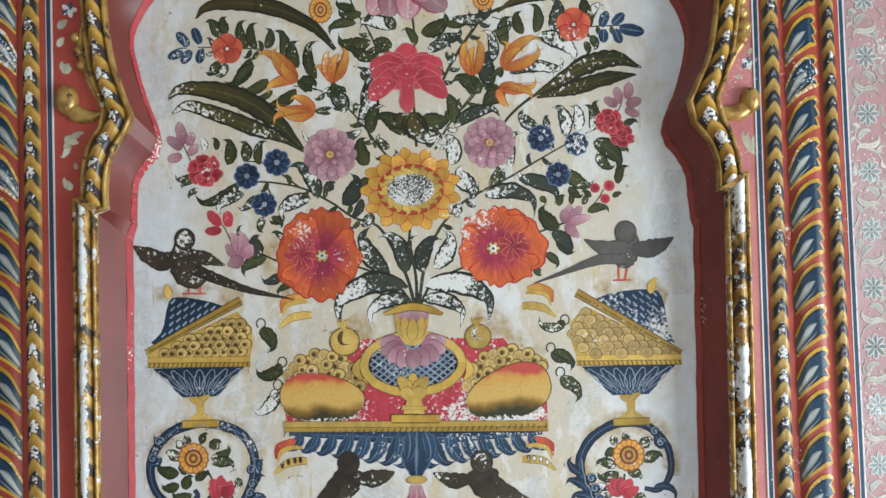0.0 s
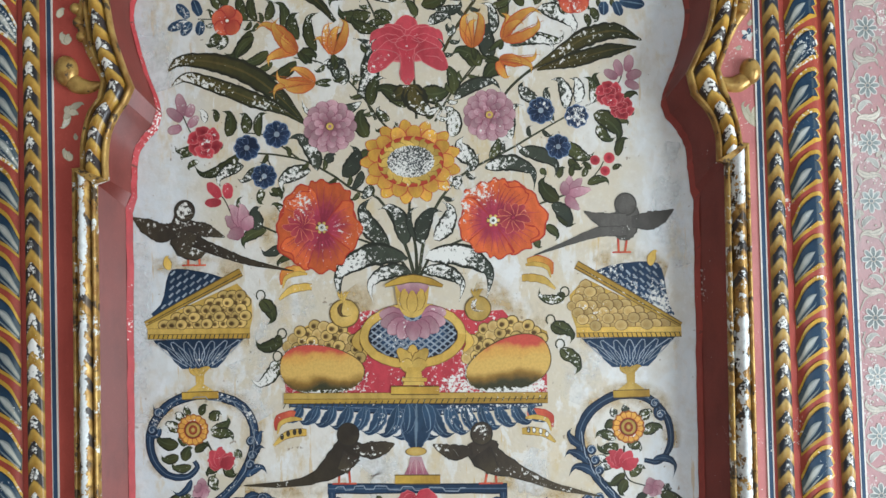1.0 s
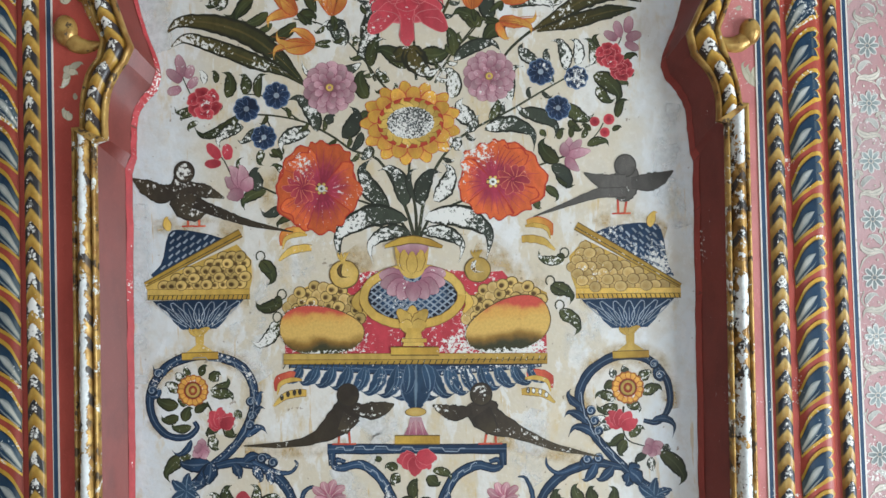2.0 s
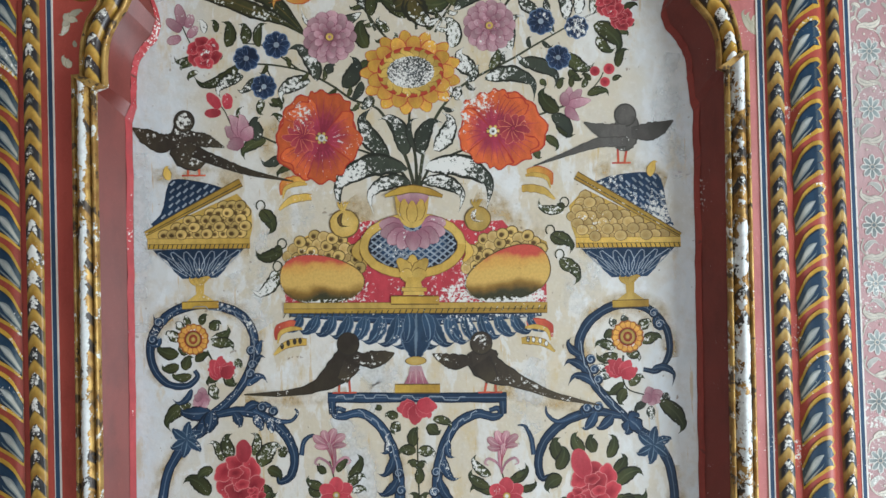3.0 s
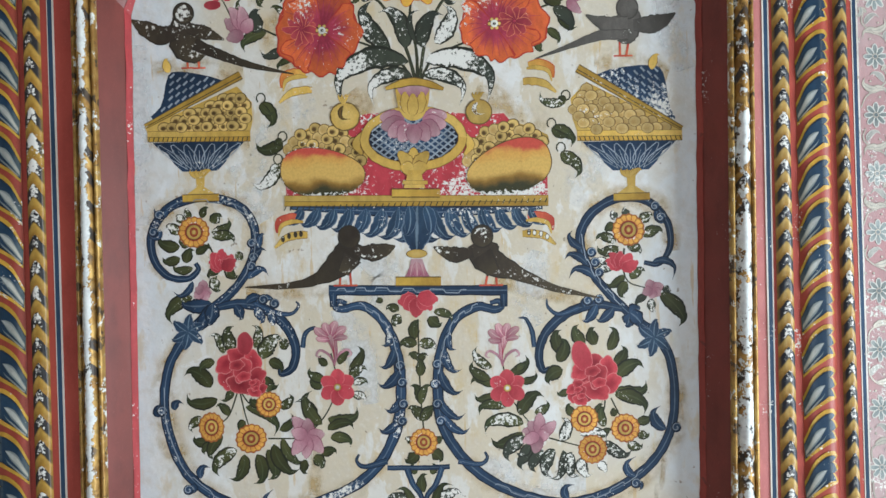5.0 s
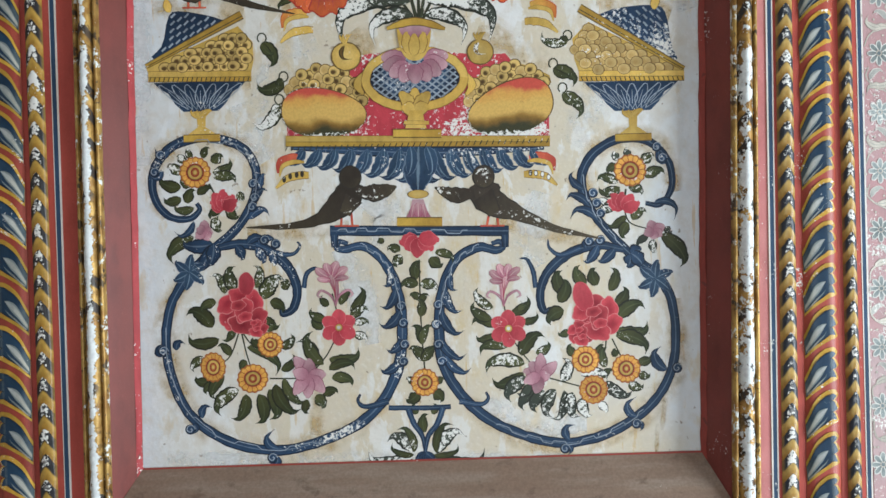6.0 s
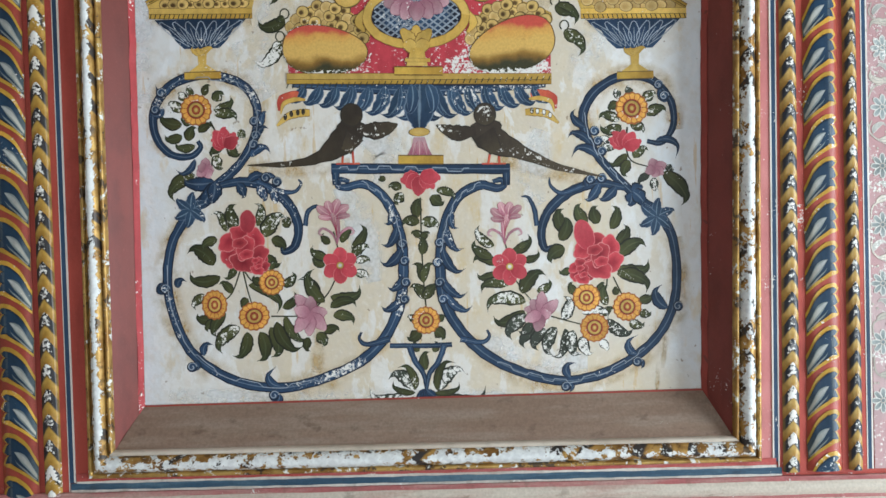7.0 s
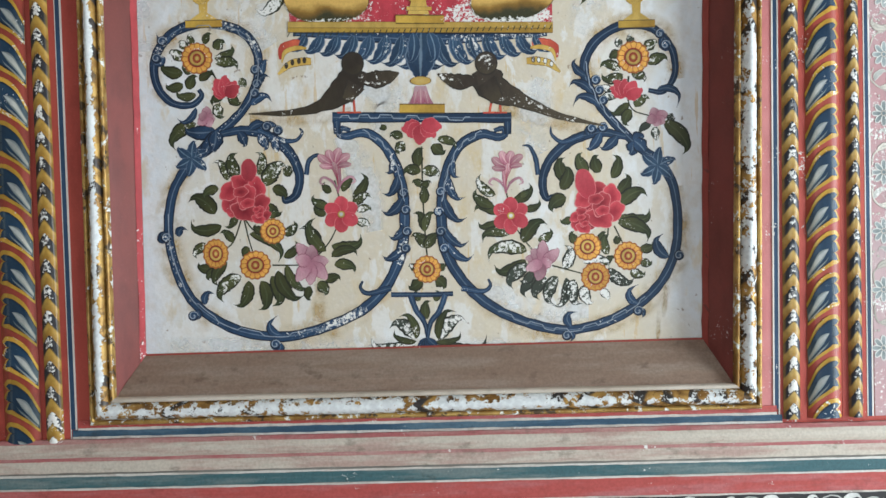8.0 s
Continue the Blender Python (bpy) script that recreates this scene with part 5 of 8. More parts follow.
# berries and buds
for a, b, w in (((-0.3545, 1.9476), (-0.3711, 1.9680), 0.0137), ((-0.3381, 1.9503), (-0.3473, 1.9737), 0.0137), ((-0.3562, 1.9427), (-0.3849, 1.9314), 0.0137), ((-0.3513, 1.9409), (-0.3648, 1.9225), 0.0137), ((-0.3367, 1.9420), (-0.3404, 1.9216), 0.0129),
                ((0.2407, 1.9548), (0.2498, 1.9776), 0.0137), ((0.2571, 1.9576), (0.2742, 1.9735), 0.0137), ((0.2438, 1.9514), (0.2430, 1.9317), 0.0137), ((0.2601, 1.9509), (0.2674, 1.9300), 0.0137), ((0.2667, 1.9523), (0.3023, 1.9453), 0.0177)):
    bud(B, a, b, w, BLUE_LEAF, 4, "blue_bud")
for a, b, w in (((-0.3649, 1.8054), (-0.3715, 1.8383), 0.0145), ((-0.3675, 1.7989), (-0.3882, 1.8168), 0.0145), ((-0.3593, 1.8036), (-0.3516, 1.8229), 0.0129), ((-0.3580, 1.7897), (-0.3439, 1.8046), 0.0121), ((-0.3677, 1.7892), (-0.3881, 1.7834), 0.0129),
                ((0.2627, 1.8423), (0.2581, 1.8670), 0.0129), ((0.2735, 1.8485), (0.2779, 1.8729), 0.0137), ((0.2585, 1.8392), (0.2403, 1.8513), 0.0129), ((0.2716, 1.8403), (0.2938, 1.8469), 0.0137), ((0.2697, 1.8339), (0.2895, 1.8242), 0.0121)):
    bud(B, a, b, w, LILAC, 4, "mauve_bud")
for a, b, w in (((-0.3151, 1.6867), (-0.3323, 1.7083), 0.0153), ((-0.3038, 1.6847), (-0.3049, 1.7074), 0.0153), ((-0.3136, 1.6802), (-0.3370, 1.6794), 0.0129)):
    bud(B, a, b, w, ROSE_LEAF, 4, "red_bud")
for c, r in (((0.2219, 1.7222), 0.0072), ((0.2422, 1.7248), 0.0081), ((0.2357, 1.7063), 0.0072)):
    painted("red_berry", B, [(disc_shape(c, r), ROSE)], 4)
lotus(B, (-0.2824, 1.6387), ((-0.3092, 1.6622), (-0.3032, 1.6782), (-0.2870, 1.6792), (-0.2705, 1.6609), (-0.3083, 1.6315)), 0.0209, "mauve_tulip")
lotus(B, (0.1786, 1.6727), ((0.1847, 1.7032), (0.2039, 1.6993), (0.2177, 1.6810), (0.1987, 1.6510), (0.1747, 1.6955)), 0.0161, "mauve_tulip")

# leaves of the left half of the bouquet
for a, b, w in (((-0.3119, 1.9576), (-0.3267, 1.9846), 0.0169), ((-0.2987, 1.9638), (-0.3030, 1.9887), 0.0161), ((-0.2699, 1.9414), (-0.2778, 1.9829), 0.0153), ((-0.2585, 1.9410), (-0.2608, 1.9790), 0.0145), ((-0.2439, 1.9404), (-0.2382, 1.9699), 0.0145), ((-0.2199, 1.9232), (-0.2252, 1.9678), 0.0161),
                ((-0.1975, 1.9109), (-0.2029, 1.9505), 0.0193), ((-0.1719, 1.8935), (-0.1777, 1.9497), 0.0169), ((-0.3127, 1.9247), (-0.3286, 1.9056), 0.0161), ((-0.3030, 1.9211), (-0.3140, 1.9010), 0.0137), ((-0.2670, 1.9264), (-0.2989, 1.8881), 0.0201), ((-0.2608, 1.9164), (-0.2876, 1.8836), 0.0145),
                ((-0.2418, 1.8960), (-0.2779, 1.8808), 0.0161), ((-0.2357, 1.8794), (-0.2620, 1.8688), 0.0097), ((-0.2016, 1.8798), (-0.2460, 1.8584), 0.0177), ((-0.3188, 1.9381), (-0.3303, 1.9352), 0.0072), ((-0.1965, 1.8862), (-0.1722, 1.8853), 0.0209), ((-0.1408, 1.9023), (-0.1272, 1.9216), 0.0097),
                ((-0.1126, 1.9721), (-0.1536, 1.9628), 0.0145), ((-0.0922, 1.9467), (-0.1402, 1.9500), 0.0209), ((-0.0832, 1.9217), (-0.1217, 1.9411), 0.0177), ((-0.1039, 1.9883), (-0.1382, 1.9895), 0.0129), ((-0.1151, 1.9970), (-0.1410, 2.0045), 0.0129), ((-0.0559, 1.9619), (-0.0648, 1.9886), 0.0161),
                ((-0.0633, 1.9341), (-0.0873, 1.9465), 0.0145), ((-0.0948, 1.8123), (-0.0805, 1.8543), 0.0193), ((-0.0463, 1.8073), (-0.0875, 1.8365), 0.0258), ((-0.1011, 1.7668), (-0.1096, 1.8063), 0.0226), ((-0.0695, 1.7902), (-0.0868, 1.8087), 0.0129), ((-0.3033, 1.7739), (-0.3024, 1.8114), 0.0185),
                ((-0.2789, 1.7779), (-0.2798, 1.8073), 0.0161), ((-0.2564, 1.7723), (-0.2506, 1.8079), 0.0137), ((-0.3190, 1.7956), (-0.3218, 1.8137), 0.0097), ((-0.3489, 1.7625), (-0.3781, 1.7570), 0.0121), ((-0.3491, 1.7527), (-0.3703, 1.7437), 0.0105), ((-0.3445, 1.7396), (-0.3601, 1.7288), 0.0089),
                ((-0.3116, 1.7661), (-0.3215, 1.7583), 0.0113), ((-0.2861, 1.7489), (-0.3482, 1.7219), 0.0177), ((-0.2243, 1.6997), (-0.2440, 1.6891), 0.0121), ((-0.2519, 1.6966), (-0.2573, 1.6750), 0.0121), ((-0.2422, 1.6963), (-0.2264, 1.6820), 0.0097), ((-0.2502, 1.6376), (-0.2861, 1.6179), 0.0177),
                ((-0.2231, 1.6576), (-0.2411, 1.6760), 0.0097), ((-0.2788, 1.6531), (-0.2876, 1.6873), 0.0081), ((-0.2126, 1.5984), (-0.2370, 1.5872), 0.0097), ((-0.1453, 1.6969), (-0.1257, 1.6760), 0.0113), ((-0.0650, 1.9309), (-0.1061, 1.9200), 0.0113), ((-0.1117, 1.7363), (-0.0993, 1.7456), 0.0129)):
    leaf(B, a, b, w)
for a, b, w in (((-0.0591, 1.9620), (-0.1077, 1.9720), 0.0209), ((-0.1140, 1.8211), (-0.1015, 1.9108), 0.0258), ((-0.1092, 1.8177), (-0.1970, 1.8109), 0.0177), ((-0.1328, 1.8430), (-0.1602, 1.8784), 0.0242), ((-0.1565, 1.8668), (-0.1302, 1.8757), 0.0177), ((-0.3352, 1.7946), (-0.3412, 1.8143), 0.0105),
                ((-0.1753, 1.7207), (-0.2094, 1.7739), 0.0226), ((-0.1850, 1.7210), (-0.2308, 1.6999), 0.0226), ((-0.1400, 1.7113), (-0.1193, 1.7528), 0.0242), ((-0.1604, 1.7299), (-0.1503, 1.7442), 0.0145), ((-0.2801, 1.7308), (-0.3194, 1.7079), 0.0185), ((-0.2656, 1.7287), (-0.2871, 1.7084), 0.0121),
                ((-0.2582, 1.6395), (-0.2638, 1.6720), 0.0226), ((-0.2266, 1.6174), (-0.2575, 1.6056), 0.0145), ((-0.0753, 1.6105), (-0.1120, 1.6747), 0.0266), ((-0.0544, 1.6098), (-0.0799, 1.6688), 0.0258), ((-0.1123, 1.7185), (-0.1292, 1.6923), 0.0129), ((-0.1008, 1.6970), (-0.1135, 1.6796), 0.0145)):
    leaf(B, a, b, w, LEAF_OLD)
leaf(B, (-0.0502, 1.5903), (-0.1576, 1.5539), 0.0322, LEAF_OLD, -0.2, 3)
leaf(B, (-0.0461, 1.5709), (-0.1096, 1.5458), 0.0217, LEAF_OLD, -0.2, 3)
leaf(B, (-0.0261, 1.5895), (0.0723, 1.5523), 0.0322, LEAF_OLD, 0.2, 3)
leaf(B, (-0.0300, 1.5703), (0.0301, 1.5426), 0.0217, LEAF_OLD, 0.2, 3)
# leaves of the right half
for a, b, w in (((0.1028, 1.9316), (0.1061, 1.9761), 0.0177), ((0.1279, 1.9489), (0.1211, 1.9821), 0.0161), ((0.1443, 1.9500), (0.1443, 1.9929), 0.0161), ((0.1395, 1.9106), (0.1846, 1.9000), 0.0161), ((0.2137, 1.9723), (0.2132, 1.9988), 0.0161), ((0.2231, 1.9637), (0.2422, 1.9895), 0.0145),
                ((0.2239, 1.9422), (0.2312, 1.9222), 0.0129), ((0.2154, 1.9343), (0.2195, 1.9152), 0.0105), ((-0.0194, 1.9557), (0.0198, 1.9791), 0.0226), ((0.0161, 1.9676), (0.0541, 1.9795), 0.0145), ((0.0629, 1.8640), (0.0263, 1.8883), 0.0242), ((0.1003, 1.8660), (0.0686, 1.8425), 0.0242),
                ((0.0224, 1.8229), (0.0125, 1.8658), 0.0193), ((-0.0261, 1.8295), (0.0163, 1.8329), 0.0274), ((0.2348, 1.8171), (0.2280, 1.8484), 0.0129), ((0.2197, 1.8045), (0.2165, 1.8439), 0.0137), ((0.2653, 1.8079), (0.2868, 1.8169), 0.0105), ((0.2679, 1.7947), (0.2806, 1.7877), 0.0089),
                ((0.2559, 1.7788), (0.2719, 1.7734), 0.0105), ((0.2222, 1.7881), (0.2596, 1.7526), 0.0266), ((0.2281, 1.7733), (0.2490, 1.7497), 0.0161), ((0.0186, 1.7627), (0.0121, 1.8069), 0.0242), ((0.0709, 1.7299), (0.0833, 1.7596), 0.0145), ((0.1818, 1.7505), (0.2180, 1.7264), 0.0209),
                ((0.1856, 1.7259), (0.2028, 1.7107), 0.0129), ((0.2552, 1.7268), (0.2678, 1.7540), 0.0129), ((0.1686, 1.6666), (0.1440, 1.6982), 0.0226), ((0.2099, 1.6878), (0.2408, 1.6916), 0.0129), ((0.1700, 1.6617), (0.1848, 1.6288), 0.0177), ((0.1462, 1.6302), (0.1648, 1.6118), 0.0129),
                ((0.1343, 1.6145), (0.1393, 1.5998), 0.0113), ((0.1699, 1.6981), (0.1770, 1.7141), 0.0105), ((0.1878, 1.6999), (0.1934, 1.7175), 0.0089), ((0.2023, 1.6994), (0.2078, 1.7154), 0.0089), ((0.1630, 1.7267), (0.1657, 1.7145), 0.0097), ((0.2148, 1.7087), (0.2031, 1.7188), 0.0081),
                ((0.2471, 1.7076), (0.2595, 1.7136), 0.0081), ((-0.0129, 1.7882), (-0.0042, 1.8058), 0.0129), ((-0.0281, 1.9379), (-0.0436, 1.9631), 0.0129), ((0.0275, 1.7396), (0.0182, 1.7497), 0.0129), ((0.0807, 1.9505), (0.1115, 1.9660), 0.0129), ((0.1421, 1.7112), (0.1499, 1.7028), 0.0097)):
    leaf(B, a, b, w)
for a, b, w in (((0.1672, 1.9525), (0.1756, 1.9984), 0.0226), ((0.1490, 1.9449), (0.2030, 1.9100), 0.0242), ((0.1062, 1.8920), (0.1712, 1.8898), 0.0177), ((0.0791, 1.9078), (0.0744, 1.9574), 0.0161), ((0.0811, 1.8749), (0.0782, 1.9259), 0.0258), ((0.0238, 1.8163), (0.0895, 1.8385), 0.0193),
                ((0.0008, 1.9484), (0.0401, 1.9553), 0.0161), ((-0.0097, 1.9273), (0.0231, 1.9361), 0.0161), ((0.0173, 1.9099), (0.0260, 1.9244), 0.0113), ((0.1437, 1.8121), (0.1187, 1.8359), 0.0193), ((0.1821, 1.7977), (0.1710, 1.8439), 0.0201), ((0.1986, 1.8053), (0.1969, 1.8430), 0.0177),
                ((0.1043, 1.7564), (0.1127, 1.8083), 0.0193), ((0.0529, 1.7257), (0.0282, 1.7591), 0.0258), ((0.1133, 1.7382), (0.1704, 1.7102), 0.0217), ((0.1571, 1.6605), (0.1833, 1.6305), 0.0209), ((-0.0123, 1.6164), (0.0120, 1.6672), 0.0258), ((-0.0302, 1.6106), (-0.0075, 1.6614), 0.0242),
                ((0.0262, 1.9755), (0.0853, 1.9867), 0.0161), ((0.0499, 1.7307), (0.0380, 1.7149), 0.0161), ((0.0287, 1.7054), (0.0240, 1.6870), 0.0145), ((-0.0388, 1.6189), (-0.0413, 1.6642), 0.0097), ((0.1599, 1.8099), (0.1574, 1.8296), 0.0105)):
    leaf(B, a, b, w, LEAF_OLD)
leaf(B, (0.0639, 1.7156), (0.1393, 1.7000), 0.0242, LEAF_OLD, 0.18)
leaf(B, (-0.0420, 1.8382), (-0.0669, 1.8227), 0.0242, OLIVE, 0.1, 4)
leaf(B, (-0.0420, 1.8398), (-0.0288, 1.7969), 0.0370, OLIVE, 0.05, 4)
leaf(B, (-0.0372, 1.8364), (-0.0028, 1.7993), 0.0274, OLIVE, -0.2, 4)


# ---- dark tapering silhouettes ----
def silhouette(label, head, r, strokes, mat):
    root = thing("painted_silhouette", spot(head), label, "painting", "dark silhouettes")
    for k, (points, widths) in enumerate(strokes):
        shapes = [(ribbon(curve(points, 24), widths), mat)] + ([(disc_shape(head, r, r * 1.05), mat)] if k == 0 else [])
        painted("body" if k == 0 else "stroke", root, shapes, 6 + 0.7 * k)
    return root


silhouette("dark umber painted silhouette flaked with white spots", (-0.3663, 1.6691), 0.0153,
           (([(-0.3705, 1.6644), (-0.3687, 1.6361), (-0.3530, 1.6154), (-0.3346, 1.6131)], [0.0226, 0.0370, 0.0499, 0.0322, 0.0064]), ([(-0.3790, 1.6421), (-0.4008, 1.6396), (-0.4223, 1.6500), (-0.4398, 1.6619)], [0.0209, 0.0274, 0.0226, 0.0032]), ([(-0.3528, 1.6250), (-0.3090, 1.6058), (-0.2691, 1.5915), (-0.2131, 1.5783)], [0.0177, 0.0137, 0.0089, 0.0016]), ([(-0.3603, 1.6479), (-0.3363, 1.6406), (-0.3100, 1.6300)], [0.0161, 0.0209, 0.0024])), DARK)
silhouette("rubbed grey-brown painted silhouette, partly faded", (0.2627, 1.6576), 0.0161,
           (([(0.2650, 1.6543), (0.2625, 1.6342), (0.2553, 1.6167), (0.2501, 1.6088)], [0.0290, 0.0403, 0.0354, 0.0081]), ([(0.2705, 1.6323), (0.2963, 1.6330), (0.3143, 1.6388), (0.3309, 1.6480)], [0.0161, 0.0274, 0.0193, 0.0024]), ([(0.2620, 1.6221), (0.2231, 1.6194), (0.1823, 1.6064), (0.1292, 1.5889)], [0.0209, 0.0153, 0.0081, 0.0016]), ([(0.2626, 1.6358), (0.2279, 1.6370), (0.2034, 1.6492)], [0.0193, 0.0209, 0.0024])), DARK_OLD)
silhouette("dark umber painted silhouette flaked with white spots", (-0.1423, 1.3452), 0.0161,
           (([(-0.1393, 1.3387), (-0.1513, 1.3128), (-0.1856, 1.2892), (-0.2258, 1.2793), (-0.2912, 1.2789)], [0.0322, 0.0387, 0.0370, 0.0193, 0.0113, 0.0081, 0.0016]), ([(-0.1385, 1.3164), (-0.1520, 1.2945)], [0.0274, 0.0161]), ([(-0.1350, 1.3258), (-0.1112, 1.3219), (-0.0903, 1.3260), (-0.0774, 1.3304)], [0.0113, 0.0258, 0.0177, 0.0024])), DARK)
silhouette("dark grey-brown painted silhouette with long taper", (0.0458, 1.3401), 0.0161,
           (([(0.0392, 1.3331), (0.0559, 1.3055), (0.0937, 1.2868), (0.1449, 1.2637), (0.2092, 1.2473)], [0.0322, 0.0467, 0.0354, 0.0209, 0.0129, 0.0081, 0.0016]), ([(0.0434, 1.3139), (0.0601, 1.2879)], [0.0354, 0.0193]), ([(0.0323, 1.3174), (0.0083, 1.3150), (-0.0091, 1.3203), (-0.0232, 1.3271)], [0.0129, 0.0242, 0.0161, 0.0024])), DARK)
for a, b in (((-0.3627, 1.6125), (-0.3624, 1.5916)), ((-0.3475, 1.6120), (-0.3463, 1.5910)), ((0.2502, 1.6104), (0.2501, 1.5895)), ((0.2630, 1.6100), (0.2589, 1.5892)), ((-0.1559, 1.2946), (-0.1573, 1.2771)), ((-0.1424, 1.2942), (-0.1414, 1.2766)), ((0.0522, 1.2881), (0.0484, 1.2707)), ((0.0634, 1.2893), (0.0644, 1.2702))):
    tagged(painted("red_stroke", None, [(ribbon([a, b], [0.0032, 0.0032]), CORAL), (ribbon([(b[0] - 0.0089, b[1]), (b[0] + 0.0089, b[1])], [0.0024, 0.0024]), CORAL)], 5), "short thin red painted stroke", "painting", "short red strokes")


def bar_mark(c, flip_x, pale):
    """Small mark: a red crescent over a banded ochre bar."""
    root = thing("painted_mark", spot(c), "small red crescent over a banded ochre bar", "painting", "crescent marks")
    s = -1 if flip_x else 1
    arch = curve([(c[0] - s * 0.0209, c[1] + 0.0016), (c[0] - s * 0.0161, c[1] + 0.0161), (c[0], c[1] + 0.0217), (c[0] + s * 0.0145, c[1] + 0.0209)], 14)
    painted("crescent", root, [(ribbon(arch, [0.0024, 0.0145, 0.0161, 0.0081]), LILY if pale else CORAL), (ribbon(arch - np.array([-s * 0.0024, 0.0048]), [0.0016, 0.0064, 0.0072, 0.0032]), OCHRE)], 3)
    line = curve([(c[0] - s * 0.0242, c[1] - 0.0193), (c[0] - s * 0.0081, c[1] - 0.0064), (c[0] + s * 0.0097, c[1] - 0.0024), (c[0] + s * 0.0226, c[1] - 0.0024)], 12)
    painted("bar", root, [(ribbon(line, [0.0032, 0.0113, 0.0121, 0.0097]), OCHRE)], 3)
    if not pale:
        for k in (3, 5, 7, 9):
            painted("band", root, [(disc_shape(tuple(line[k] + np.array([0.0, 0.0016])), 0.0027, 0.0044), DARK)], 5)
    return root


bar_mark((-0.2105, 1.5574), False, True)
bar_mark((0.1337, 1.5598), True, True)
bar_mark((-0.2233, 1.3525), False, False)
bar_mark((0.1257, 1.3440), True, False)


# ---- the two covered bowls ----
def inside(p, outline):
    """Whether a point lies within a closed outline."""
    odd = False
    for k in range(len(outline)):
        a, b = outline[k - 1], outline[k]
        if (a[1] > p[1]) != (b[1] > p[1]) and p[0] < (b[0] - a[0]) * (p[1] - a[1]) / (b[1] - a[1]) + a[0]:
            odd = not odd
    return odd


def fruit_bowl(s, tip, end, rim0, rim1, lid, rows, label):
    """Bowl on a foot with a heap of round fruit and a tilted blue lid; s = 1 opens to the right, -1 to the left."""
    root = thing("painted_fruit_bowl", spot(((rim0[0] + rim1[0]) / 2, rim0[1] - 0.0886)), label, "painting", "fruit bowls")
    tip, end, rim0, rim1 = (np.array(p) for p in (tip, end, rim0, rim1))
    mid = (rim0 + rim1) / 2
    wide = abs(rim1[0] - rim0[0])
    up = np.array([0.0, 1.0])
    # lid
    cloth = [tip + (end - tip) * 0.10, *curve([tip + (end - tip) * 0.06 + up * 0.0097, *lid, tip + (end - tip) * 0.86], 12)]
    painted("lid", root, [(patch(cloth), BLUE)], 2, "blue scaled lid")
    d = (end - tip) / np.linalg.norm(end - tip)
    q = np.array([-d[1], d[0]]) * (1 if s > 0 else -1)
    scales = []
    for i in range(-2, 16):
        for j in range(9):
            p = tip + d * 0.0113 * (i + 0.5 * (j % 2)) + q * (0.0089 * j + 0.0097)
            if inside(p - d * 0.0048, cloth) and inside(p + d * 0.0048, cloth) and inside(p + q * 0.0040, cloth):
                scales.append((ribbon([p - d * 0.0040 - q * 0.0016, p + d * 0.0040 + q * 0.0008], [0.0029, 0.0026]), LATTICE))
    each("lid_scale", root, scales, 4)
    # heaped fruit
    heap = [rim0, tip + up * -0.0016, *[np.array(p) for p in rows], rim1 + up * 0.0016]
    painted("fruit_ground", root, [(patch(heap), OCHRE)], 2)
    fruits = []
    for j in range(9):
        for i in range(14):
            p = rim0 + np.array([s * 0.0121 * (i + 0.5 * (j % 2)), 0.0072 + 0.0097 * (8 - j)])
            if inside(p - q * 0.0032, heap) and inside(p + np.array([s * 0.0040, 0.0]), heap) and inside(p + q * 0.0072, heap):
                fruits.append((scale_shape(tuple(p), 0.0086 + 0.0014 * random.random(), 0.0080), FRUIT if s > 0 else PALE_FRUIT))
    each("fruit", root, fruits, 4)
    painted("rod", root, [(ribbon([tip, tip + (end - tip) * 0.5, end], [0.0072, 0.0113, 0.0129]), OCHRE_LINE), (ribbon([tip + q * -0.0008, end + q * -0.0016], [0.0010, 0.0013]), DARK)], 6, "ochre slanting rod")
    # rim and bowl
    painted("rim", root, [(ribbon([rim0 - up * 0.0016, rim1 - up * 0.0016], [0.0089, 0.0089]), OCHRE), (ribbon([rim0 - up * 0.0089, rim1 - up * 0.0089], [0.0072, 0.0072]), OCHRE_LINE)], 5, "ochre rope rim")
    each("notch", root, [(ribbon([rim0 + (rim1 - rim0) * (k + 0.5) / 22 - up * 0.0056, rim0 + (rim1 - rim0) * (k + 0.2) / 22 - up * 0.0121], [0.0013, 0.0013]), STEM) for k in range(22)], 7)
    m = mid - up * 0.0121
    side = [m + np.array([x * wide, -z]) for x, z in ((-0.45, 0.0), (-0.40, 0.0081), (-0.31, 0.0161), (-0.25, 0.0306), (-0.17, 0.0419), (0.17, 0.0419), (0.25, 0.0306), (0.31, 0.0161), (0.40, 0.0081), (0.45, 0.0))]
    painted("bowl", root, [(patch(side), BLUE)], 3, "dark blue bowl with pale petal strokes")
    curls = []
    for k in range(-3, 4):
        top, low = m + np.array([wide * 0.125 * k, -0.0035]), m + np.array([wide * 0.040 * k, -0.0390])
        for q in (-1, 1):
            bulge = top * 0.45 + low * 0.55 + np.array([q * wide * 0.052, 0.0])
            curls.append((ribbon(curve([low, bulge, top + np.array([q * 0.0035, -0.003]), top + np.array([-q * 0.001, 0.0])], 12), [0.0010, 0.0015, 0.0009]), LATTICE))
        curls.append((ribbon([low + (top - low) * 0.2, low + (top - low) * 0.75], [0.0016, 0.0006]), LATTICE))
    each("pale_stroke", root, curls, 5)
    # foot
    f = m - up * 0.0419
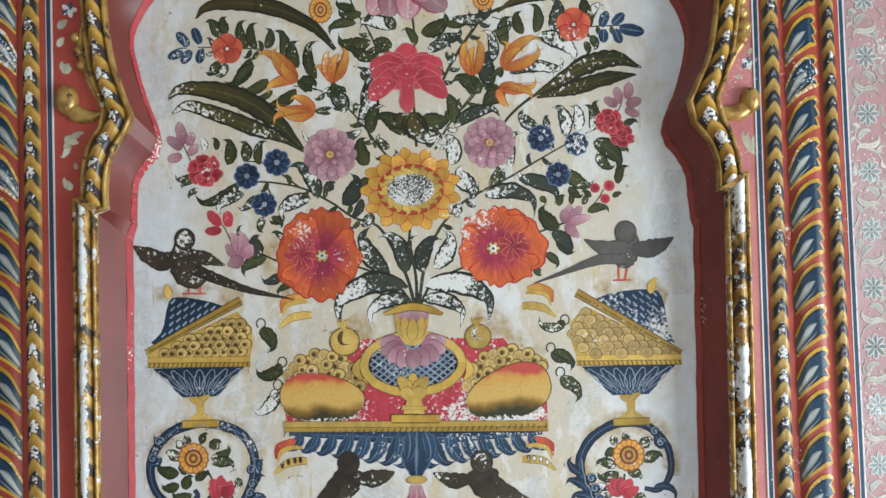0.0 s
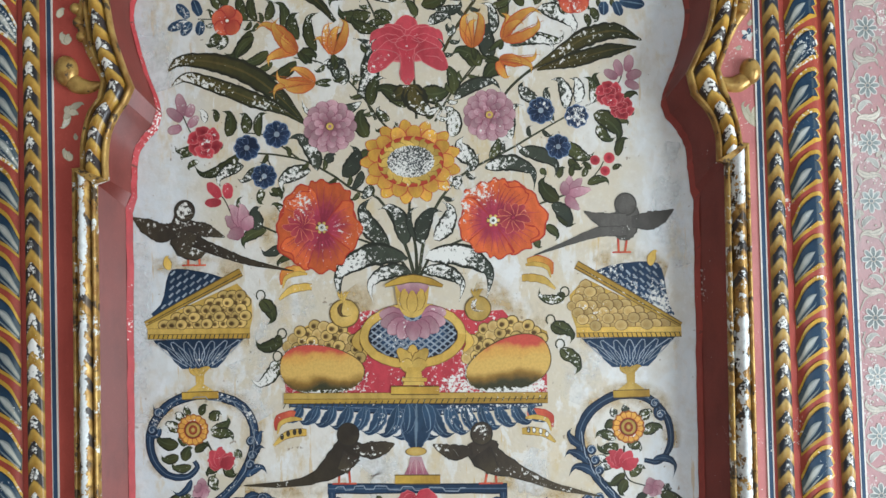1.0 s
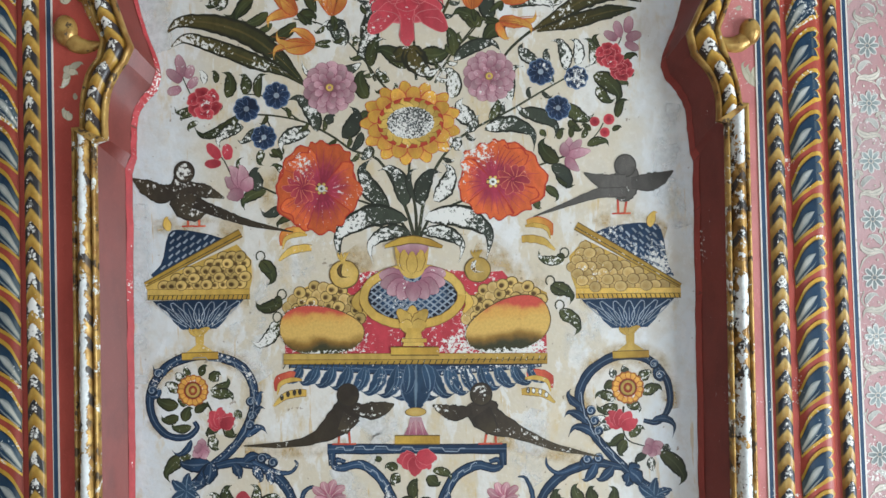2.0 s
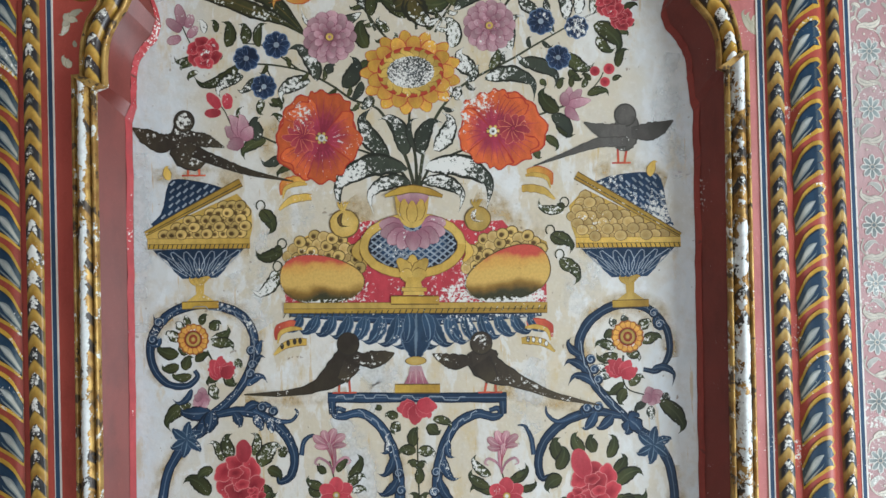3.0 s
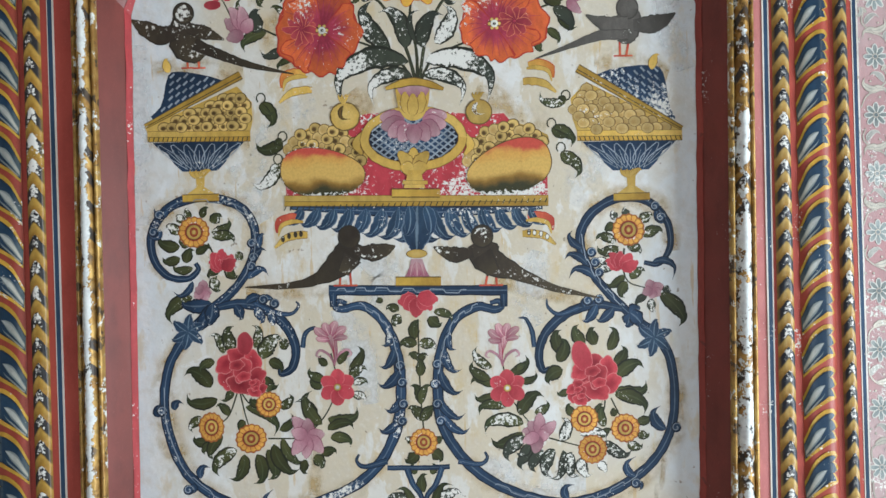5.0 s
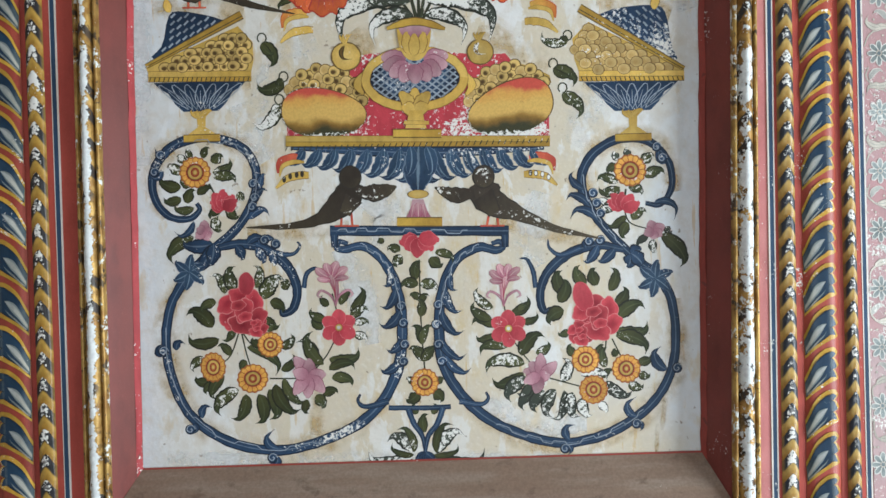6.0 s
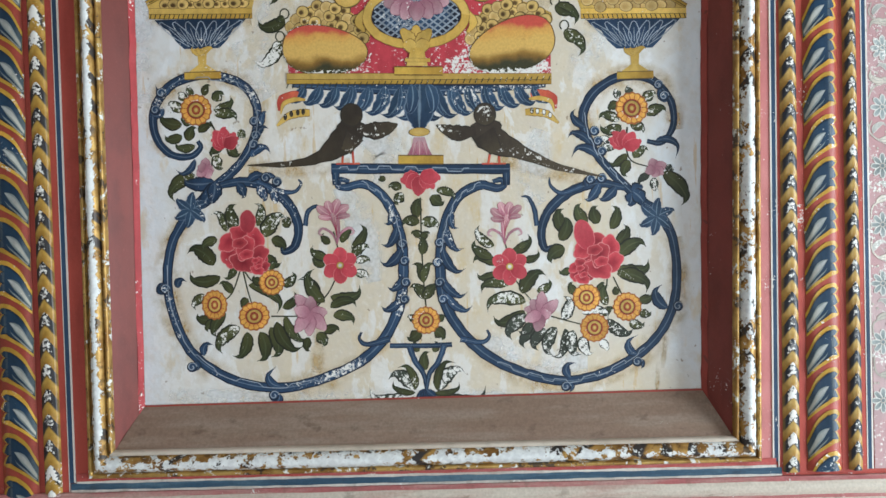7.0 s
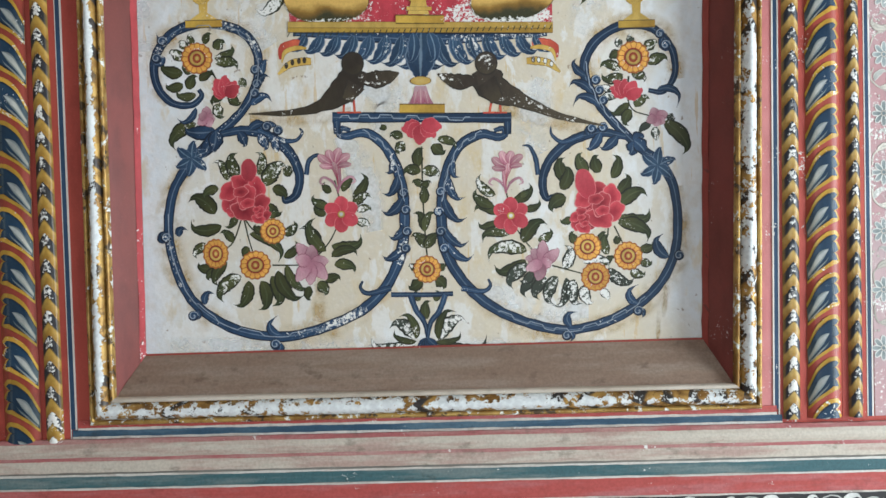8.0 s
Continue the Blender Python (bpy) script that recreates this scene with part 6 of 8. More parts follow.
    painted("foot", root, [(patch([f + np.array([x, -z]) for x, z in ((-0.0145, 0.0), (-0.0064, 0.0081), (-0.0056, 0.0226), (-0.0193, 0.0322), (0.0193, 0.0322), (0.0056, 0.0226), (0.0064, 0.0081), (0.0145, 0.0))]), OCHRE),
                           (ribbon([f + np.array([-0.0258, -0.0379]), f + np.array([0.0258, -0.0379])], [0.0113, 0.0113]), OCHRE_LINE)] +
            [(leaf_shape(f - up * 0.0081, f + np.array([x, 0.0016]), 0.0064, 0.15), OCHRE) for x in (-0.0161, -0.0064, 0.0064, 0.0161)], 4, "ochre moulded foot")
    return root


fruit_bowl(1, (-0.4252, 1.5105), (-0.2879, 1.5793), (-0.4222, 1.5008), (-0.2771, 1.4973), ((-0.4005, 1.5416), (-0.3916, 1.5798), (-0.3754, 1.5872), (-0.3337, 1.5793)), ((-0.2939, 1.5635), (-0.2736, 1.5404), (-0.2735, 1.5124)), "painted blue bowl of ochre fruit with tilted blue lid")
fruit_bowl(-1, (0.3345, 1.4839), (0.1890, 1.5739), (0.3343, 1.4791), (0.1852, 1.4828), ((0.3170, 1.5213), (0.3109, 1.5633), (0.2937, 1.5751), (0.2413, 1.5721)), ((0.2011, 1.5542), (0.1776, 1.5310), (0.1796, 1.5021)), "painted blue bowl of ochre fruit with tilted blue lid, paler")
for a, b in (((-0.3883, 1.5861), (-0.3926, 1.6071)), ((0.2950, 1.5686), (0.3042, 1.5924))):
    tagged(painted("yellow_bud", None, [(leaf_shape(a, b, 0.0121, 0.1), OCHRE)], 5), "small ochre leaf bud on a blue lid", "painting", "yellow buds")
for a, b, w in (((-0.2608, 1.5383), (-0.2456, 1.5058), 0.0193), ((-0.2318, 1.4830), (-0.2689, 1.4747), 0.0193), ((-0.2391, 1.4513), (-0.2719, 1.4191), 0.0193), ((0.1711, 1.5288), (0.1327, 1.5342), 0.0145), ((0.1494, 1.4896), (0.1814, 1.4685), 0.0177), ((0.1616, 1.4549), (0.1875, 1.4221), 0.0177)):
    sprig = thing("painted_sprig", spot(a), "small dark green painted leaf with a curl", "painting", "small leaf sprigs")
    leaf(sprig, a, b, w, LEAF, 0.15)
    leaf(sprig, a, ((a[0] + b[0]) / 2 + 0.0081, (a[1] + b[1]) / 2), w * 0.6, LEAF, -0.15)
    loop = [(a[0] + 0.0064 * math.sin(k * 0.7), a[1] + 0.0072 - 0.0072 * math.cos(k * 0.7)) for k in range(9)]
    painted("curl", sprig, [(ribbon(loop, [0.0020, 0.0020]), STEM)], 3)


# ---- the fruit platter with its vase ----
platter = thing("painted_fruit_platter", spot((-0.0449, 1.3889)), "painted platter of yellow melons and fruit round a blue latticed vase", "painting")
P = platter
painted("cloth", P, [(patch([(-0.2291, 1.4065), (-0.2297, 1.4430), (-0.1835, 1.4892), (-0.1508, 1.5105), (-0.1104, 1.5187), (-0.0783, 1.5191), (0.0020, 1.5179), (0.0499, 1.5115), (0.0821, 1.5135), (0.0936, 1.4995), (0.1356, 1.4462), (0.1414, 1.4301), (0.1408, 1.3951)]), CUSHION)], 1, "crimson cloth, scratched and flaked")


def heap_of_fruit(a, b, high, cols, rows_n):
    a, b = np.array(a), np.array(b)
    d = b - a
    q = np.array([-d[1], d[0]]) / np.linalg.norm(d)
    if q[1] < 0:
        q = -q
    shapes = [(patch([tuple(a), *[tuple(a + d * t + q * high * math.sin(math.pi * (0.12 + 0.8 * t))) for t in np.linspace(0, 1, 10)], tuple(b)]), OCHRE)]
    for j in range(rows_n):
        for i in range(cols):
            t = (i + 0.5 * (j % 2) + 0.3) / cols
            h = high * (j + 0.35) / rows_n
            if h < high * math.sin(math.pi * (0.12 + 0.8 * t)) and t < 1:
                shapes.append((scale_shape(tuple(a + d * t + q * h), 0.0094, 0.0088, 14), FRUIT if i % 3 else PALE_FRUIT))
    ground = painted("fruit_ground", P, shapes[:1], 3)
    each("fruit", ground, shapes[1:], 4)


heap_of_fruit((-0.2274, 1.4684), (-0.1143, 1.4470), 0.0467, 9, 4)
heap_of_fruit((0.0265, 1.4421), (0.1462, 1.4698), 0.0451, 9, 4)
def egg(c, rx, ry, turn, blunt):
    """A fruit's outline: one end blunter, the underside flattened."""
    out = []
    for k in range(44):
        a = 2 * math.pi * k / 44
        x = rx * math.cos(a) * (1 + 0.04 * math.sin(a))
        z = ry * math.copysign(abs(math.sin(a)) ** 0.86, math.sin(a)) * (1 - 0.16 * blunt * math.cos(a))
        x, z = x * math.cos(turn) - z * math.sin(turn), x * math.sin(turn) + z * math.cos(turn)
        out.append((c[0] + x, max(c[1] + z, c[1] - ry * 1.02)))
    return out


for c, rx, ry, turn, blunt in (((-0.1765, 1.4368), 0.0600, 0.0345, radians(-7), 1), ((0.0872, 1.4352), 0.0620, 0.0370, radians(17), -1)):
    outline = egg(c, rx, ry, turn, blunt)
    ob = painted("melon", P, [(patch(outline), MELON)], 9, "yellow melon, red above and dark below")
    painted("outline", ob, [(ribbon(outline + outline[:1], [0.0012, 0.0016, 0.0012]), MELON_BASE)], 12)
for c, r in (((-0.1426, 1.5158), 0.0217), ((0.0469, 1.5164), 0.0193)):
    ob = painted("pomegranate", P, [(disc_shape(c, r, r * 0.96), OCHRE_DISC)], 10, "round ochre pomegranate")
    painted("crown", ob, [(leaf_shape((c[0], c[1] + r * 0.8), (c[0] + x, c[1] + r * 1.5), 0.0040, 0.1), OCHRE) for x in (-0.0089, -0.0032, 0.0032, 0.0089)], 11)
    painted("slit", ob, [(leaf_shape((c[0] - 0.0016, c[1] + r * 0.7), (c[0] + 0.0008, c[1] - r * 0.3), 0.0064, -0.3), MELON_BASE)], 12)

oval = [around((-0.0466, 1.4813), 0.0693, 0.0403, 7.5 * k) for k in range(49)]
vase = painted("vase", P, [(ribbon(oval, [0.0129, 0.0129]), OCHRE)], 19, "ochre ringed vase with dark blue lattice")
painted("lattice_ground", vase, [(disc_shape((-0.0466, 1.4821), 0.0636, 0.0362), BLUE)], 14)
lines = []
for k in range(-9, 10):
    c = np.array((-0.0466, 1.4821))
    for s in (-1, 1):
        x = 0.0121 * k
        ends = []
        for t in np.linspace(-1.3, 1.3, 60):
            p = np.array([x + s * t * 0.0419, t * 0.0322])
            if (p[0] / 0.0620) ** 2 + (p[1] / 0.0346) ** 2 < 1:
                ends.append(p)
        if len(ends) > 2:
            lines.append((ribbon([c + ends[0], c + ends[-1]], [0.0024, 0.0024]), LATTICE))
each("lattice_line", vase, lines, 15.5)
for k in range(9):
    a = 172 + 24.5 * k
    c = (-0.0457, 1.5084)
    painted("lotus_petal", vase, [(leaf_shape(around(c, 0.0129, 0.0064, a), around(c, 0.0515, 0.0370, a), 0.0234, 0.0), LILAC)], 24 - 0.7166 * abs(k - 4) + 0.3583 * (k > 4))
painted("neck", vase, [(patch(curve([(-0.0700, 1.5520), (-0.0672, 1.5290), (-0.0590, 1.5120), (-0.0459, 1.5065), (-0.0328, 1.5115), (-0.0246, 1.5280), (-0.0212, 1.5500)], 24)), OCHRE), (patch([(-0.0661, 1.5491), (-0.0689, 1.5613), (-0.0191, 1.5595), (-0.0227, 1.5476), (-0.0312, 1.5359), (-0.0584, 1.5369)]), LILAC), (leaf_shape((-0.0527, 1.5166), (-0.0564, 1.5504), 0.0161, 0.05), OCHRE), (leaf_shape((-0.0399, 1.5162), (-0.0323, 1.5496), 0.0161, -0.05), OCHRE), (leaf_shape((-0.0464, 1.5132), (-0.0452, 1.5484), 0.0161, 0.0), OCHRE),
                       (ribbon(curve([(-0.0836, 1.5530), (-0.0650, 1.5587), (-0.0431, 1.5620), (-0.0208, 1.5572), (-0.0017, 1.5501)], 14), [0.0048, 0.0113, 0.0129, 0.0113, 0.0048]), OCHRE_LINE)], 26, "ochre bulb neck with beaded lip")
for tip in ((-0.0470, 1.4717), (-0.0704, 1.4662), (-0.0240, 1.4645), (-0.0680, 1.4422), (-0.0263, 1.4423)):
    painted("foot_petal", vase, [(leaf_shape((-0.0481, 1.4383), tip, 0.0193, 0.0), OCHRE)], 25)
painted("foot", vase, [(patch([(-0.0553, 1.4370), (-0.0377, 1.4363), (-0.0350, 1.4219), (-0.0322, 1.4107), (-0.0626, 1.4118), (-0.0590, 1.4228)]), OCHRE), (ribbon([(-0.0796, 1.4052), (-0.0117, 1.4029)], [0.0129, 0.0129]), OCHRE_LINE), (ribbon([(-0.0639, 1.4198), (-0.0287, 1.4185)], [0.0056, 0.0056]), OCHRE)], 27, "ochre stepped foot")
for a, b, c, d in (((-0.1094, 1.4986), (-0.1194, 1.4870), (-0.1278, 1.4753), (-0.1202, 1.4615)), ((0.0172, 1.4942), (0.0264, 1.4819), (0.0339, 1.4697), (0.0254, 1.4564))):
    painted("handle", vase, [(ribbon(curve([a, b, c, d], 12), [0.0032, 0.0113, 0.0129, 0.0040]), OCHRE)], 18)
tray = painted("tray_edge", P, [(ribbon([(-0.2316, 1.4018), (0.1414, 1.3904)], [0.0097, 0.0097]), OCHRE), (ribbon([(-0.2318, 1.3947), (0.1411, 1.3832)], [0.0072, 0.0072]), OCHRE_LINE)], 16, "ochre rope-edged tray")
each("notch", tray, [(ribbon([(x, (-0.0449, 1.3913)[1]), (x - 0.0032, (-0.0451, 1.3850)[1])], [0.0013, 0.0013]), STEM) for x in np.linspace((-0.2293, 1.3978)[0], (0.1396, 1.3849)[0], 44)], 19)
# blue leaf fringe below the tray
painted("fringe_band", P, [(ribbon([(-0.2247, 1.3889), (-0.1386, 1.3827), (-0.0454, 1.3763), (0.0449, 1.3763), (0.1329, 1.3780)], [0.0048, 0.0129, 0.0193, 0.0129, 0.0048]), BLUE)], 2)
for side, edge in ((-1, (-0.2280, 1.3874)), (1, (0.1360, 1.3763))):
    mid = np.array((-0.0467, 1.3827))
    for k in range(8):
        t = (k + 0.4) / 8
        root_p = mid + (np.array(edge) - mid) * max(0.0, t - 0.04)
        tip = mid + (np.array(edge) - mid) * (t + 0.09) + np.array([0.0, -0.0008 * (62 - 40 * t)])
        leaf(P, tuple(root_p), tuple(tip), 0.0217 - 0.0056 * t, BLUE_LEAF, 0.14 * -side, 3)
        leaf(P, tuple(root_p), tuple(tip + np.array([-side * 0.0113, 0.0024])), 0.0105, BLUE_LEAF, 0.14 * -side, 4)
leaf(P, (-0.0450, 1.3874), (-0.0473, 1.3178), 0.0419, BLUE_LEAF, 0.0, 5)
for x in (-0.0113, 0.0113):
    a = (-0.0450, 1.3858)
    leaf(P, (a[0] + x, a[1]), (a[0] + x * 1.5, a[1] - 0.0419), 0.0177, BLUE_LEAF, 0.1, 6)
painted("pedestal", P, [(disc_shape((-0.0475, 1.3183), 0.0153, 0.0064), OCHRE_DISC), (patch([(-0.0557, 1.3114), (-0.0397, 1.3109), (-0.0354, 1.2956), (-0.0294, 1.2843), (-0.0661, 1.2854), (-0.0593, 1.2964)]), LILAC), (leaf_shape((-0.0477, 1.2849), (-0.0478, 1.3088), 0.0129, 0.0), PINK), (leaf_shape((-0.0581, 1.2852), (-0.0535, 1.3058), 0.0081, 0.0), PINK), (leaf_shape((-0.0374, 1.2845), (-0.0415, 1.3054), 0.0081, 0.0), PINK), (ribbon([(-0.0782, 1.2802), (-0.0144, 1.2782)], [0.0137, 0.0137]), OCHRE_LINE)], 5, "ochre pedestal with mauve petals")

# ---- the scrolling stand ----
stand = thing("painted_scroll_stand", spot((-0.0493, 0.9359)), "dark blue painted scrolling stand with leaf curls", "painting")
S = stand


def scroll(points, widths, n=60, name="scroll_band", level=2):
    line = curve(points, n)
    ob = painted(name, S, [(ribbon(line, widths), BLUE)], level)
    return ob


scroll([(-0.1735, 1.2705), (-0.0507, 1.2666), (0.0793, 1.2625)], [0.0153, 0.0145, 0.0153], 10, "table_bar")
for end, s in (((-0.1673, 1.2647), 1), ((0.0736, 1.2571), -1)):
    painted("bar_drop", S, [(ribbon([end, (end[0], end[1] - 0.0177)], [0.0113, 0.0097]), BLUE)], 3)
left_leg = scroll([(-0.1486, 1.2513), (-0.1605, 1.2549), (-0.1647, 1.2471), (-0.1537, 1.2435), (-0.1272, 1.2475), (-0.1014, 1.2291), (-0.0849, 1.1967), (-0.0767, 1.1548), (-0.0765, 1.1108), (-0.0851, 1.0687), (-0.1081, 1.0261), (-0.1476, 0.9929), (-0.2044, 0.9715), (-0.2607, 0.9629), (-0.3242, 0.9770), (-0.3749, 1.0123), (-0.3996, 1.0596), (-0.4096, 1.1135), (-0.4037, 1.1652), (-0.3840, 1.2029), (-0.3633, 1.2262), (-0.3344, 1.2524), (-0.3015, 1.2817), (-0.2804, 1.3168), (-0.2743, 1.3525), (-0.2859, 1.3846), (-0.3171, 1.4031), (-0.3568, 1.4075), (-0.3954, 1.3944), (-0.4197, 1.3610), (-0.4194, 1.3252), (-0.4005, 1.2991), (-0.3728, 1.2935), (-0.3564, 1.3057), (-0.3601, 1.3153)],
                  [0.0064, 0.0097, 0.0145, 0.0153, 0.0161, 0.0153, 0.0145, 0.0145, 0.0137, 0.0145, 0.0129, 0.0129, 0.0145, 0.0129, 0.0097, 0.0064], 150)
right_leg = scroll([(0.0540, 1.2450), (0.0661, 1.2478), (0.0698, 1.2397), (0.0585, 1.2360), (0.0347, 1.2408), (0.0055, 1.2257), (-0.0131, 1.1944), (-0.0224, 1.1531), (-0.0238, 1.1092), (-0.0155, 1.0664), (0.0135, 1.0222), (0.0526, 0.9905), (0.1040, 0.9687), (0.1559, 0.9598), (0.2124, 0.9724), (0.2655, 1.0037), (0.2988, 1.0467), (0.3106, 1.0985), (0.3059, 1.1587), (0.2869, 1.1929), (0.2634, 1.2120), (0.2400, 1.2343), (0.2090, 1.2696), (0.1885, 1.3062), (0.1847, 1.3382), (0.2040, 1.3694), (0.2404, 1.3874), (0.2802, 1.3830), (0.3074, 1.3543), (0.3120, 1.3182), (0.2953, 1.2933), (0.2737, 1.2955)],
                   [0.0064, 0.0097, 0.0145, 0.0153, 0.0161, 0.0153, 0.0145, 0.0145, 0.0137, 0.0145, 0.0129, 0.0129, 0.0145, 0.0129, 0.0097, 0.0064], 150)
scroll([(-0.3345, 1.2508), (-0.3024, 1.2562), (-0.2668, 1.2487), (-0.2373, 1.2254), (-0.2225, 1.1914), (-0.2282, 1.1637), (-0.2437, 1.1554), (-0.2457, 1.1666)], [0.0097, 0.0145, 0.0145, 0.0145, 0.0129, 0.0097, 0.0048], 50)
scroll([(0.2399, 1.2311), (0.2041, 1.2379), (0.1655, 1.2287), (0.1327, 1.2026), (0.1206, 1.1726), (0.1247, 1.1484), (0.1359, 1.1513)], [0.0097, 0.0145, 0.0145, 0.0129, 0.0113, 0.0048], 50)
scroll([(-0.2785, 1.2554), (-0.2511, 1.2418), (-0.2272, 1.2395), (-0.2165, 1.2503), (-0.2202, 1.2568)], [0.0081, 0.0097, 0.0056, 0.0040, 0.0024], 24)
scroll([(0.1800, 1.2346), (0.1518, 1.2259), (0.1361, 1.2360), (0.1341, 1.2488)], [0.0081, 0.0072, 0.0048, 0.0016], 20)
scroll([(-0.2129, 1.1911), (-0.2082, 1.2109), (-0.1960, 1.2185), (-0.1898, 1.2143)], [0.0072, 0.0072, 0.0048, 0.0016], 16)
scroll([(0.1144, 1.1808), (0.1119, 1.2032), (0.1037, 1.2211), (0.0933, 1.2230)], [0.0072, 0.0072, 0.0048, 0.0016], 16)
scroll([(-0.0984, 1.0274), (-0.1307, 1.0204), (-0.1416, 1.0288), (-0.1381, 1.0383)], [0.0097, 0.0072, 0.0048, 0.0032], 16)
scroll([(0.0015, 1.0242), (0.0310, 1.0184), (0.0425, 1.0261), (0.0396, 1.0358)], [0.0097, 0.0072, 0.0048, 0.0032], 16)
scroll([(-0.0988, 1.0178), (-0.0668, 1.0168), (-0.0412, 1.0160), (-0.0107, 1.0166)], [0.0072, 0.0072, 0.0072, 0.0072], 10)
scroll([(-0.0708, 1.0153), (-0.0635, 0.9942), (-0.0521, 0.9762), (-0.0488, 0.9536)], [0.0089, 0.0081, 0.0072, 0.0048], 14)
scroll([(-0.0220, 1.0153), (-0.0307, 0.9931), (-0.0440, 0.9759), (-0.0488, 0.9536)], [0.0089, 0.0081, 0.0072, 0.0048], 14)
# ochre bleeding and bare lime beside the bands
for pts, w in (([(-0.3840, 1.2029), (-0.4053, 1.1653), (-0.4112, 1.1135), (-0.3996, 1.0596), (-0.3749, 1.0123), (-0.3243, 0.9754), (-0.2608, 0.9605), (-0.2045, 0.9683), (-0.1477, 0.9905), (-0.1065, 1.0261)], 0.0515), ([(0.0135, 1.0222), (0.0525, 0.9889), (0.1039, 0.9663), (0.1558, 0.9566), (0.2123, 0.9692), (0.2654, 0.9997), (0.3028, 1.0466), (0.3123, 1.0984), (0.3075, 1.1586)], 0.0515), ([(-0.3015, 1.2817), (-0.2788, 1.3168), (-0.2743, 1.3525), (-0.2859, 1.3846), (-0.3171, 1.4031), (-0.3568, 1.4075), (-0.3954, 1.3944), (-0.4197, 1.3610), (-0.4194, 1.3252), (-0.4005, 1.2991)], 0.0451), ([(0.2090, 1.2696), (0.1869, 1.3062), (0.1847, 1.3382), (0.2040, 1.3694), (0.2404, 1.3874), (0.2802, 1.3830), (0.3074, 1.3543), (0.3133, 1.3102)], 0.0483), ([(-0.0851, 1.0687), (-0.0765, 1.1108), (-0.0767, 1.1548), (-0.0849, 1.1967)], 0.0403), ([(-0.0131, 1.1944), (-0.0224, 1.1531), (-0.0223, 1.1051), (-0.0124, 1.0647)], 0.0403),
               ([(-0.2013, 1.0628), (-0.1978, 1.0226), (-0.2040, 0.9827)], 0.0274), ([(0.2948, 1.0469), (0.2902, 0.9988), (0.2863, 0.9733)], 0.0113), ([(0.2809, 0.9831), (0.2782, 0.9430)], 0.0097), ([(-0.1462, 1.2768), (-0.2261, 1.2713), (-0.2898, 1.2749)], 0.0354), ([(0.0614, 1.2782), (0.1407, 1.2558), (0.2042, 1.2418)], 0.0354), ([(-0.4238, 1.4976), (-0.3521, 1.4792), (-0.2797, 1.4886)], 0.0564), ([(0.1930, 1.4761), (0.2563, 1.4579), (0.3291, 1.4713)], 0.0564), ([(-0.4138, 1.5934), (-0.3495, 1.5911), (-0.2855, 1.5809)], 0.0483), ([(0.2137, 1.5876), (0.2697, 1.5776), (0.3172, 1.5598)], 0.0483), ([(-0.2268, 1.6674), (-0.2440, 1.6277), (-0.2129, 1.5864)], 0.0483), ([(-0.1335, 1.5515), (-0.1182, 1.5269), (-0.1515, 1.4881)], 0.0564), ([(0.0431, 1.5453), (0.0907, 1.5276), (0.1455, 1.4937)], 0.0564)):
    stain_mark = painted("ochre_stain", S, [(ribbon(curve(pts, 40), [w * 0.6, w, w * 0.8, w, w * 0.6]), OCHRE_STAIN)], 0.3)
for pts, w in (([(-0.1821, 1.5372), (-0.2147, 1.5223), (-0.2476, 1.4915), (-0.2729, 1.4446)], 0.0564), ([(0.1850, 1.4764), (0.1993, 1.4360), (0.1730, 1.3813)], 0.0644), ([(-0.2966, 1.4533), (-0.2817, 1.4131), (-0.2587, 1.3726)], 0.0725), ([(-0.1289, 1.3161), (-0.0898, 1.2910), (-0.1076, 1.2357)], 0.0644), ([(0.1265, 1.3161), (0.1084, 1.2449), (0.1234, 1.2124)], 0.0644), ([(-0.1632, 1.2454), (-0.1331, 1.1886), (-0.1198, 1.1082)], 0.0564), ([(0.0376, 1.0230), (0.0926, 0.9892), (0.1807, 0.9863)], 0.0564), ([(0.3338, 1.7451), (0.3212, 1.6483), (0.3416, 1.5670)], 0.0564), ([(-0.4143, 1.9678), (-0.4075, 1.9018), (-0.3925, 1.8439)], 0.0644), ([(-0.4293, 1.6261), (-0.4352, 1.5300), (-0.4344, 1.3709)], 0.0483), ([(-0.4129, 0.9574), (-0.2534, 0.9426), (-0.0453, 0.9358), (0.1471, 0.9344)], 0.0483)):
    painted("lime_patch", S, [(ribbon(curve(pts, 30), [w * 0.5, w, w, w * 0.6]), PALE_STAIN)], 0.4)
